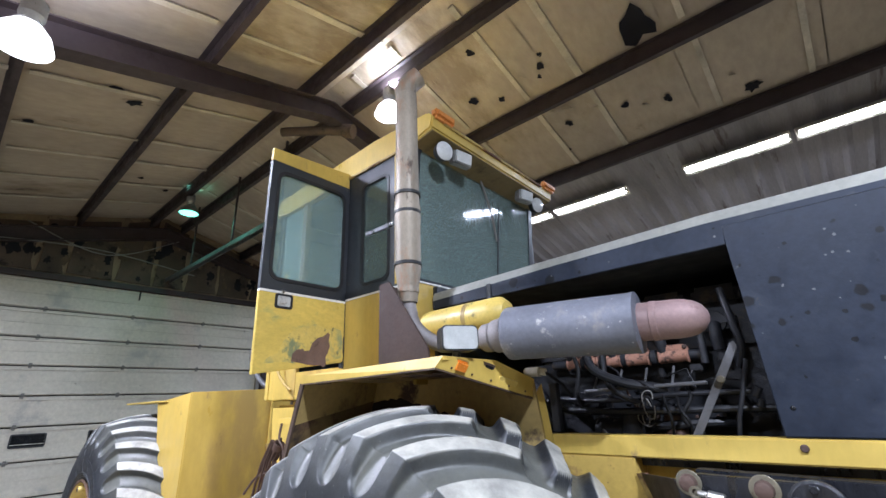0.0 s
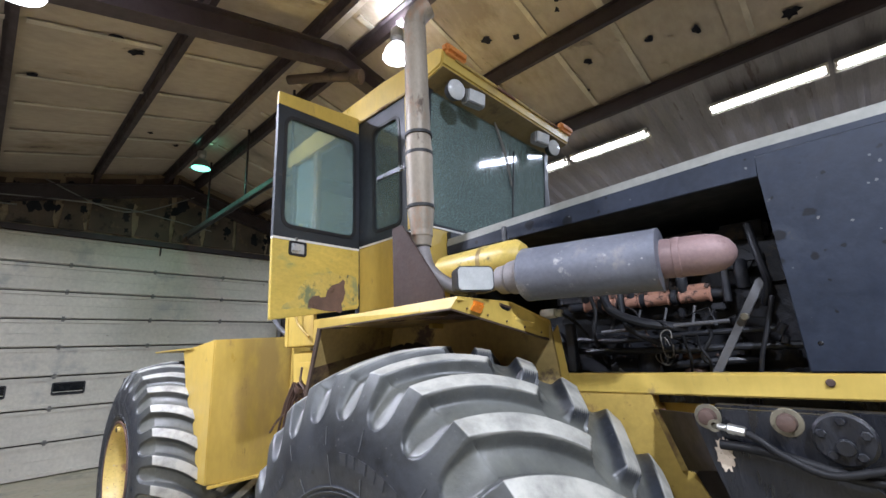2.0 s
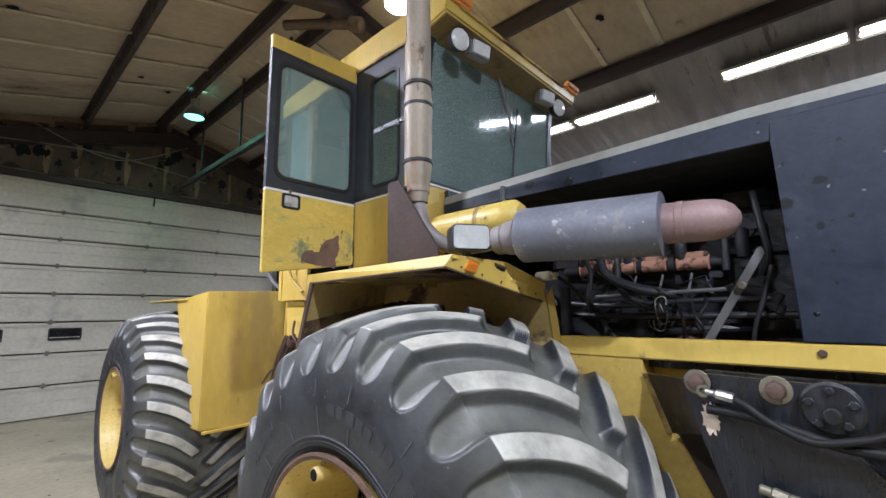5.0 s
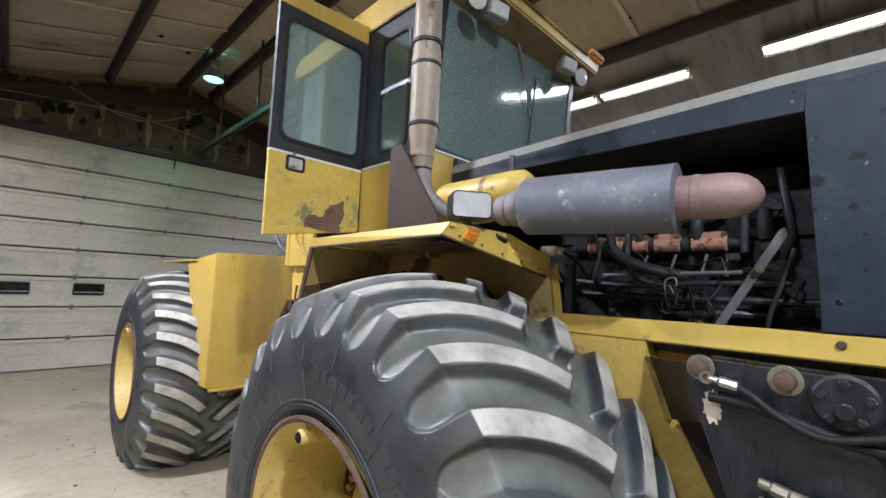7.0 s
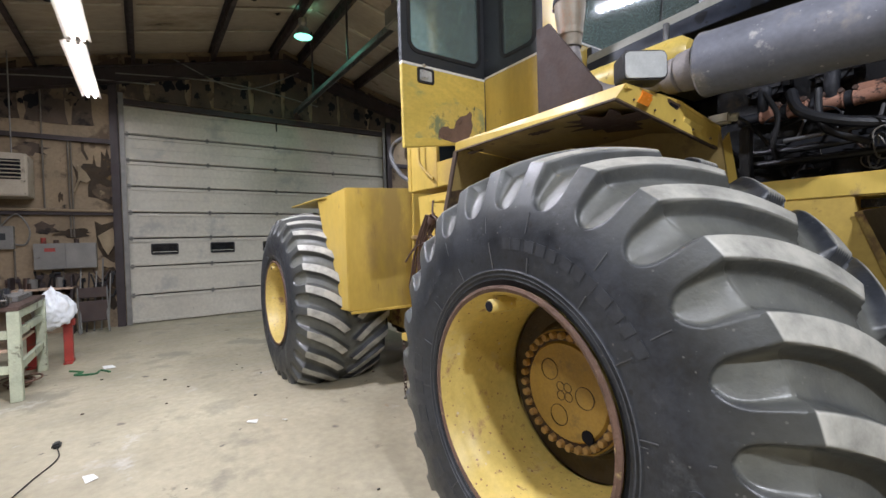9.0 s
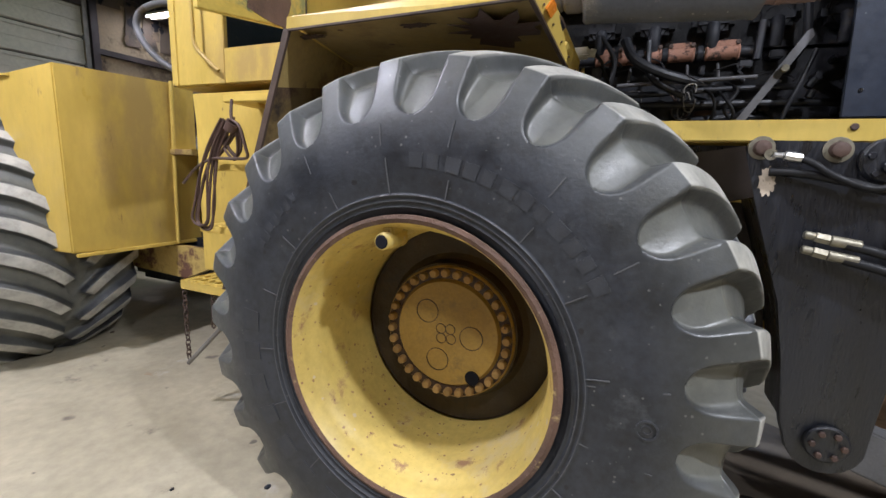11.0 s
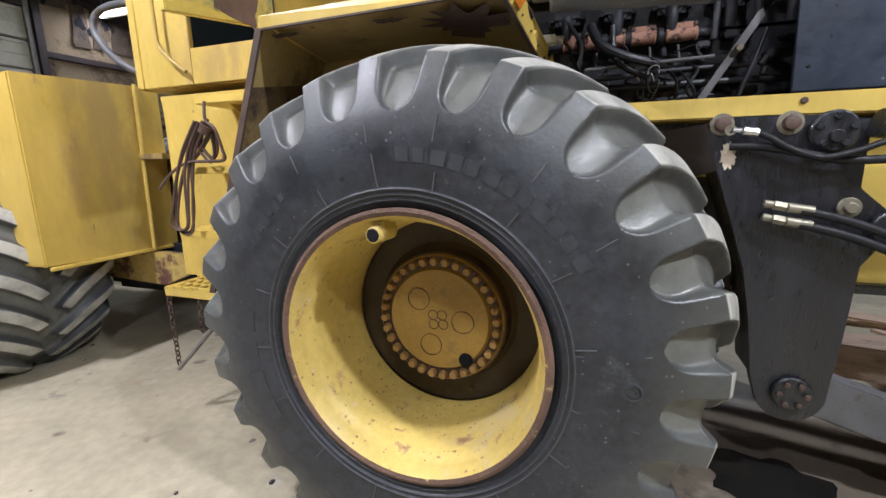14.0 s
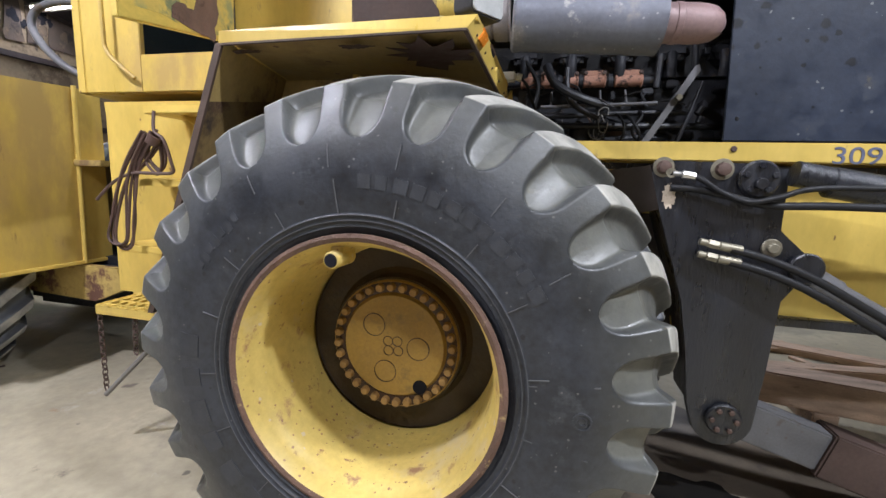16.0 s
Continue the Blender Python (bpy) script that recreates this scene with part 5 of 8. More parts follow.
def build_exhaust(tr):
    left, right = Vector((-1.118, 1.806, 2.008)), Vector((-0.557, 1.867, 1.989))
    axis = (right - left).normalized()
    ln = (right - left).length
    muf = part("muffler", lathe([(0.06, 0), (0.11, 0.002), (0.119, 0.012), (0.1195, 0.03), (0.1175, 0.04), (0.1185, 0.3), (0.118, ln - 0.02), (0.1195, ln - 0.014), (0.1195, ln), (0.117, ln + 0.001), (0.07, ln + 0.006)], aim(left, right), 48), M_MUFFLER, tr, "dented grey exhaust muffler")
    part("outlet_elbow", lathe([(0.073, 0), (0.075, 0.012), (0.073, 0.024), (0.073, 0.13), (0.07, 0.165), (0.062, 0.195), (0.045, 0.22), (0.02, 0.236), (0, 0.24)], aim(right, right + axis), 32), M_ELBOW, tr, "rust-pink rounded outlet elbow")
    part("clamp", rod(right + axis * 0.045, right + axis * 0.072, 0.0755, seg=28), M_ELBOW, tr, "rusted band clamp")
    part("inlet_cone", lathe([(0.05, 0), (0.058, 0.01), (0.066, 0.02), (0.068, 0.06), (0.06, 0.068), (0.076, 0.08), (0.08, 0.125), (0.076, 0.135), (0.09, 0.145)], aim((-1.265, 1.8, 2.0), left), 32), M_CLAMP, tr, "pinkish grey inlet collar")
    pipe = part("exhaust_pipe", sweep([(-1.25, 1.802, 1.998), (-1.38, 1.77, 1.985), (-1.47, 1.7, 1.995), (-1.54, 1.63, 2.07), (-1.56, 1.605, 2.16), (-1.564, 1.6, 2.25)], 0.036, 18), M_CLAMP, tr, "bare pipe elbow below the stack")
    st = Vector((-1.565, 1.6, 0))
    stack = part("exhaust_stack", lathe([(0.046, 2.2), (0.05, 2.24), (0.067, 2.37), (0.068, 2.39), (0.068, 2.62), (0.071, 2.635), (0.071, 2.72), (0.067, 2.74), (0.0655, 2.78), (0.063, 3.3), (0.062, 3.46), (0.056, 3.46), (0.056, 3.0), (0.055, 2.25)], Matrix.Translation(st), 36), M_STACK, tr, "heat-stained steel exhaust stack")
    part("stack_tip", sweep([(st.x, st.y, 3.44), (st.x, st.y, 3.5), (st.x + 0.02, st.y + 0.02, 3.56), (st.x + 0.06, st.y + 0.05, 3.6)], 0.0615, 20), M_STACK, stack, "curved stack tip")
    for z in (2.4, 2.69, 2.8):
        part("band_clamp", lathe([(0.067, z - 0.008), (0.0735, z - 0.008), (0.0735, z + 0.008), (0.067, z + 0.008)], Matrix.Translation(st), 36), M_GASKET, stack, "dark band clamp")
        part("clamp_screw", rod((st.x - 0.09, st.y - 0.01, z), (st.x - 0.05, st.y + 0.03, z), 0.009, seg=10), M_RUSTY, stack)
    part("stack_bracket", box(-1.95, -1.6, 1.62, 1.635, 2.67, 2.7), M_BLACK, tr)
    part("heat_shield", plate([(-1.67, 1.885), (-1.67, 2.3), (-1.6, 2.3), (-1.345, 1.95), (-1.335, 1.885)], "y", 1.5, 1.512), M_BROWN, tr, "brown triangular heat shield plate")
    part("heat_shield_return", box(-1.676, -1.664, 1.5, 1.66, 1.885, 2.3, 0.003), M_BROWN, tr)
    # air cleaner behind the muffler
    part("air_cleaner", lathe([(0, 0), (0.06, 0.0), (0.088, 0.02), (0.092, 0.06), (0.092, 0.5), (0.088, 0.55), (0.06, 0.585), (0, 0.595)], aim((-1.83, 2.02, 2.15), (-1.2, 2.02, 2.155)), 32), M_CANISTER, tr, "scraped yellow air cleaner canister")
    part("air_cleaner_strap", rod((-1.5, 2.02, 2.152), (-1.47, 2.02, 2.152), 0.095, seg=32), M_YELLOW_WORN, tr)
    part("canister_stub", rod((-1.36, 2.02, 2.24), (-1.36, 2.02, 2.33), 0.014), M_BLACK, tr)


def sheet(corners, faces, push):
    """A thin plate through the corners, thickened by the vector push."""
    bm = bmesh.new()
    n = len(corners)
    v = [bm.verts.new(p) for p in corners] + [bm.verts.new(Vector(p) + Vector(push)) for p in corners]
    count = {}
    for f in faces:
        bm.faces.new([v[i] for i in f])
        bm.faces.new([v[i + n] for i in reversed(f)])
        for p, q in zip(f, f[1:] + f[:1]):
            count.setdefault(frozenset((p, q)), []).append((p, q))
    for e in count.values():
        if len(e) == 1:
            p, q = e[0]
            bm.faces.new([v[q], v[p], v[p + n], v[q + n]])
    return bm


def build_fender(tr):
    y0, y1 = 1.41, 2.06
    o, ov = Vector((-1.19, 1.425, 1.897)), Vector((-1.222, 1.41, 1.851))
    om, ih, il = Vector((-1.186, 1.78, 1.893)), Vector((-1.146, 2.04, 1.812)), Vector((-1.158, 2.032, 1.722))
    lt = Vector((-2.16, 1.395, 1.88))
    f = part("fender", sheet([lt, o, om, ih, (-1.45, y1, 1.868), (-2.34, y1, 1.868)], [(0, 1, 2, 4, 5), (2, 3, 4)], (0, 0, -0.014)), M_YELLOW, tr, "yellow front wheel fender with worn edges")
    part("outer_lip", sheet([lt + Vector((0, -0.004, 0.001)), lt + Vector((-0.005, -0.004, -0.044)), ov + Vector((0, -0.004, 0)), o + Vector((0, -0.004, 0.001))], [(0, 1, 2, 3)], (0, 0.01, 0)), M_YELLOW, f)
    part("lip_edge", sheet([lt + Vector((-0.005, -0.0055, -0.042)), lt + Vector((-0.005, -0.0055, -0.049)), ov + Vector((0, -0.0055, -0.005)), ov + Vector((0, -0.0055, 0.002))], [(0, 1, 2, 3)], (0, 0.013, 0)), M_RUSTIN, f, "rusted bare lower edge")
    part("inner_panel", plate([(-2.34, 1.852), (-1.45, 1.852), (-1.15, 1.80), (-1.12, 1.56), (-1.115, 1.5), (-1.12, 0.9), (-2.5, 0.9)], "y", 2.03, 2.05), M_FENDERIN, f, "rust-streaked inner fender panel")
    # the shade above the tyre, laid on the panel as a dark brown arch
    rng = random.Random(21)
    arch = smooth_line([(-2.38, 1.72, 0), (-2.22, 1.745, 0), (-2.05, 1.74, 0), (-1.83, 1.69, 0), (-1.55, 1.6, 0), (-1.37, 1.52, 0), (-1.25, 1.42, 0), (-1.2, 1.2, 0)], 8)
    shade_area = [(p.x, p.y + (rng.uniform(-0.012, 0.012) if p.x > -2.2 else 0)) for p in arch] + [(-1.2, 0.93), (-2.48, 0.93)]
    part("mud_crust", plate(shade_area, "y", 2.0265, 2.031, 0), M_ARCHSHADE, f, "dark arch of tyre shade painted inside the fender")
    part("apron_top", sheet([(-2.155, 1.4, 1.855), (-2.3, 2.028, 1.852), (-2.334, 2.028, 1.7403), (-2.244, 1.406, 1.631)], [(0, 1, 2, 3)], (-0.015, 0.004, 0)), M_FENDERIN, f, "rust-stained yellow top of the apron")
    # lower apron, a darker brown than its top
    part("rear_apron", sheet([(-2.244, 1.406, 1.631), (-2.334, 2.028, 1.7403), (-2.64, 2.028, 0.735), (-2.6, 1.43, 0.735)], [(0, 1, 2, 3)], (-0.015, 0.004, 0)), M_BROWNED, f, "darker brown rear apron of the fender")
    part("apron_edge", sheet([(-2.15, 1.392, 1.84), (-2.595, 1.424, 0.735), (-2.625, 1.424, 0.735), (-2.18, 1.392, 1.84)], [(0, 1, 2, 3)], (0, 0.012, 0)), M_RUSTIN, f, "dark rusty edge flange")
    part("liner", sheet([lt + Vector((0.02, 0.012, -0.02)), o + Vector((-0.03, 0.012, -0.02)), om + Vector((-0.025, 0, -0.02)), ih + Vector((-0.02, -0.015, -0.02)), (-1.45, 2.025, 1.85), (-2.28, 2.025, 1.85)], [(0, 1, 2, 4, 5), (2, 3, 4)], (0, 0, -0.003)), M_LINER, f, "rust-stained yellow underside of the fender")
    part("nose_plate", sheet([o, ov, il, ih, om], [(0, 1, 2, 4), (4, 2, 3)], (-0.012, 0, 0.003)), M_YELLOW, f, "sloped front plate of the fender")
    part("nose_edge", sheet([ov + Vector((0.002, 0, 0.006)), ov + Vector((0.001, 0, -0.004)), il + Vector((0.002, 0, -0.005)), il + Vector((0.002, 0, 0.006))], [(0, 1, 2, 3)], (-0.016, 0, 0.002)), M_RUSTIN, f, "rusted bare lower edge")
    part("front_return", sheet([(-1.156, 2.034, 1.725), (-1.118, 2.034, 1.5), (-1.09, 2.078, 1.5), (-1.13, 2.078, 1.79)], [(0, 1, 2, 3)], (-0.01, 0.01, 0)), M_YELLOW, f)
    along = (il - ov).normalized()
    out = (ov - o).cross(along).normalized()
    if out.x < 0:
        out = -out
    up = along.cross(out).normalized()
    if up.z < 0:
        up = -up

    def on_nose(p):
        c = Vector(p)
        return Matrix(((along.x, out.x, up.x, c.x), (along.y, out.y, up.y, c.y), (along.z, out.z, up.z, c.z), (0, 0, 0, 1)))
    part("turn_signal", box(-0.038, 0.038, 0.0, 0.022, -0.026, 0.026, 0.01, on_nose(SIGNAL)), M_AMBER, f, "amber turn signal lens")
    part("signal_rim", box(-0.043, 0.043, -0.001, 0.006, -0.031, 0.031, 0.008, on_nose(SIGNAL)), M_YELLOW_WORN, f)
    part("empty_socket", box(-0.026, 0.026, -0.001, 0.009, -0.016, 0.016, 0.002, on_nose(SOCKET)), M_HOLE, f, "broken-out lamp socket")
    part("socket_rust", box(-0.036, 0.036, -0.006, 0.006, -0.024, 0.024, 0.001, on_nose(SOCKET)), M_RUSTIN, f)
    part("patch", box(-0.06, 0.06, -0.006, 0.0045, -0.018, 0.018, 0.0005, on_nose(PATCH)), M_PATCH, f, "pale clean patch in the paint")
    for k in range(5):
        p = ov.lerp(il, 0.12 + 0.19 * k) + up * 0.022
        part("rivet", rod(p - out * 0.002, p + out * 0.004, 0.005, seg=8), M_RUSTIN, f)
    # headlight on the fender
    turn = Matrix.Translation((-1.183, 1.525, 1.975)) @ pose(0, 0, 0, 0, 0, -34)
    shell = plate(rounded(-0.08, 0.08, -0.053, 0.053, 0.02), "x", -0.075, 0.01, 0.006)
    shell.transform(turn)
    h = part("headlight", shell, M_GASKET, tr, "black rounded headlight housing")
    face = plate(rounded(-0.074, 0.074, -0.047, 0.047, 0.016), "x", 0.0, 0.016, 0.004)
    face.transform(turn)
    part("lens", face, M_HEADLENS, h, "clear ribbed lens")
    part("mount", rod((-1.24, 1.56, 1.885), (-1.225, 1.555, 1.93), 0.018), M_BLACK, h)
    # far side fender
    part("far_fender", join(plate([(-2.33, mirror_y(y0)), (-1.23, mirror_y(y0)), (-1.13, mirror_y(y1)), (-2.36, mirror_y(y1))], "z", 1.872, 1.893), plate([(-2.35, 1.872), (-1.12, 1.872), (-1.05, 0.9), (-2.5, 0.9)], "y", mirror_y(2.045), mirror_y(2.02))), M_YELLOW_WORN, tr)


def window_wall(u0, u1, v0, v1, wu0, wu1, wv0, wv1, axis, a, b, r=0.05):
    """A panel with a rounded opening."""
    seg = 6
    inner = rounded(wu0, wu1, wv0, wv1, r, seg)
    outer = []
    for k, (cu, cv) in enumerate(((u1, v1), (u0, v1), (u0, v0), (u1, v0))):
        n = seg + 1
        for i in range(n):
            # spread the corner's points along the two edges
            t = i / seg
            e0 = {0: (u1, wv1 - r), 1: (wu0 + r, v1), 2: (u0, wv0 + r), 3: (wu1 - r, v0)}[k]
            e1 = {0: (wu1 - r, v1), 1: (u0, wv1 - r), 2: (wu0 + r, v0), 3: (u1, wv0 + r)}[k]
            if t < 0.5:
                outer.append((e0[0] + (cu - e0[0]) * t * 2, e0[1] + (cv - e0[1]) * t * 2))
            else:
                outer.append((cu + (e1[0] - cu) * (t * 2 - 1), cv + (e1[1] - cv) * (t * 2 - 1)))
    return ring_plate(outer, inner, axis, a, b)


def build_cab(tr):
    yl, yr = 1.885, mirror_y(1.885)
    xf, xh, xd, xb = -1.85, -2.49, -3.07, -3.5      # front, hinge post, rear of the door opening, back
    body = part("cab", join(box(xb, -2.47, yl + 0.02, yr - 0.02, 1.77, 1.82), box(-2.47, xf, 2.1, yr - 0.2, 1.772, 1.818), box(xb, xd, yl, yl + 0.03, 1.775, 2.4)), M_YELLOW, tr, "yellow and black operator cab")
    part("lower_side", box(xh, xf, yl, yl + 0.03, 1.9, 2.405), M_YELLOW, body, "yellow lower cab side")
    part("sill", box(xd, xh, yl, yl + 0.03, 1.775, 1.965), M_YELLOW, body)
    part("stripe", box(xh, xf, yl - 0.002, yl + 0.02, 2.405, 2.417, 0.001), M_WHITE, body, "thin white stripe")
    part("side_frame", window_wall(xh, xf, 2.418, 3.36, -2.32, -2.04, 2.487, 3.24, "y", yl, yl + 0.035, 0.05), M_CABBLACK, body, "black window frame")
    part("side_glass", plate(rounded(-2.33, -2.03, 2.477, 3.25, 0.05), "y", yl + 0.015, yl + 0.02, 0), M_GLASS, body, "dusty side glass")
    part("side_gasket", ring_plate(rounded(-2.33, -2.03, 2.477, 3.25, 0.055), rounded(-2.31, -2.05, 2.497, 3.23, 0.045), "y", yl - 0.005, yl + 0.012), M_GASKET, body)
    part("corner_post", box(-1.985, -1.84, yl - 0.004, yl + 0.05, 2.42, 3.36, 0.01), M_YELLOW, body, "yellow corner post")
    part("rear_corner", box(xb - 0.006, xb + 0.05, yl - 0.006, yl + 0.04, 1.775, 2.42, 0.004), M_YELLOW, body, "yellow rear cab corner")
    part("hinge_post", box(xh - 0.04, xh + 0.012, yl - 0.006, yl + 0.05, 1.95, 3.36, 0.006), M_CABBLACK, body, "black hinge post")
    # windscreen
    part("front_lower", box(xf - 0.03, xf, yl + 0.05, yr - 0.05, 1.82, 2.43), M_YELLOW, body, "yellow panel below the windscreen")
    lean = Matrix.Translation((0, 0, 2.93)) @ Matrix(((1, 0, 0.09, 0), (0, 1, 0, 0), (0, 0, 1, 0), (0, 0, 0, 1))) @ Matrix.Translation((0, 0, -2.93))
    frame_front = window_wall(yl + 0.03, yr - 0.03, 2.40, 3.45, yl + 0.085, yr - 0.085, 2.475, 3.38, "x", xf - 0.035, xf + 0.004, 0.06)
    pane = plate(rounded(yl + 0.08, yr - 0.08, 2.47, 3.39, 0.06), "x", xf - 0.01, xf - 0.004, 0)
    for bm in (frame_front, pane):
        bm.transform(lean)
    part("front_frame", frame_front, M_CABBLACK, body, "black windscreen frame leaning forward")
    part("windscreen", pane, M_SCREEN, body, "dusty windscreen")
    part("front_stripe", box(xf - 0.01, xf + 0.004, yl + 0.06, yr - 0.06, 2.43, 2.442, 0.001), M_WHITE, body)
    # far side and back
    part("far_frame", window_wall(xb, xf, 1.8, 3.36, -3.25, -2.0, 2.5, 3.25, "y", yr - 0.035, yr, 0.06), M_CABBLACK, body)
    part("far_glass", plate(rounded(-3.26, -1.99, 2.49, 3.26, 0.06), "y", yr - 0.02, yr - 0.014, 0), M_GLASS, body)
    part("back_frame", window_wall(yl, yr, 1.8, 3.36, yl + 0.15, yr - 0.15, 2.4, 3.2, "x", xb, xb + 0.035, 0.06), M_CABBLACK, body)
    part("back_glass", plate(rounded(yl + 0.14, yr - 0.14, 2.39, 3.21, 0.06), "x", xb + 0.014, xb + 0.02, 0), M_GLASS, body)
    part("rear_post", join(box(xd - 0.06, xd, yl, yl + 0.05, 2.4, 3.36), box(xb, xb + 0.06, yl, yl + 0.05, 2.4, 3.36)), M_CABBLACK, body)
    part("rear_side_glass", plate([(xb + 0.06, 2.4), (xd - 0.06, 2.4), (xd - 0.06, 3.36), (xb + 0.06, 3.36)], "y", yl + 0.02, yl + 0.026, 0), M_GLASS, body)
    # roof with a front visor
    roof = plate([(xb - 0.06, 3.36), (-1.88, 3.36), (-1.62, 3.41), (-1.60, 3.50), (-1.66, 3.545), (-2.2, 3.56), (xb, 3.53), (xb - 0.06, 3.47)], "y", yl - 0.012, yr + 0.012, 0.012)
    part("roof", roof, M_YELLOW, body, "yellow cab roof with a front visor")
    # separate sheet: the roof's dirty yellow with underside shade put into its colour
    part("visor_underside", sheet([(-1.875, yl + 0.01, 3.3585), (-1.875, yr - 0.01, 3.3585), (-1.626, yr - 0.01, 3.4065), (-1.626, yl + 0.01, 3.4065)], [(0, 1, 2, 3)], (0, 0, -0.006)), M_VISOR, body, "dirty visor underside, its shade put into the ochre")
    part("drip_edge", box(xb, -1.9, yl - 0.018, yl - 0.008, 3.352, 3.37, 0.002), M_YELLOW_WORN, body)
    part("seam_strip", box(-1.606, -1.592, yl + 0.1, yr - 0.2, 3.47, 3.49, 0.002), M_YELLOW_WORN, body)
    for y in (yl + 0.02, yr - 0.14):
        part("marker_light", box(-1.63, -1.565, y - 0.03, y + 0.17, 3.48, 3.55, 0.02), M_MARKER, body, "faded orange marker light")
    for y, z, kind in ((2.034, 3.313, "round"), (2.247, 3.35, "square"), (3.105, 3.35, "square"), (3.27, 3.315, "round")):
        if kind == "round":
            mm = aim((-1.65, y, z), (-0.9, y - 0.2, z - 0.12))
            w = part("work_light", lathe([(0.0, -0.075), (0.03, -0.07), (0.058, -0.05), (0.072, 0.0), (0.068, 0.008)], mm, 28), M_GASKET, body, "round work light")
            part("lens", lathe([(0.067, 0.004), (0.05, 0.016), (0, 0.024)], mm, 28), M_LENS, w)
            part("bracket", rod((-1.68, y, z + 0.06), (-1.7, y, 3.4), 0.01, seg=8), M_GASKET, w)
        else:
            mm = Matrix.Translation((-1.66, y, z)) @ pose(0, 0, 0, 0, 10, -10)
            w = part("work_light", box(-0.06, 0.01, -0.085, 0.085, -0.055, 0.055, 0.012, mm), M_LAMPHOUSE, body, "rectangular work light")
            part("lens", box(0.004, 0.018, -0.076, 0.076, -0.046, 0.046, 0.008, mm), M_LENS, w)
            part("bracket", rod((-1.68, y, z + 0.05), (-1.7, y, 3.4), 0.01, seg=8), M_GASKET, w)
    part("wiper", join(sweep([(-1.79, 2.62, 3.4), (-1.8, 2.75, 3.15), (-1.832, 2.86, 2.92)], 0.007, 8), sweep([(-1.795, 2.64, 3.4), (-1.805, 2.78, 3.15), (-1.834, 2.87, 2.94)], 0.004, 6)), M_GALV, body, "grey wiper arm")
    part("wiper_blade", sweep([(-1.812, 2.9, 3.22), (-1.866, 2.88, 2.6)], 0.007, 6, curved=False), M_GASKET, body)
    # inside
    part("seat", join(box(-3.0, -2.5, 2.45, 2.9, 2.0, 2.14, 0.04), box(-3.1, -2.98, 2.45, 2.9, 2.1, 2.75, 0.05)), M_SEAT, body, "grey operator seat")
    part("console", join(box(-2.3, -2.0, 2.35, 3.0, 1.82, 2.42, 0.04), box(-2.25, -1.95, 2.9, 3.25, 1.82, 2.55, 0.03)), M_DARK, body)
    part("steering_wheel", join(lathe([(0.19, -0.012), (0.202, 0), (0.19, 0.012), (0.178, 0)], aim((-2.3, 2.68, 2.52), (-2.6, 2.68, 2.9)), 32, True), rod((-2.1, 2.68, 2.3), (-2.3, 2.68, 2.52), 0.02)), M_GASKET, body)
    part("headrest", box(-2.42, -2.36, 2.5, 2.75, 2.46, 2.72, 0.05), M_SEAT, body, "pale grey clipboard panel")
    part("cab_floor", box(xb + 0.04, xf - 0.04, yl + 0.04, yr - 0.04, 1.872, 1.89, 0), M_DARK, body)
    part("headliner", box(xb + 0.04, xf - 0.04, yl + 0.04, yr - 0.04, 3.335, 3.355, 0), M_SEAT, body)
    build_door(tr, xh, yl)
    # grab rail beside the opening
    part("grab_rail", sweep([(-3.24, 1.86, 2.75), (-3.24, 1.83, 2.68), (-3.24, 1.83, 2.1), (-3.23, 1.83, 1.98), (-3.16, 1.84, 1.9), (-3.09, 1.86, 1.84)], 0.011, 10), M_YELLOW, tr, "yellow grab rail")


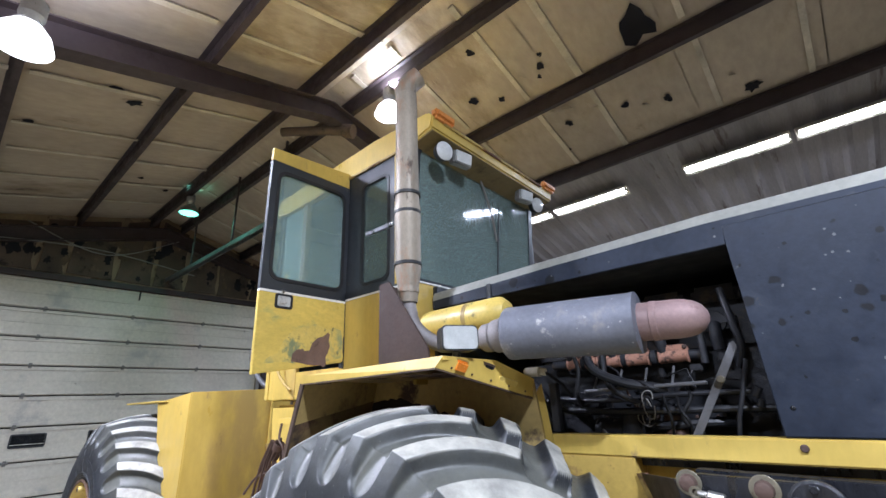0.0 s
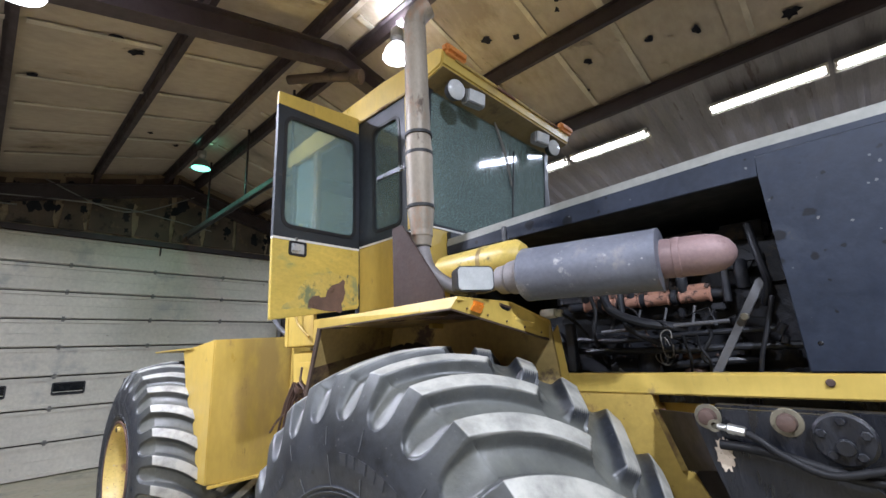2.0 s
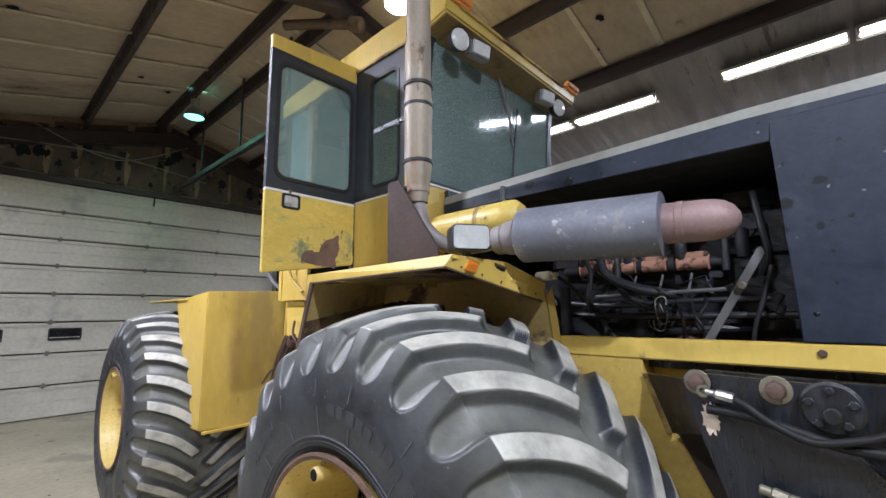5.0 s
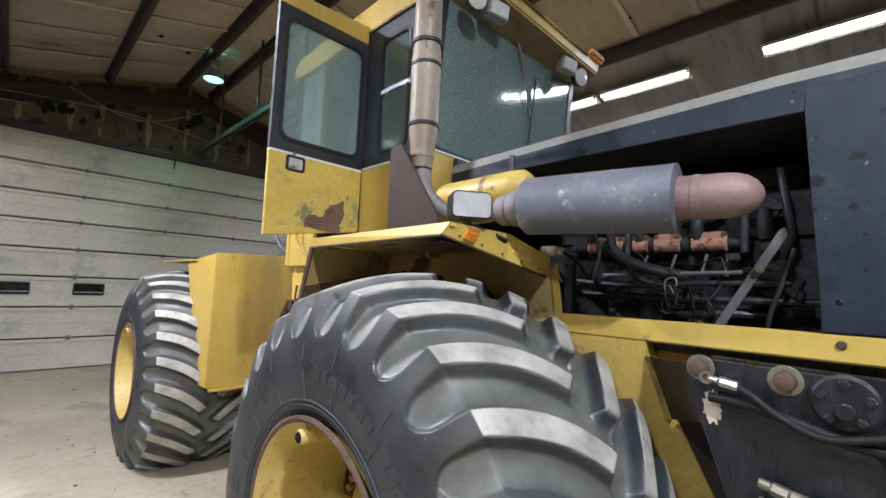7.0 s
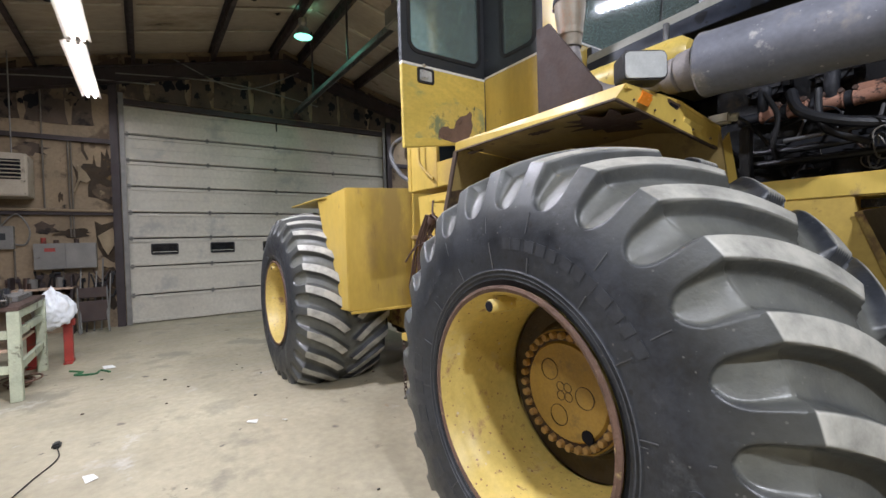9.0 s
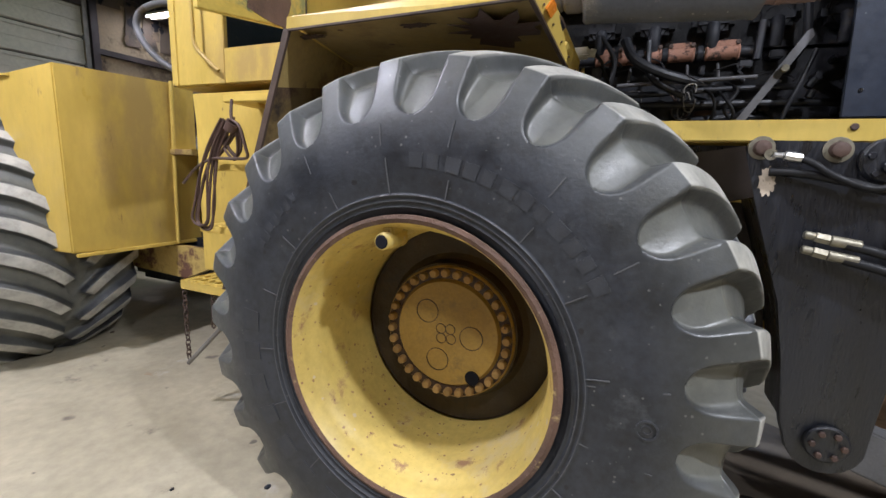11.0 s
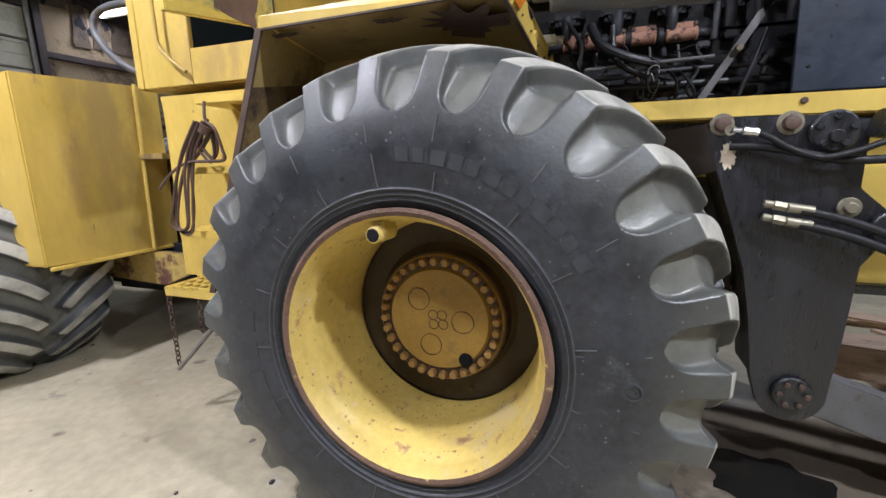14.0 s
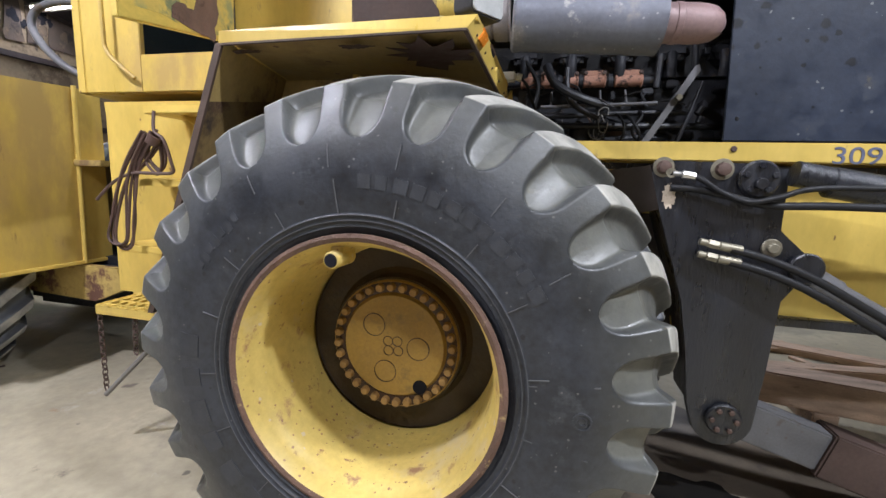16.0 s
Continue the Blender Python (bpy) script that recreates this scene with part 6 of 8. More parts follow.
def build_door(tr, xh, yl):
    """The cab door, swung open square to the cab side."""
    y0, y1 = 1.262, 1.878
    x0, x1 = xh - 0.02, xh + 0.012
    d = part("cab_door", plate([(y0 + 0.004, 1.905), (y1 - 0.01, 1.99), (y1, 2.01), (y1, 2.4), (y0, 2.388)], "x", x0, x1, 0.004), M_DOORPAINT, tr, "open yellow cab door, scraped and torn")
    part("door_frame", window_wall(y0, y1, 2.40, 3.275, 1.315, 1.838, 2.475, 3.205, "x", x0, x1, 0.06), M_CABBLACK, d, "black door window frame")
    part("door_stripe", box(x0 - 0.001, x1 + 0.002, y0, y1, 2.387, 2.402, 0.001), M_WHITE, d, "thin white stripe")
    part("door_top", plate([(y0, 3.276), (y1, 3.276), (y1, 3.40), (y0, 3.365)], "x", x0, x1, 0.003), M_YELLOW, d, "yellow top band")
    part("door_glass", plate(rounded(1.305, 1.848, 2.465, 3.215, 0.06), "x", (x0 + x1) / 2 - 0.003, (x0 + x1) / 2 + 0.003, 0), M_GLASS, d, "dusty door glass")
    part("door_gasket", ring_plate(rounded(1.303, 1.85, 2.463, 3.217, 0.07), rounded(1.325, 1.828, 2.485, 3.195, 0.055), "x", x1 - 0.002, x1 + 0.006), M_GASKET, d)
    h = part("handle_bezel", ring_plate(rounded(1.362, 1.478, 2.295, 2.385, 0.015), rounded(1.376, 1.464, 2.308, 2.372, 0.01), "x", x1 - 0.001, x1 + 0.008), M_GASKET, d)
    part("handle", join(box(x1, x1 + 0.004, 1.374, 1.466, 2.306, 2.374, 0.001), box(x1 + 0.002, x1 + 0.018, 1.378, 1.425, 2.318, 2.37, 0.006)), M_HANDLE, d, "chrome recessed door handle")
    part("lock", rod((x1, 1.41, 2.4), (x1 + 0.008, 1.41, 2.4), 0.011, seg=14), M_CHROME, d)
    torn = [(1.5, 1.985), (1.505, 2.03), (1.53, 2.055), (1.575, 2.062), (1.585, 2.05), (1.62, 2.055), (1.635, 2.1), (1.67, 2.135), (1.715, 2.15), (1.75, 2.178), (1.765, 2.165), (1.758, 2.13), (1.768, 2.09), (1.752, 2.04), (1.738, 2.02), (1.745, 1.975), (1.73, 1.955), (1.7, 1.968), (1.66, 1.965), (1.6, 1.97)]
    scrape = [(1.32, 1.965), (1.45, 1.98), (1.53, 1.972), (1.57, 2.0), (1.6, 1.96), (1.7, 1.975), (1.77, 1.998), (1.862, 2.02), (1.868, 2.12), (1.85, 2.2), (1.79, 2.215), (1.74, 2.2), (1.66, 2.225), (1.57, 2.2), (1.49, 2.16), (1.44, 2.1), (1.41, 2.03), (1.35, 2.0)]
    part("scrape_mark", plate(scrape, "x", x1 - 0.001, x1 + 0.001, 0), M_SCRAPE, d, "green-grey scrape in the yellow paint")
    part("torn_patch", plate(torn, "x", x1 - 0.001, x1 + 0.003, 0), M_TORN, d, "bare rusty torn patch")
    for z in (2.05, 3.15):
        part("hinge", rod((xh, yl - 0.01, z), (xh, yl - 0.01, z + 0.11), 0.013), M_CABBLACK, d)


def build_rear(tr):
    """The rear fender tank and the frame behind the hinge."""
    bm = bmesh.new()
    y0, y1 = 1.525, 2.42
    q = [(-4.03, y0, 1.868), (-4.03, y1, 1.895), (-4.03, y1, 0.70), (-4.03, y0, 0.74), (-4.62, y0 - 0.06, 1.80), (-4.62, y1, 1.895), (-4.35, y1, 0.70), (-4.29, y0 - 0.02, 0.74)]
    v = [bm.verts.new(p) for p in q]
    for f in ((0, 1, 2, 3), (7, 6, 5, 4), (0, 3, 7, 4), (1, 5, 6, 2), (0, 4, 5, 1), (3, 2, 6, 7)):
        bm.faces.new([v[i] for i in f])
    bmesh.ops.bevel(bm, geom=bm.edges[:], offset=0.008, segments=2, affect="EDGES")
    tank = part("rear_tank", bm, M_TANK, tr, "yellow tapered rear fender tank")
    part("seam_bar", sweep([(-4.02, 2.235, 1.9), (-4.02, 2.21, 0.72)], 0.014, 10, curved=False), M_YELLOW, tank)
    part("tank_flange", box(-4.035, -4.012, y0 + 0.02, y1, 0.712, 0.735), M_YELLOW, tank)
    lip = plate([(-4.4, 1.47), (-4.62, 1.44), (-5.6, 1.48), (-5.6, 2.3), (-4.4, 2.3)], "z", 1.80, 1.815)
    part("fender_plate", lip, M_YELLOW, tank, "flat yellow fender plate over the rear tyre")
    part("rear_frame", join(plate([(-6.4, 1.4), (-4.1, 1.4), (-4.1, 0.7), (-3.74, 0.7), (-3.7, 0.55), (-3.95, 0.45), (-6.4, 0.55)], "y", 2.2, 2.25), plate([(-6.4, 1.4), (-4.1, 1.4), (-4.1, 0.7), (-3.74, 0.7), (-3.7, 0.55), (-3.95, 0.45), (-6.4, 0.55)], "y", mirror_y(2.25), mirror_y(2.2))), M_YELLOW_WORN, tr, "dirty yellow rear frame plates")
    part("rear_deck", box(-6.4, -3.8, 2.2, mirror_y(2.2), 1.38, 1.42), M_YELLOW_WORN, tr)
    part("hinge_casting", join(box(-3.75, -3.45, 2.3, mirror_y(2.3), 0.5, 0.75, 0.03), box(-3.75, -3.45, 2.3, mirror_y(2.3), 1.1, 1.35, 0.03), rod((-3.55, MID, 0.45), (-3.55, MID, 1.4), 0.13)), M_YELLOW_WORN, tr, "articulation joint between the frames")
    part("mid_frame", join(box(-3.48, -2.62, 2.0, 2.06, 0.62, 1.74), box(-3.48, -2.62, mirror_y(2.06), mirror_y(2.0), 0.62, 1.74), box(-3.48, -1.35, 2.12, mirror_y(2.12), 1.70, 1.765)), M_YELLOW, tr, "yellow frame below the cab")
    # assumed belly mass, added to block light passing under from the far side
    part("transmission", join(box(-4.75, -3.7, 2.3, mirror_y(2.3), 0.34, 0.74, 0.06), box(-3.45, -2.2, 2.28, mirror_y(2.28), 0.38, 0.8, 0.06), rod((-3.75, MID, 0.56), (-3.4, MID, 0.56), 0.07)), M_ENGINE, tr, "greasy dark mass added to block light below the frame")
    part("far_tank", box(-4.62, -4.03, mirror_y(2.42), mirror_y(1.525), 0.72, 1.87, 0.01), M_YELLOW, tr)
    part("wiring_arm", sweep([(-3.49, 1.93, 1.86), (-3.62, 1.9, 1.93), (-3.76, 1.9, 2.04), (-3.83, 1.9, 2.15), (-3.79, 1.91, 2.24), (-3.66, 1.94, 2.28), (-3.52, 1.97, 2.27)], 0.02, 12), M_STRUT, tr, "grey bent conduit arm")
    part("conduit_cap", rod((-3.5, 1.95, 1.84), (-3.54, 1.93, 1.88), 0.028), M_YELLOW, tr)


def build_steps(tr):
    part("ladder_plate", plate([(-3.3, 1.72), (-2.4, 1.72), (-2.5, 0.62), (-3.2, 0.62)], "y", 1.85, 1.865), M_YELLOW, tr, "yellow ladder back plate")
    for z in (1.64, 1.305, 0.975):
        s = part("step", box(-2.79 - 0.33 * (1.64 - z), -2.45, 1.62, 1.85, z - 0.018, z + 0.018, 0.004), M_YELLOW, tr, "yellow welded step")
        part("gusset", plate([(1.66, z - 0.018), (1.85, z - 0.018), (1.85, z - 0.12)], "x", -2.62, -2.61, 0.001), M_YELLOW, s)
    # grated bottom step on chains
    x0, x1, y0, y1, z = -3.07, -2.6, 1.53, 1.83, 0.7
    g = part("bottom_step", join(box(x0, x1, y0, y0 + 0.012, z - 0.05, z), box(x0, x1, y1 - 0.012, y1, z - 0.05, z), box(x0, x0 + 0.012, y0, y1, z - 0.05, z), box(x1 - 0.012, x1, y0, y1, z - 0.05, z)), M_YELLOW, tr, "grated yellow bottom step")
    for i in range(9):
        x = x0 + 0.055 * (i + 0.5)
        part("slat", box(x, x + 0.02, y0, y1, z - 0.012, z, 0.002), M_YELLOW, g)
    for i in range(4):
        y = y0 + 0.065 * (i + 0.4)
        part("slat", box(x0, x1, y, y + 0.016, z - 0.014, z - 0.001, 0.002), M_YELLOW, g)
    link = None
    ch = part("chain_bar", rod((-3.06, 1.54, 0.22), (-2.82, 1.6, 0.48), 0.012, seg=12), M_GALV, tr, "grey bar hung on chains")
    for (xa, za), (xb, zb) in (((-3.06, 0.65), (-3.055, 0.23)), ((-2.84, 0.65), (-2.85, 0.45))):
        n = int(abs(za - zb) / 0.028)
        for i in range(n):
            t = i / n
            p = Matrix.Translation((xa + (xb - xa) * t, 1.545, za + (zb - za) * t)) @ pose(0, 0, 0, 90, 0, 90 * (i % 2))
            if link is None:
                link = lathe([(0.012, 0), (0.0165, -0.0045), (0.021, 0), (0.0165, 0.0045)], Matrix.Diagonal((0.75, 1.1, 1, 1)), 12, True)
                ob = part("chain_link", link, M_RUSTY, ch)
                link = ob.data
            else:
                ob = new("chain_link", link)
                ob.parent = ch
            ob.matrix_basis = p
    # coiled cable hung from the upper step
    rng = random.Random(3)
    upper = [(-2.695, 1.54), (-2.75, 1.49), (-2.81, 1.41), (-2.815, 1.365), (-2.79, 1.375), (-2.72, 1.45), (-2.68, 1.5), (-2.67, 1.4), (-2.7, 1.355), (-2.76, 1.42), (-2.72, 1.52)]
    lower = [(-2.72, 1.53), (-2.83, 1.39), (-2.9, 1.25), (-2.945, 1.12), (-2.965, 1.03), (-2.92, 0.995), (-2.87, 1.02), (-2.845, 1.13), (-2.83, 1.27), (-2.79, 1.4), (-2.7, 1.53)]
    for k in range(7):
        run = upper if k < 3 else lower
        dx, dz = rng.uniform(-0.014, 0.014), rng.uniform(-0.016, 0.012)
        pts = [Vector((x + dx + rng.uniform(-0.006, 0.006), 1.605 - 0.007 * k + rng.uniform(-0.004, 0.004), z + dz + rng.uniform(-0.006, 0.006))) for x, z in run]
        part("cable_coil", sweep(pts, 0.0065, 8, 4), M_CABLE, tr, "brown coiled cable" if k == 0 else "")
    part("cable_tie", lathe([(0.03, -0.022), (0.04, -0.022), (0.042, 0.022), (0.03, 0.022)], Matrix.Translation((-2.69, 1.58, 1.5)) @ pose(0, 0, 0, 0, 35, 0) @ Matrix.Diagonal((0.8, 0.8, 1, 1)), 16, True), M_CABLE, tr, "wraps round the coiled cable")
    part("cable_tail", sweep([(-2.705, 1.6, 1.63), (-2.695, 1.585, 1.54), (-2.64, 1.58, 1.5), (-2.605, 1.58, 1.4), (-2.6, 1.58, 1.355), (-2.68, 1.575, 1.348), (-2.82, 1.57, 1.345), (-2.93, 1.565, 1.3), (-3.03, 1.56, 1.215)], 0.0075, 8), M_CABLE, tr)


def build_lift(tr):
    """The black lift bracket beside the front frame, with its hoses, cylinder and lower arm."""
    ya, yb = 1.85, 1.885
    low = [(-0.162 + 0.12 * math.cos(radians(a)), 0.41 + 0.12 * math.sin(radians(a))) for a in range(-15, -175, -20)]
    poly = [(-0.52, 1.468), (-0.15, 1.46), (-0.12, 1.43), (-0.138, 1.3), (-0.04, 1.2), (0.06, 1.11), (0.065, 1.05), (-0.018, 0.93), (-0.028, 0.64), *low, (-0.302, 0.46), (-0.328, 0.687), (-0.363, 0.9), (-0.416, 1.051), (-0.485, 1.261), (-0.53, 1.42)]
    b = part("lift_bracket", plate(poly, "y", ya, yb, 0.004), M_BLACK, tr, "oily black lift arm bracket plate")
    part("bracket_back", plate([(-0.5, 1.46), (0.02, 1.45), (0.02, 1.0), (-0.05, 0.7), (-0.25, 0.62), (-0.46, 1.2)], "y", 2.0, 2.06, 0.003), M_BLACK, b)
    part("bracket_side", sheet([(-0.527, 1.862, 1.446), (-0.477, 1.862, 1.272), (-0.642, 2.078, 1.206), (-0.717, 2.078, 1.423)], [(0, 1, 2, 3)], (-0.01, -0.008, 0)), M_GUSSET, b, "rusty brown side gusset")
    part("gusset_flange", sheet([(-0.684, 2.05, 1.43), (-0.618, 2.05, 1.214), (-0.652, 2.074, 1.203), (-0.727, 2.074, 1.422)], [(0, 1, 2, 3)], (-0.01, -0.008, 0)), M_YELLOW_WORN, b, "worn yellow flange of the gusset")
    # dark brown sheet filling the space between frame cheek and bracket
    part("back_gusset", plate([(-0.66, 1.24), (-0.42, 1.24), (-0.3, 0.55), (-0.47, 0.55), (-0.52, 0.962)], "y", 2.094, 2.104, 0.002), M_GUSSET, b, "dark brown sheet behind the bracket")
    # added black sheet stands for the shade between tyre and bracket
    part("bracket_wall", sheet([(-0.486, 1.866, 1.262), (-0.486, 2.06, 1.262), (-0.417, 2.06, 1.05), (-0.417, 1.866, 1.05), (-0.364, 2.06, 0.9), (-0.364, 1.866, 0.9), (-0.326, 2.06, 0.69), (-0.326, 1.866, 0.69), (-0.3, 2.06, 0.47), (-0.3, 1.866, 0.47)], [(0, 1, 2, 3), (3, 2, 4, 5), (5, 4, 6, 7), (7, 6, 8, 9)], (0.012, 0, 0)), M_BLACK, b, "oily black sheet added to darken the gap at the bracket")
    part("spacer", join(rod((-0.162, yb, 0.41), (-0.162, 2.02, 0.41), 0.09), box(-0.45, -0.15, yb, 2.05, 1.3, 1.44)), M_BLACK, b)
    for x, z, w in ((-0.488, 1.44, 0.027), (-0.278, 1.436, 0.027)):
        p = part("bolt", lathe([(w, 0.0), (w, 0.006), (0.026, 0.007), (0.026, 0.012), (0.024, 0.03), (0.018, 0.034), (0, 0.034)], Matrix.Translation((x, ya, z)) @ pose(0, 0, 0, 90), 24), M_RUSTY, b, "rusty bolt with a washer")
    part("washer", rod((-0.488, ya - 0.001, 1.44), (-0.488, ya - 0.004, 1.44), 0.04, seg=28), M_ZINC, b)
    part("washer", rod((-0.278, ya - 0.001, 1.436), (-0.278, ya - 0.004, 1.436), 0.042, seg=28), M_ZINC, b)
    disc = part("pivot_cap", rod((-0.155, ya, 1.402), (-0.155, ya - 0.03, 1.402), 0.072, seg=36, bev=0.008), M_BLACK, b, "black pivot cap with bolts")
    for i in range(5):
        a = radians(90 + 72 * i)
        part("cap_bolt", rod((-0.155 + 0.05 * math.cos(a), ya - 0.03, 1.402 + 0.05 * math.sin(a)), (-0.155 + 0.05 * math.cos(a), ya - 0.042, 1.402 + 0.05 * math.sin(a)), 0.013, seg=6), M_BLACK, b)
    part("cap_nut", rod((-0.155, ya - 0.03, 1.385), (-0.155, ya - 0.055, 1.385), 0.022, seg=12), M_BLACK, b)
    low_cap = part("lower_pivot", rod((-0.162, ya, 0.415), (-0.162, ya - 0.025, 0.415), 0.068, seg=36, bev=0.006), M_BLACK, b, "greasy lower pivot cap")
    for i in range(6):
        a = radians(60 * i)
        part("cap_bolt", rod((-0.162 + 0.046 * math.cos(a), ya - 0.025, 0.415 + 0.046 * math.sin(a)), (-0.162 + 0.046 * math.cos(a), ya - 0.038, 0.415 + 0.046 * math.sin(a)), 0.012, seg=6), M_RUSTY, b)
    part("pin", join(rod((-0.075, ya, 1.14), (-0.075, ya - 0.012, 1.14), 0.036, seg=28), rod((-0.075, ya - 0.01, 1.14), (-0.075, ya - 0.03, 1.14), 0.02, seg=12)), M_ZINC, b, "bright washer and nut")
    part("pin_cap", rod((0.045, ya, 1.07), (0.045, ya - 0.03, 1.07), 0.06, seg=30, bev=0.006), M_BLACK, b)
    rng = random.Random(31)
    chip = [(-0.457 + 0.026 * k * math.cos(t), 1.328 + 0.05 * k * math.sin(t)) for t in np.linspace(0, 2 * math.pi, 40, endpoint=False) for k in (rng.uniform(0.78, 1.15),)]
    part("paint_chip", plate(chip, "y", ya - 0.0015, ya + 0.001, 0), M_CHIP, b, "bare cream chip in the paint")
    # hydraulic lines
    hz = ya - 0.04
    part("hose", sweep([(-0.39, hz, 1.407), (-0.35, hz - 0.01, 1.388), (-0.29, hz - 0.02, 1.348), (-0.2, hz - 0.03, 1.315), (-0.1, hz - 0.02, 1.335), (0.05, hz - 0.01, 1.375), (0.5, hz, 1.375)], 0.011, 12), M_HOSE, b, "black hydraulic hose")
    part("hose_fitting", join(rod((-0.458, hz + 0.01, 1.416), (-0.43, hz, 1.413), 0.01), rod((-0.43, hz, 1.413), (-0.38, hz, 1.405), 0.016, seg=8)), M_CHROME, b, "zinc hose fitting")
    part("banjo", lathe([(0.01, -0.006), (0.019, -0.006), (0.019, 0.006), (0.01, 0.006)], Matrix.Translation((-0.466, hz + 0.01, 1.417)) @ pose(0, 0, 0, 90), 20, True), M_ZINC, b)
    part("hose", sweep([(-0.46, hz + 0.02, 1.36), (-0.36, hz + 0.01, 1.355), (-0.26, hz + 0.005, 1.335), (-0.12, hz, 1.305), (0.1, hz, 1.31), (0.5, hz + 0.02, 1.31)], 0.015, 12), M_HOSE, b, "black hydraulic hose")
    part("hose_fitting", rod((0.27, hz, 1.385), (0.38, hz, 1.38), 0.02, seg=12), M_ZINC, b)
    for z in (1.15, 1.1):
        part("hose_fitting", join(rod((-0.340, hz, z + 0.005), (-0.310, hz, z), 0.014), rod((-0.310, hz, z), (-0.270, hz - 0.005, z - 0.008), 0.018, seg=6), rod((-0.270, hz - 0.005, z - 0.008), (-0.190, hz - 0.01, z - 0.02), 0.018, seg=12)), M_ZINC, b, "brass-coloured hose fitting")
        part("hose", sweep([(-0.23, hz - 0.01, z - 0.018), (-0.1, hz - 0.02, z - 0.05), (0.05, hz - 0.03, z - 0.11), (0.25, hz - 0.03, z - 0.22), (0.6, hz - 0.02, z - 0.42)], 0.0155, 12), M_HOSE, b, "black hydraulic hose")
    # upper cylinder and lower push arm
    part("cylinder", join(rod((0.0, 1.93, 1.43), (0.16, 1.93, 1.4), 0.05), rod((0.12, 1.93, 1.4), (1.6, 1.93, 1.15), 0.06)), M_BLACK, b, "black hydraulic cylinder")
    part("lift_cylinder", join(rod((0.03, 1.93, 1.06), (1.4, 1.93, 0.3), 0.048), rod((0.1, 1.93, 1.02), (0.2, 1.93, 0.965), 0.056)), M_STRUT, b, "worn grey lift cylinder")
    arm = box(0, 1.7, -0.055, 0.055, -0.085, 0.085, 0.008, Matrix.Translation((-0.16, 1.95, 0.42)) @ pose(0, 0, 0, 0, 17, 0))
    part("push_arm", arm, M_STRUT, b, "black push arm with bare wear")
    part("arm_sleeve", box(0.42, 1.7, -0.075, 0.075, -0.1, 0.1, 0.008, Matrix.Translation((-0.16, 1.95, 0.42)) @ pose(0, 0, 0, 0, 17, 0)), M_BROWN, b, "rusty arm sleeve")


# ---------------------------------------------------------------- ceiling tears, gable lining, door opener
def ragged(c, r, n, rng, sx=1.0, sy=1.0):
    out = []
    for i in range(n):
        a = 2 * math.pi * i / n
        k = r * (0.55 + 0.75 * rng.random())
        out.append((c[0] + sx * k * math.cos(a), c[1] + sy * k * math.sin(a)))
    return out


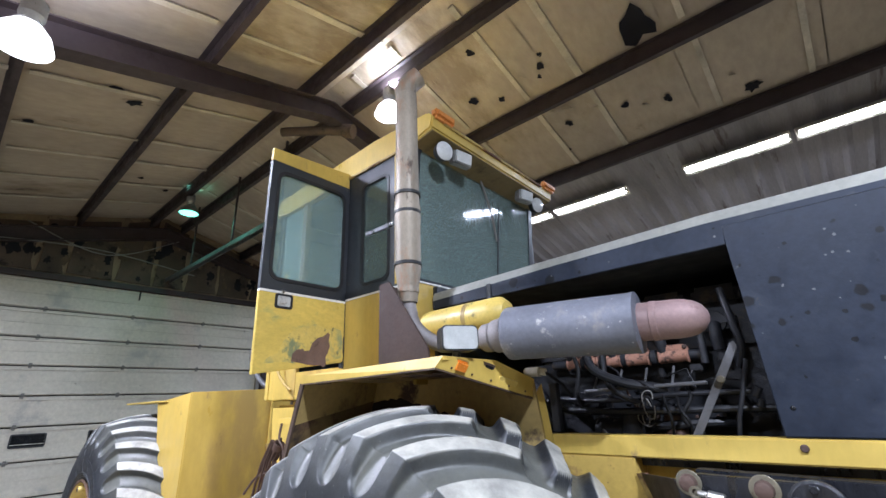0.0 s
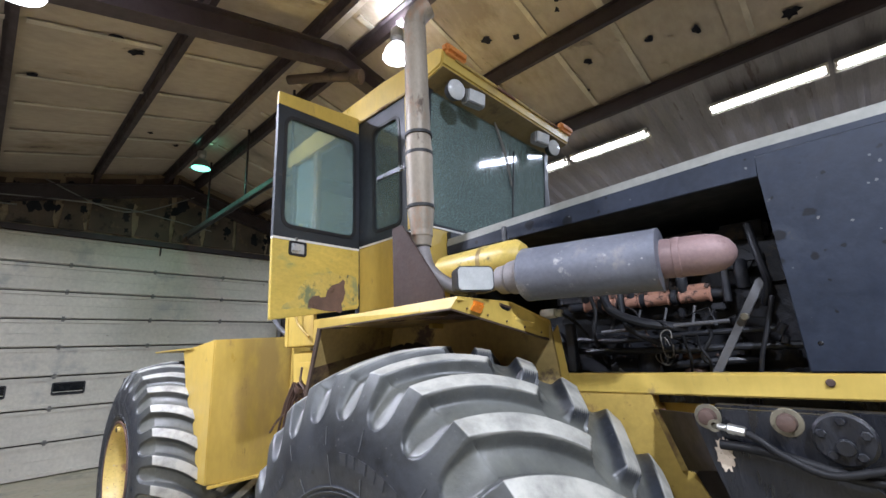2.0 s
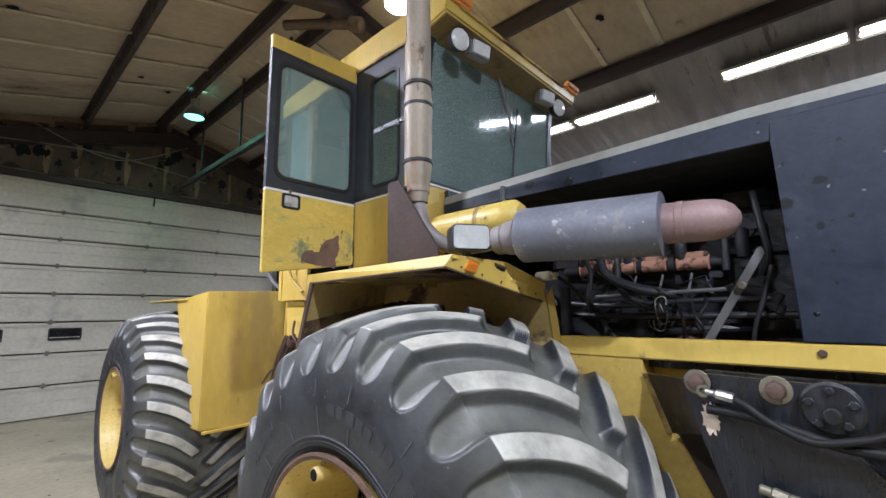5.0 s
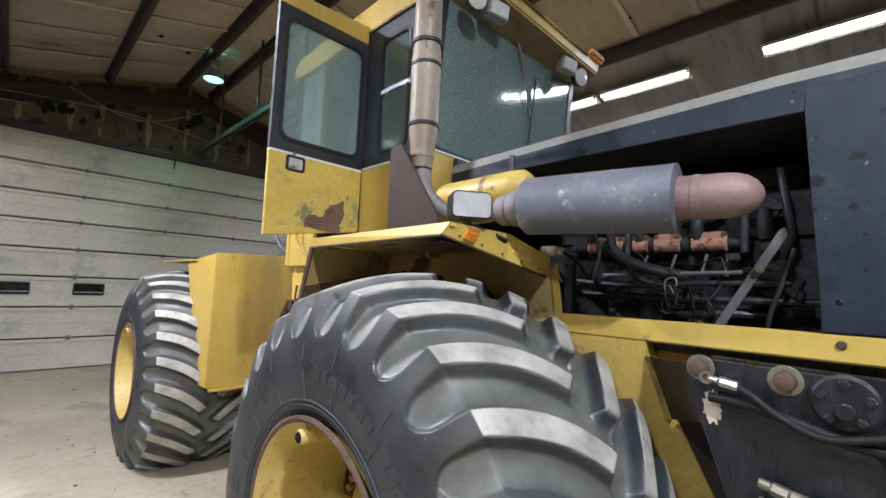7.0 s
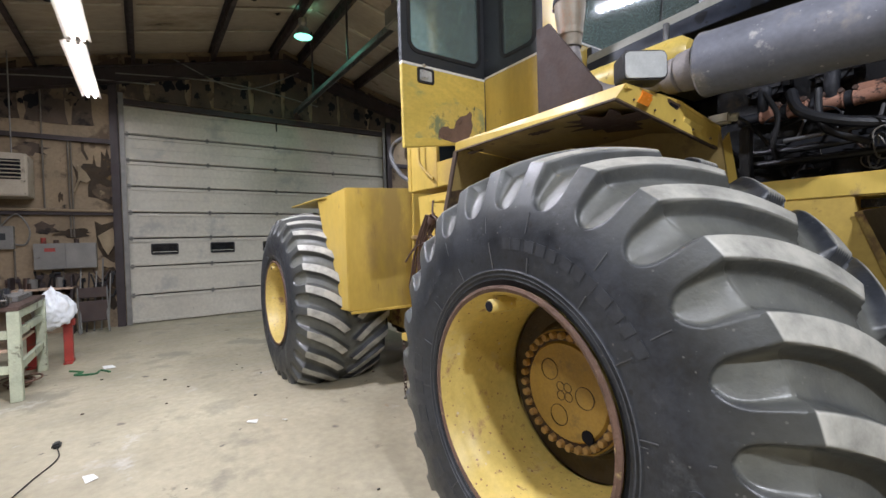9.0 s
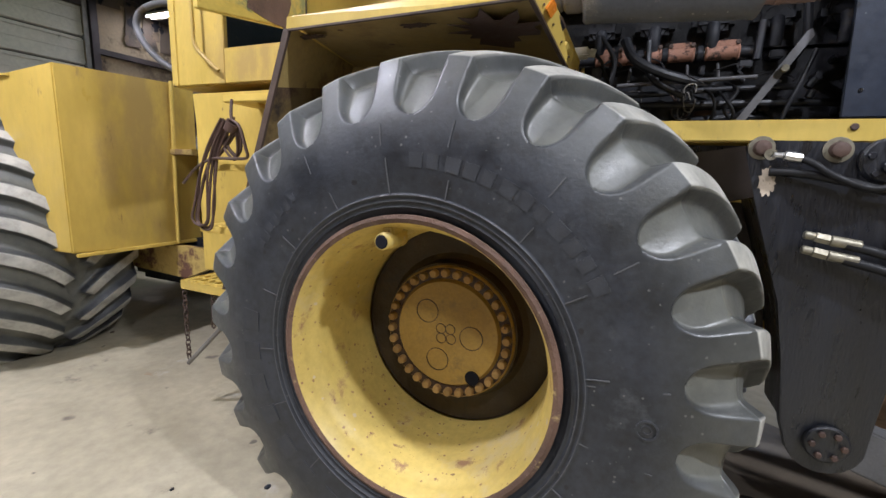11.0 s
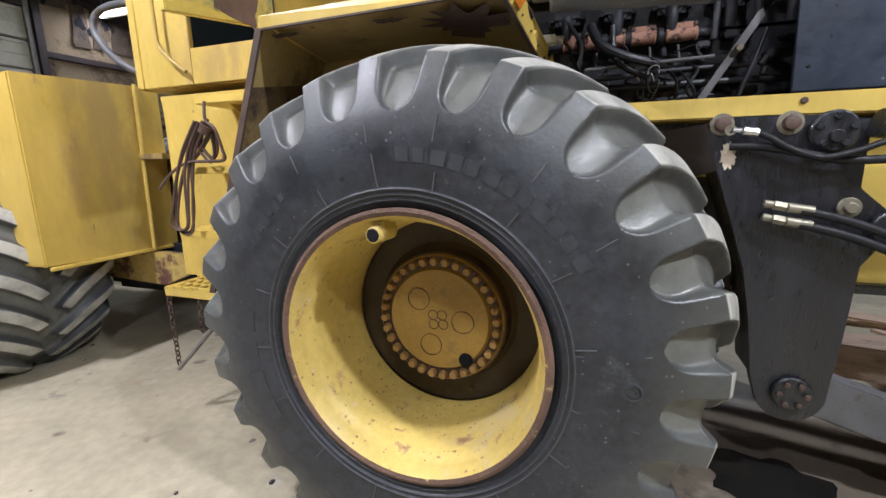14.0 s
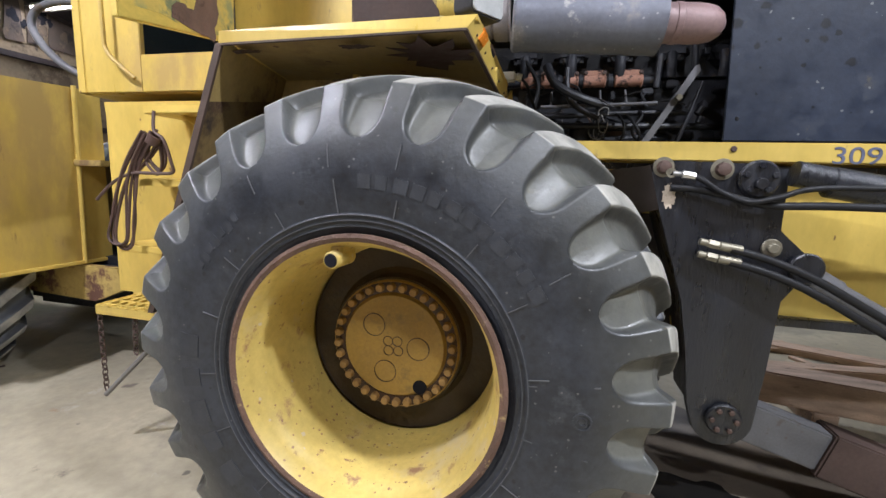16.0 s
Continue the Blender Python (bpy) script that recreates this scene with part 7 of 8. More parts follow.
def build_gable_clutter():
    rng = random.Random(21)
    # tears in the ceiling boards
    tears = [(-0.72, 4.12, 0.2), (-2.33, 3.38, 0.05), (-2.73, 3.96, 0.06), (-2.41, 4.12, 0.04), (-1.78, 3.99, 0.05), (-1.9, 4.94, 0.05), (-2.12, 5.37, 0.025), (-0.77, 5.21, 0.06), (-1.21, 5.05, 0.05), (0.04, 5.55, 0.09), (-1.7, 3.85, 0.03), (-1.85, 4.1, 0.03)]
    tears += [(rng.uniform(-9, -4.5), rng.uniform(-1, 2.4), rng.uniform(0.03, 0.1)) for _ in range(16)]
    for x, y, r in tears:
        bm = bmesh.new()
        bm.faces.new([bm.verts.new((u, v, roof_z(v) - 0.038)) for u, v in ragged((x, y), r, 13, rng)])
        solid("ceiling_tear", bm, M_HOLE, "dark ragged tear in the ceiling board", "tear", "ceiling tears", "structure")
    for k in range(10):
        x, y = rng.uniform(-3.5, 0.5), rng.uniform(3.2, 5.5)
        bm = bmesh.new()
        pts = ragged((0, 0), rng.uniform(0.04, 0.09), 9, rng, 1, 0.5)
        vs = [bm.verts.new((x + u, y + v, roof_z(y + v) - 0.04 - max(0, u) * 0.7)) for u, v in pts]
        bm.faces.new(vs)
        bmesh.ops.solidify(bm, geom=bm.faces[:], thickness=0.003)
        solid("hanging_scrap", bm, M_CEIL, "torn scrap of ceiling board hanging down", "scrap", "hanging scraps", "structure")
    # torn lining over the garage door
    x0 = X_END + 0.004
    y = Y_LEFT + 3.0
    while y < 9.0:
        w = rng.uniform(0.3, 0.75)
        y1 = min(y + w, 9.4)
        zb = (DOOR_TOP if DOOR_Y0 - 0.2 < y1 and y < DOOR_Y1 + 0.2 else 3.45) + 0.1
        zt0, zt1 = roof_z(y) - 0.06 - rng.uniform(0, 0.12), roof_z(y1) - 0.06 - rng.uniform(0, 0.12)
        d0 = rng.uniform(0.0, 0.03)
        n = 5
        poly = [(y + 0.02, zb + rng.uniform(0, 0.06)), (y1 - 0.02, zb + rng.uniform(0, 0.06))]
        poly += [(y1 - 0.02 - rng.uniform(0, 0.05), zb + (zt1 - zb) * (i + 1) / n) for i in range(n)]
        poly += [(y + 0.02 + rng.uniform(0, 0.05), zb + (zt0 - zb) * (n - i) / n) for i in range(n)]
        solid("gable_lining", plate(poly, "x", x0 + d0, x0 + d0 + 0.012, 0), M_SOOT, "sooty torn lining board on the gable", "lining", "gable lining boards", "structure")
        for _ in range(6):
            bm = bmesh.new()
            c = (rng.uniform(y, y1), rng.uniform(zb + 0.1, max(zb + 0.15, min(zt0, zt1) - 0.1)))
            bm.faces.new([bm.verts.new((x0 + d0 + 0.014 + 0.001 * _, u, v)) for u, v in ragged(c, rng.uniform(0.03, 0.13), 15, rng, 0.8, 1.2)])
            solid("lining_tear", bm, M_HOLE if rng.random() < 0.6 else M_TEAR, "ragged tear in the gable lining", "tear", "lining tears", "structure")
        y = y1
    for a, b, c in (((-10.1, -0.3, 4.55), (-10.1, 1.6, 4.7), (-10.1, 3.4, 4.5)), ((-10.12, 0.6, 5.0), (-10.1, 1.8, 4.62), (-10.12, 3.0, 5.2)), ((-10.1, -3.2, 4.0), (-10.1, -1.4, 4.3), (-10.1, 0.3, 4.45))):
        solid("loose_cable", sweep([a, b, c], 0.012, 6), M_GALV, "grey cable strung across the gable", "cable", "gable cables")
    # garage door opener: rail and bracing
    op = thing("door_opener_rail", "galvanised rail of the garage door opener", "door opener", (-7.8, 2.93, 4.3))
    part("rail", join(box(-10.2, -5.5, 2.88, 2.895, 4.28, 4.36, 0.002), box(-10.2, -5.5, 2.965, 2.98, 4.28, 4.36, 0.002), box(-10.2, -5.5, 2.88, 2.98, 4.355, 4.362, 0.001)), M_STRUT, op)
    for x in (-9.0, -7.2, -5.6):
        part("hanger", box(x, x + 0.03, 2.92, 2.95, 4.36, roof_z(2.93) - 0.05, 0.002), M_STEEL, op)
    part("motor", join(box(-5.5, -5.05, 2.75, 3.1, 4.2, 4.45, 0.02), rod((-5.05, 2.93, 4.32), (-4.85, 2.93, 4.32), 0.08)), M_GREY, op)
    solid("pull_cord", sweep([(-10.2, 2.5, 4.02), (-10.2, 2.5, 3.85)], 0.015, 8, curved=False), M_GASKET, "short dark pull handle on the door", "pull cord")
    # ridge duct by the lamp
    solid("vent_pipe", join(sweep([(-4.9, 2.5, 5.25), (-4.5, 2.75, 5.2), (-4.1, 2.95, 5.1)], 0.06, 14), rod((-4.1, 2.93, 5.1), (-3.98, 3.0, 5.06), 0.09)), M_SOOT, "tan vent pipe with a flared end under the ridge", "vent pipe")


def build_fender_rust():
    """Bare rusted areas on the underside of the front fender."""
    rng = random.Random(12)
    fender = bpy.data.objects["fender"]
    for c, r, sx, sy in (((-1.4, 1.64), 0.15, 1.0, 1.3), ((-1.66, 1.5), 0.035, 1.8, 0.7), ((-2.16, 1.5), 0.04, 2.2, 0.6)):
        part("rust_patch", plate(ragged(c, r, 29, rng, sx, sy), "z", 1.836, 1.8385, 0), M_RUSTY, fender, "bare dark rusted patch")


# ---------------------------------------------------------------- end wall left of the door
def build_shop_wall():
    rng = random.Random(5)
    xw = X_END
    # girts and torn lining
    for z in (3.32, 2.03):
        solid("girt", box(xw, xw + 0.09, Y_LEFT + 0.35, DOOR_Y0 - 0.08, z - 0.04, z + 0.04), M_STEEL, "dark steel wall girt", "girt", "wall girts", "structure")
    for z in (3.32, 2.2):
        solid("girt", box(xw, xw + 0.09, DOOR_Y1 + 0.09, Y_RIGHT - 0.35, z - 0.05, z + 0.05), M_STEEL, "dark steel wall girt", "girt", "wall girts", "structure")
    solid("stud", box(xw, xw + 0.1, DOOR_Y0 - 0.2, DOOR_Y0 - 0.075, FLOOR, 4.4), M_STEEL, "dark steel door post", "post", kind="structure")
    solid("stud", box(xw, xw + 0.1, DOOR_Y1 + 0.075, DOOR_Y1 + 0.2, FLOOR, 4.4), M_STEEL, "dark steel door post", "post", kind="structure")
    for c, r, m, sx, sy in (((-0.55, 0.6), 0.2, M_TEARBROWN, 0.9, 2.0), ((-1.3, 0.75), 0.3, M_SOOT, 1.5, 0.8), ((-2.6, 1.4), 0.3, M_SOOT, 1.0, 1.3), ((-2.9, 2.6), 0.4, M_SOOT, 1.0, 1.3), ((-1.5, 3.1), 0.14, M_SOOT, 1.6, 0.7), ((-1.15, 2.3), 0.06, M_TEARBROWN, 0.7, 1.3), ((-1.0, 1.68), 0.16, M_TEARBROWN, 1.8, 0.5), ((-1.35, 1.75), 0.12, M_SOOT, 1.2, 0.9)):
        solid("wall_tear", plate(ragged(c, r, 17, rng, sx, sy), "x", xw + 0.008, xw + 0.012, 0), m, "ragged tear in the stained wall lining", "tear", "wall tears", "structure")
    # the torn corner beside the door post: dark hollow, bare insulation and loose pale flaps
    hollow = [(-0.97, 2.89), (-0.9, 2.76), (-0.82, 2.91), (-0.69, 2.91), (-0.67, 3.08), (-0.64, 2.88), (-0.58, 2.86), (-0.56, 3.15), (-0.51, 3.06), (-0.48, 3.21), (-0.44, 3.02), (-0.39, 3.12), (-0.37, 2.95), (-0.29, 2.98), (-0.3, 2.11), (-0.41, 2.16), (-0.52, 2.23), (-0.65, 2.3), (-0.77, 2.32), (-0.77, 2.49), (-0.74, 2.63), (-0.87, 2.58), (-0.97, 2.38), (-0.92, 2.62)]
    crack = [(-0.84, 3.3), (-0.8, 3.28), (-0.8, 3.16), (-0.74, 2.99), (-0.77, 2.97), (-0.84, 3.13)]
    low = [(-0.7, 1.89), (-0.6, 1.82), (-0.3, 1.92), (-0.31, 1.17), (-0.46, 1.13), (-0.6, 1.26), (-0.67, 1.43)]
    for pts, m in ((hollow, M_TEARBROWN), (crack, M_TEARBROWN), (low, M_TEARBROWN), (ragged((-0.52, 2.42), 0.17, 19, rng, 1.0, 0.8), M_TEAR)):
        front = xw + 0.012 + 0.004 * (m is M_TEAR)
        solid("wall_tear", plate(pts, "x", front - 0.004, front, 0), m, "dark ragged tear in the wall lining by the door", "tear", "wall tears", "structure")
    flaps = ([(-0.9, 2.88), (-0.79, 2.76), (-0.72, 2.62), (-0.78, 2.56), (-0.87, 2.6), (-0.93, 2.41), (-0.96, 2.39), (-0.89, 2.65)], [(-0.66, 1.62), (-0.44, 1.77), (-0.39, 1.52), (-0.52, 1.27), (-0.59, 1.4)], [(-0.48, 2.09), (-0.29, 2.16), (-0.3, 1.92), (-0.39, 2.01)])
    for pts in flaps:
        bm = bmesh.new()
        top = max(v for u, v in pts)
        bm.faces.new([bm.verts.new((xw + 0.022 + 0.16 * (top - v), u, v)) for u, v in pts])
        bmesh.ops.solidify(bm, geom=bm.faces[:], thickness=0.004)
        solid("peeling_board", bm, M_FLAP, "pale peeling flap of wall lining", "wall lining", "peeling flaps", "structure")
    # unit heater
    h = thing("unit_heater", "beige steel unit heater with front louvres on the wall", "heater", (-10.0, -1.9, 2.2))
    part("casing", box(-10.276, -9.72, -2.1, -1.47, 2.25, 2.93, 0.012), M_BEIGE, h)
    part("front_panel", ring_plate(rounded(-2.08, -1.49, 2.27, 2.91, 0.01), rounded(-2.02, -1.54, 2.51, 2.83, 0.01), "x", -9.722, -9.705), M_BEIGE, h)
    part("recess", box(-9.73, -9.716, -2.02, -1.54, 2.51, 2.83, 0), M_HOLE, h, "dark opening behind the louvres")
    for i in range(5):
        z = 2.54 + 0.062 * i
        part("slat", box(-9.715, -9.68, -2.02, -1.54, z, z + 0.012, 0.002, Matrix.Translation((-9.7, 0, z)) @ pose(0, 0, 0, 0, 25, 0) @ Matrix.Translation((9.7, 0, -z))), M_BEIGE, h)
    part("flue", sweep([(-9.95, -2.2, 2.7), (-9.95, -2.35, 2.75), (-9.95, -2.55, 2.95), (-9.95, -2.6, 3.6)], 0.06, 14), M_GALV, h, "grey flue pipe")
    for y in (-2.05, -1.68):
        part("hanger_rod", rod((-9.95, y, 2.93), (-9.95, y, roof_z(y) - 0.02), 0.01), M_GALV, h)
    # conduits and boxes
    for y, z0, z1 in ((-1.35, 2.05, 4.3), (-1.02, 1.6, 3.3), (-0.98, 1.6, 3.3), (-1.9, 1.8, 2.15), (-2.5, 1.0, 2.6), (-1.15, 0.3, 1.08), (-1.75, 0.9, 1.4), (-2.1, 0.2, 1.4)):
        solid("conduit", rod((xw + 0.05, y, z0), (xw + 0.05, y, z1), 0.014, seg=10), M_PIPEWALL, "vertical grimy conduit on the wall", "conduit", "wall conduits")
    solid("wall_pipe", sweep([(xw + 0.12, -4.3, 2.1), (xw + 0.12, -2.2, 2.08), (xw + 0.12, -0.42, 2.06)], 0.025, 10), M_WALL, "pale horizontal pipe along the wall", "pipe")
    solid("hanging_cable", sweep([(xw + 0.05, -1.9, 1.8), (xw + 0.1, -1.7, 2.0), (xw + 0.08, -1.55, 1.75), (xw + 0.08, -1.6, 1.5), (xw + 0.06, -1.75, 1.5)], 0.012, 8), M_GALV, "looped grey cable between the boxes", "cable")
    e = thing("breaker_panel", "grey steel breaker panel with a small label", "electrical panel", (xw + 0.08, -1.9, 1.6))
    part("box", box(xw + 0.005, xw + 0.13, -2.06, -1.74, 1.42, 1.8, 0.008), M_GREY, e)
    part("door", box(xw + 0.13, xw + 0.14, -2.03, -1.77, 1.46, 1.77, 0.003), M_GREY, e)
    part("plate", box(xw + 0.14, xw + 0.144, -1.97, -1.83, 1.57, 1.68, 0.001), M_DARK, e, "dark label plate")
    d = thing("disconnect_box", "wide grey electrical enclosure with two doors", "electrical panel", (xw + 0.1, -1.1, 1.3))
    part("box", box(xw + 0.005, xw + 0.2, -1.5, -0.68, 1.06, 1.5, 0.008), M_GREY, d)
    for y0, y1 in ((-1.49, -1.1), (-1.085, -0.69)):
        p = part("door", box(xw + 0.2, xw + 0.212, y0, y1, 1.07, 1.49, 0.003), M_GREY, d)
    part("sticker", box(xw + 0.212, xw + 0.2135, -1.36, -1.22, 1.36, 1.42, 0), M_RED, d, "small red sticker")
    for y, h2, m in ((-1.38, 0.1, M_RED), (-1.22, 0.06, M_RUSTY), (-0.95, 0.07, M_BROWN)):
        solid("can", rod((xw + 0.1, y, 1.5), (xw + 0.1, y, 1.5 + h2), 0.035), m, "small can standing on the grey enclosure", "can", "cans on the enclosure")
    s = thing("switch_box", "small grey switch box on the wall", "switch", (xw + 0.05, -1.8, 1.2))
    part("box", box(xw + 0.005, xw + 0.08, -2.1, -1.96, 1.15, 1.3, 0.006), M_GREY, s)
    part("lever", box(xw + 0.08, xw + 0.1, -2.04, -2.02, 1.2, 1.27, 0.003), M_RED, s)
    x = thing("fire_extinguisher", "red fire extinguisher hung on the wall", "fire extinguisher", (xw + 0.12, -2.26, 0.95))
    part("cylinder", lathe([(0, 0.9), (0.05, 0.9), (0.062, 0.915), (0.062, 1.2), (0.05, 1.25), (0.02, 1.28), (0.02, 1.3), (0, 1.3)], Matrix.Translation((xw + 0.12, -2.26, 0)), 24), M_RED, x)
    part("handle", join(box(xw + 0.1, xw + 0.2, -2.27, -2.25, 1.3, 1.315), box(xw + 0.1, xw + 0.19, -2.27, -2.25, 1.33, 1.345)), M_GASKET, x)
    part("label", lathe([(0.0626, 1.0), (0.0632, 1.0), (0.0632, 1.12), (0.0626, 1.12)], Matrix.Translation((xw + 0.12, -2.26, 0)), 24), M_WHITE, x)
    solid("wall_cylinder", rod((xw + 0.1, -2.42, 1.45), (xw + 0.1, -2.42, 1.85), 0.05), M_RED, "red cylinder on a dark wall bracket", "cylinder")
    solid("dark_cabinet", box(xw + 0.005, xw + 0.15, -2.38, -2.12, 1.4, 1.9, 0.01), M_BLACK, "dark steel cabinet on the wall", "cabinet")
    # low shelf and leaning scrap by the wall
    sh = thing("wall_shelf", "cluttered dark shelf along the wall", "shelf", (xw + 0.2, -1.6, FLOOR))
    for z in (0.42, 0.72):
        part("board", box(xw + 0.005, xw + 0.35, -2.6, -1.0, z, z + 0.03), M_WOOD, sh)
    for y in (-2.58, -1.8, -1.04):
        part("upright", box(xw + 0.005, xw + 0.33, y, y + 0.03, FLOOR, 0.95), M_STEEL, sh)
    for i in range(14):
        y, z = rng.uniform(-2.5, -1.1), rng.choice((0.45, 0.75))
        r = rng.uniform(0.03, 0.07)
        m = rng.choice((M_BLACK, M_RUSTY, M_GREY, M_RED, M_BROWN))
        solid("shop_can", rod((xw + 0.17, y, z), (xw + 0.17, y, z + rng.uniform(0.08, 0.2)), r, seg=16), m, "worn container standing on the shelf", "container", "containers on the shelf")
    for i in range(26):
        y, z = rng.uniform(-2.9, -0.45), rng.uniform(0.72, 1.05)
        ln = rng.uniform(0.18, 0.5)
        m = rng.choice((M_BLACK, M_RUSTY, M_BROWN, M_STEEL, M_HOSE))
        if i % 3:
            solid("hanging_tool", join(rod((xw + 0.04, y, z), (xw + 0.05, y + rng.uniform(-0.05, 0.05), z - ln), 0.012, seg=8), box(xw + 0.02, xw + 0.07, y - rng.uniform(0.02, 0.06), y + rng.uniform(0.02, 0.05), z - 0.05, z + 0.02, 0.006)), m, "dark hand tool hung on the wall", "tool", "tools on the wall")
        else:
            solid("hanging_hose", sweep([(xw + 0.05, y, z), (xw + 0.07, y + 0.1, z - ln), (xw + 0.06, y + 0.2, z - 0.3 * ln), (xw + 0.05, y + 0.24, z)], 0.013, 8), m, "dark hose looped on a wall hook", "hose", "hoses on the wall")
    for i in range(9):
        x, y, w = rng.uniform(xw + 0.45, xw + 1.5), rng.uniform(-3.4, -1.2), rng.uniform(0.14, 0.34)
        solid("scrap_box", box(-w / 2, w / 2, -w * 0.4, w * 0.4, 0, rng.uniform(0.15, 0.42), 0.012, Matrix.Translation((x, y, FLOOR)) @ pose(0, 0, 0, 0, 0, rng.uniform(0, 90))), rng.choice((M_BROWN, M_BLACK, M_RUSTY, M_STEEL, M_BEIGE)), "dirty box of scrap standing on the floor", "box", "scrap boxes by the wall")
    for i in range(5):
        y = -0.95 + 0.1 * i
        solid("leaning_bar", rod((xw + 0.35 - 0.03 * i, y, FLOOR), (xw + 0.06, y + 0.05, rng.uniform(0.8, 1.3)), 0.012, seg=8), rng.choice((M_RUSTY, M_STEEL, M_GALV)), "steel bar leaning on the wall", "bar", "leaning bars")


def build_bench():
    b = thing("workbench", "pale green painted steel workbench with a dark cluttered top", "workbench", (-6.6, -1.55, FLOOR))
    x0, x1, y0, y1, zt = -7.3, -5.95, -2.3, -0.98, 0.85
    part("top", box(x0, x1, y0, y1, zt - 0.04, zt, 0.006), M_RUSTY, b, "dark stained steel top")
    for x in (x0, x1 - 0.09):
        for y in (y0, y1 - 0.09):
            part("leg", box(x, x + 0.09, y, y + 0.09, FLOOR, zt - 0.04, 0.006), M_BENCH, b)
    for z in (0.55, 0.22):
        part("rail", box(x0 + 0.09, x1 - 0.09, y1 - 0.06, y1 - 0.02, z, z + 0.08, 0.004), M_BENCH, b)
        part("rail", box(x1 - 0.06, x1 - 0.02, y0 + 0.09, y1 - 0.09, z, z + 0.08, 0.004), M_BENCH, b)
    part("apron", box(x0 + 0.09, x1 - 0.02, y1 - 0.05, y1 - 0.01, zt - 0.12, zt - 0.04, 0.004), M_BENCH, b)
    part("shelf", box(x0 + 0.05, x1 - 0.05, y0 + 0.06, y1 - 0.1, 0.42, 0.45, 0.004), M_WOOD, b, "dark timber lower shelf")
    tb = thing("toolbox", "scuffed red steel toolbox on the bench shelf", "toolbox", (-6.3, -1.75, 0.45))
    part("body", box(-6.5, -6.1, -2.1, -1.42, 0.45, 0.62, 0.01), M_RED, tb)
    part("lid", plate([(-6.51, 0.622), (-6.09, 0.622), (-6.15, 0.675), (-6.45, 0.675)], "y", -2.11, -1.41, 0.004), M_RED, tb)
    part("handle", sweep([(-6.3, -1.9, 0.675), (-6.3, -1.88, 0.7), (-6.3, -1.66, 0.7), (-6.3, -1.64, 0.675)], 0.008, 8), M_GASKET, tb)
    v = thing("bench_vice", "black steel bench vice clamped to the bench", "vice", (-6.1, -1.15, zt))
    part("body", join(box(-6.2, -6.0, -1.22, -1.08, zt, zt + 0.1, 0.015), box(-6.1, -5.96, -1.2, -1.1, zt + 0.06, zt + 0.17, 0.012)), M_BLACK, v)
    part("jaw", box(-5.94, -5.9, -1.22, -1.08, zt + 0.05, zt + 0.18, 0.008), M_BLACK, v)
    part("screw", rod((-6.2, -1.15, zt + 0.08), (-5.8, -1.15, zt + 0.08), 0.016), M_GALV, v)
    part("handle", rod((-5.81, -1.27, zt + 0.08), (-5.81, -1.03, zt + 0.08), 0.008), M_GALV, v)
    rng = random.Random(8)
    for i in range(9):
        x, y = rng.uniform(-7.1, -6.2), rng.uniform(-2.1, -1.1)
        w, h = rng.uniform(0.05, 0.16), rng.uniform(0.03, 0.14)
        solid("bench_part", box(x, x + w, y, y + w * rng.uniform(0.6, 1.4), zt, zt + h, 0.01), rng.choice((M_BLACK, M_GREY, M_RUSTY, M_RED)), "worn machine part lying on the bench", "machine part", "parts on the bench")
    for i in range(4):
        solid("steel_plate", box(-7.2, -6.5, -1.5 + 0.02 * i, -1.08, zt + 0.004 + 0.014 * i, zt + 0.016 + 0.014 * i, 0.002), M_GREY, "grey steel plate lying on the bench", "plate", "plates on the bench")
    # red stand with the plastic bag
    s = thing("red_stand", "red painted steel stand", "stand", (-7.55, -0.95, FLOOR))
    for y in (-0.86, -1.2):
        part("leg", box(-7.6, -7.5, y, y + 0.09, FLOOR, 0.42, 0.006), M_RED, s)
        part("foot", box(-7.7, -7.4, y, y + 0.09, FLOOR, FLOOR + 0.02, 0.003), M_RED, s)
    part("beam", box(-7.62, -7.48, -1.25, -0.74, 0.42, 0.5, 0.006), M_RED, s)
    bm = bmesh.new()
    bmesh.ops.create_icosphere(bm, subdivisions=5, radius=1)
    for v2 in bm.verts:
        n = v2.co.copy()
        k = 1 + 0.22 * noise.noise(n * 1.7) + 0.12 * noise.noise(n * 4.0 + Vector((3, 1, 2))) + 0.05 * noise.noise(n * 11)
        pinch = 1 - 0.55 * max(0, n.z) ** 1.5
        v2.co = Vector((n.x * 0.15 * k * pinch, n.y * 0.2 * k * pinch, n.z * 0.24 * k))
    bm.transform(Matrix.Translation((-7.42, -0.93, 0.66)))
    solid("plastic_bag", bm, M_PLASTIC, "crumpled white plastic bag on the red stand", "plastic bag", angle=60)
    w = thing("cart_wheel", "grey wheel of a hand cart beside the bench", "wheel", (-5.1, -1.29, FLOOR))
    part("tyre", lathe([(0.17, -0.02), (0.2, -0.028), (0.225, 0), (0.2, 0.028), (0.17, 0.02)], Matrix.Translation((-5.1, -1.28, FLOOR + 0.225)) @ pose(0, 0, 0, 90), 36, True), M_GREY, w)
    part("hub", rod((-5.1, -1.25, FLOOR + 0.225), (-5.1, -1.31, FLOOR + 0.225), 0.035), M_GALV, w)
    for i in range(6):
        a = i * math.pi / 3
        part("spoke", rod((-5.1, -1.28, FLOOR + 0.225), (-5.1 + 0.175 * math.cos(a), -1.28, FLOOR + 0.225 + 0.175 * math.sin(a)), 0.009, seg=8), M_GREY, w)


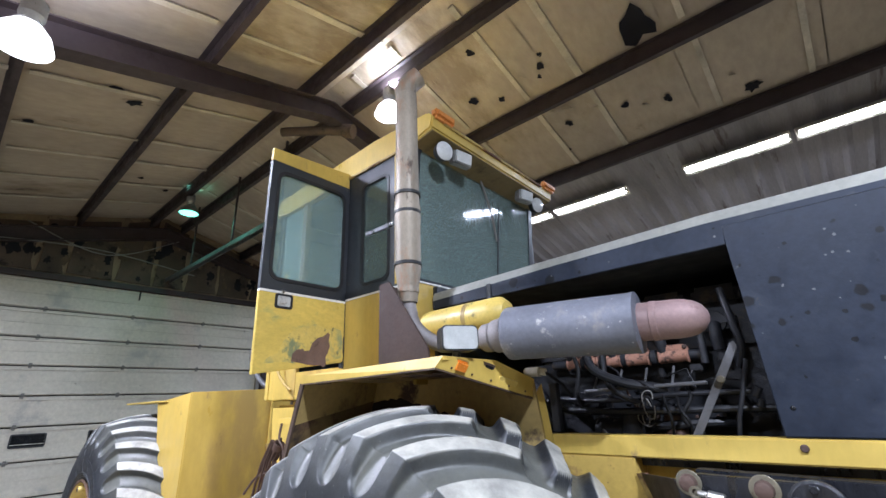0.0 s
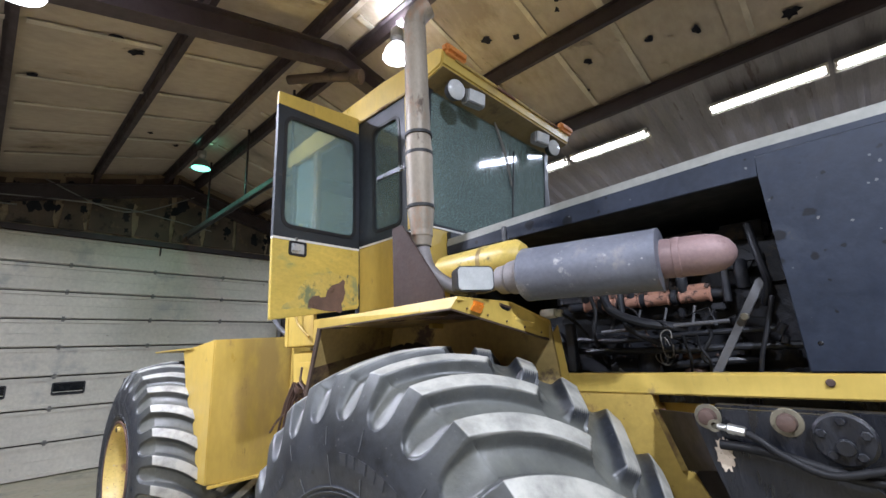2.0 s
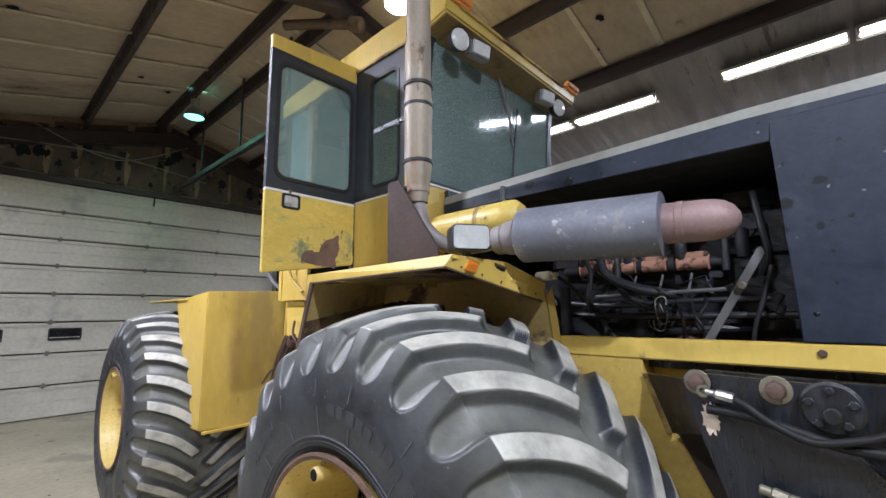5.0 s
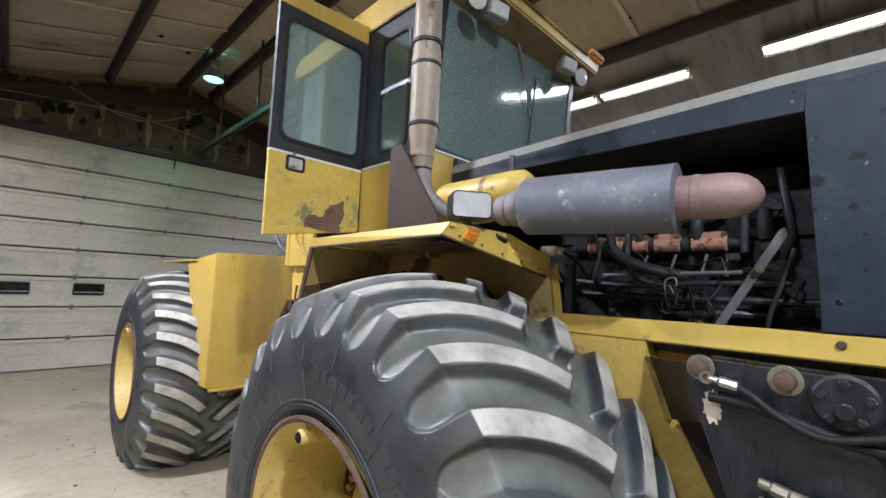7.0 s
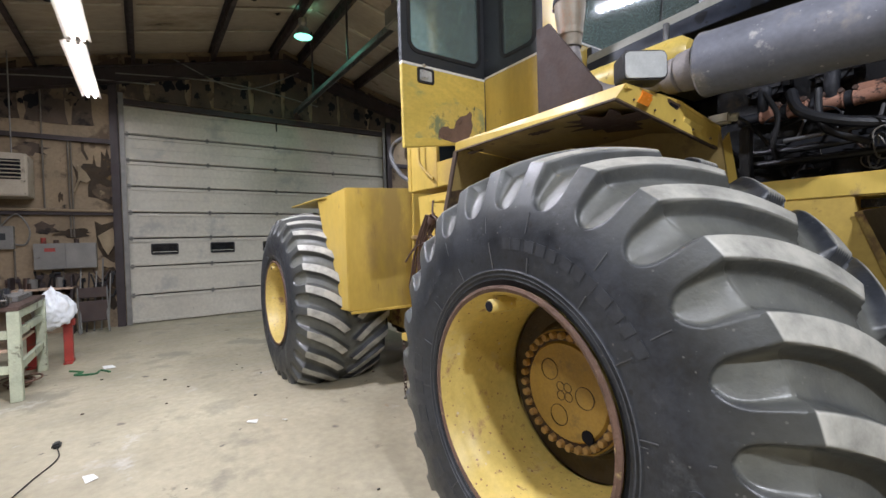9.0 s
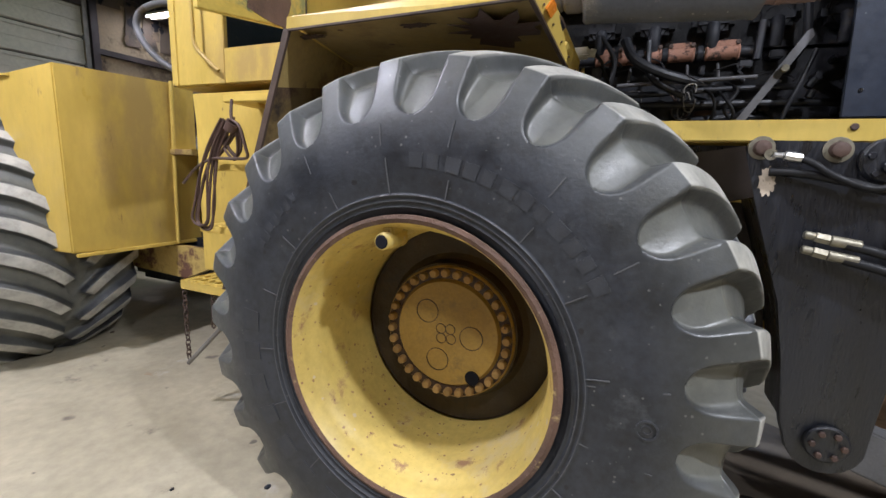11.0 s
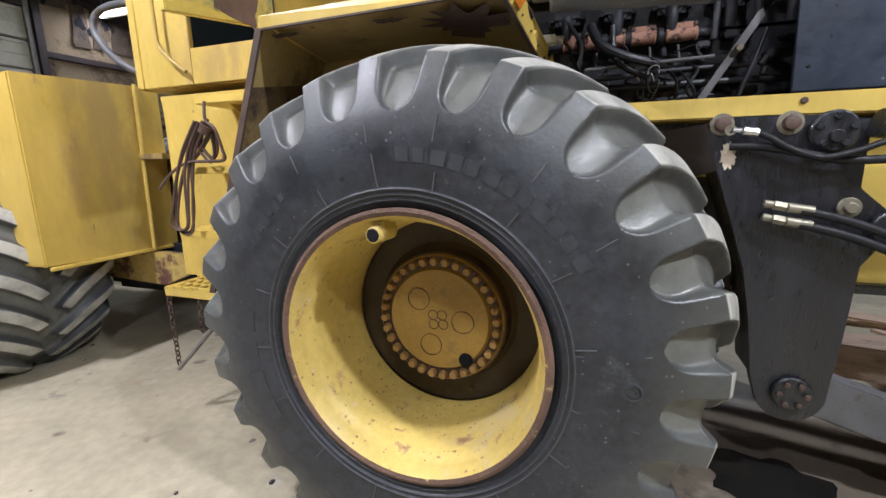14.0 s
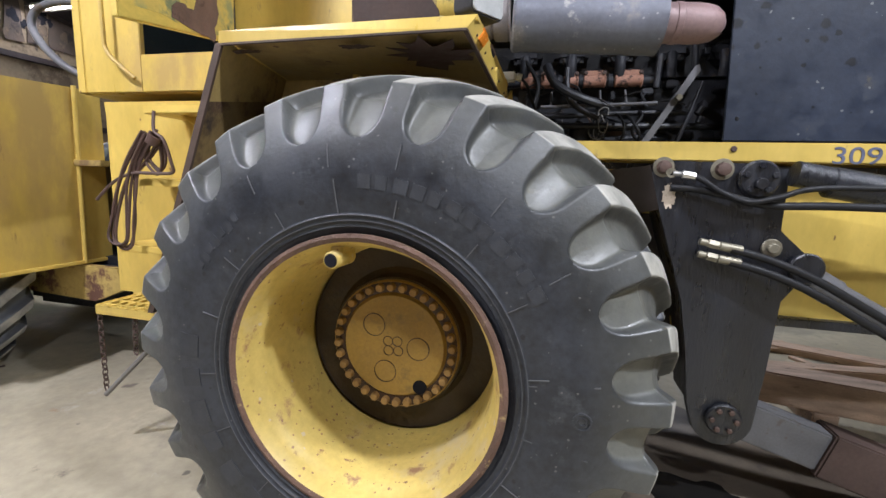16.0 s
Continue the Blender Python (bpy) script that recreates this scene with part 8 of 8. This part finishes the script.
def build_loose_things():
    rng = random.Random(15)
    f = FLOOR
    # folding chair leaning on the wall
    m = Matrix.Translation((-9.75, -0.72, f)) @ pose(0, 0, 0, 0, -16, 8)
    c = thing("folding_chair", "brown steel folding chair leaning folded by the wall", "chair", (-9.75, -0.72, f))
    for y in (-0.2, 0.2):
        b = sweep([(0.02, y, 0.0), (0, y, 0.4), (0, y, 0.8)], 0.012, 8, curved=False)
        b.transform(m)
        part("leg", b, M_GREY, c)
        b = sweep([(0.16, y * 0.9, 0.0), (0.06, y * 0.9, 0.3), (0.0, y * 0.9, 0.5)], 0.012, 8)
        b.transform(m)
        part("leg", b, M_GREY, c)
    part("backrest", box(-0.012, 0.012, -0.2, 0.2, 0.62, 0.8, 0.01, m), M_BROWN, c)
    part("seat", box(0.02, 0.05, -0.19, 0.19, 0.2, 0.56, 0.012, m), M_BROWN, c)
    # litter and cords
    for x, y, r, a in ((-3.75, -0.31, 0.05, 0.3), (-4.03, 0.68, 0.04, 1.1), (-6.87, -0.38, 0.09, 0.2), (-4.9, 2.1, 0.06, 0.7), (-3.9, 0.9, 0.02, 0.4)):
        bm = bmesh.new()
        bm.faces.new([bm.verts.new((x + u * math.cos(a) - v * math.sin(a), y + u * math.sin(a) + v * math.cos(a), f + 0.004 + 0.01 * rng.random())) for u, v in ((-r, -r * 0.6), (r, -r * 0.7), (r * 0.9, r * 0.6), (-r, r * 0.5))])
        bmesh.ops.triangulate(bm, faces=bm.faces[:])
        bmesh.ops.solidify(bm, geom=bm.faces[:], thickness=0.002)
        solid("paper_scrap", bm, M_PAPER, "scrap of white paper on the concrete", "paper", "paper scraps")
    solid("floor_cord", sweep([(-3.0, -0.75, f + 0.008), (-3.5, -0.72, f + 0.008), (-3.9, -0.62, f + 0.008), (-4.2, -0.52, f + 0.008), (-4.42, -0.55, f + 0.012)], 0.004, 8), M_HOSE, "thin black cord lying on the floor", "cord")
    solid("cord_plug", box(-4.5, -4.42, -0.58, -0.53, f, f + 0.035, 0.01), M_GASKET, "black cord plug on the floor", "plug")
    for k in range(6):
        cx, cy, rr = -6.7 + rng.uniform(-0.1, 0.1), -1.12 + rng.uniform(-0.08, 0.08), rng.uniform(0.12, 0.22)
        solid("cord_coil", sweep([(cx + rr * math.cos(a), cy + 0.6 * rr * math.sin(a), f + 0.012 + 0.014 * k) for a in np.linspace(0, 5.6, 14)], 0.009, 8, 3), M_CORD, "orange-brown cord coiled by the bench", "cord", "coiled cords")
    solid("green_cord", sweep([(-6.95, -0.75, f + 0.008), (-6.8, -0.62, f + 0.008), (-6.7, -0.68, f + 0.01), (-6.62, -0.5, f + 0.008), (-6.75, -0.45, f + 0.008), (-6.6, -0.36, f + 0.008)], 0.012, 8), M_GREENCORD, "green cord lying on the concrete", "cord")
    for i in range(26):
        x, y = rng.uniform(-6.5, -1.8), rng.uniform(-0.6, 2.4)
        if math.hypot(x - HUB_X, y - TYRE_Y) < 0.75:
            continue
        bm = bmesh.new()
        bmesh.ops.create_icosphere(bm, subdivisions=1, radius=rng.uniform(0.005, 0.014), matrix=Matrix.Translation((x, y, f + 0.004)) @ Matrix.Diagonal((1, 1.3, 0.6, 1)))
        solid("pebble", bm, rng.choice((M_RUBBER, M_RUSTY, M_BLACK)), "small dark crumb on the concrete", "debris", "floor debris")
    # timbers on the floor in front of the far wheel
    for (x, y, a, w, h, ln, z) in ((0.45, 3.0, -12, 0.2, 0.2, 2.2, 0.1), (0.6, 3.6, 8, 0.14, 0.1, 1.6, 0.0), (0.9, 4.4, -20, 0.2, 0.06, 1.3, 0.0)):
        mm = Matrix.Translation((x, y, f + z)) @ pose(0, 0, 0, 0, 0, a)
        solid("timber", box(0, ln, -w / 2, w / 2, 0, h, 0.01, mm), M_WOOD, "weathered brown timber baulk on the floor", "timber", "timbers on the floor")
    for x, y in ((0.7, 3.0), (1.9, 2.75)):
        solid("wood_block", box(x, x + 0.14, y - 0.18, y + 0.12, f, f + 0.1, 0.008), M_WOOD, "rough wooden block under the timber", "wood block", "wood blocks")
    for i in range(7):
        x, y = rng.uniform(0.6, 1.4), rng.uniform(3.9, 4.6)
        solid("wood_scrap", box(-0.1, 0.1, -0.03, 0.03, 0, 0.025, 0.004, Matrix.Translation((x, y, f + 0.02 * (i % 3))) @ pose(0, 0, 0, 0, 0, rng.uniform(0, 180))), M_WOOD, "split wood scrap on the floor", "wood scrap", "wood scraps")


# ---------------------------------------------------------------- run
build_floor()
build_walls()
build_roof()
build_garage_door()
build_lamps()
build_tractor()
build_fender_rust()
build_gable_clutter()
build_shop_wall()
build_bench()
build_loose_things()
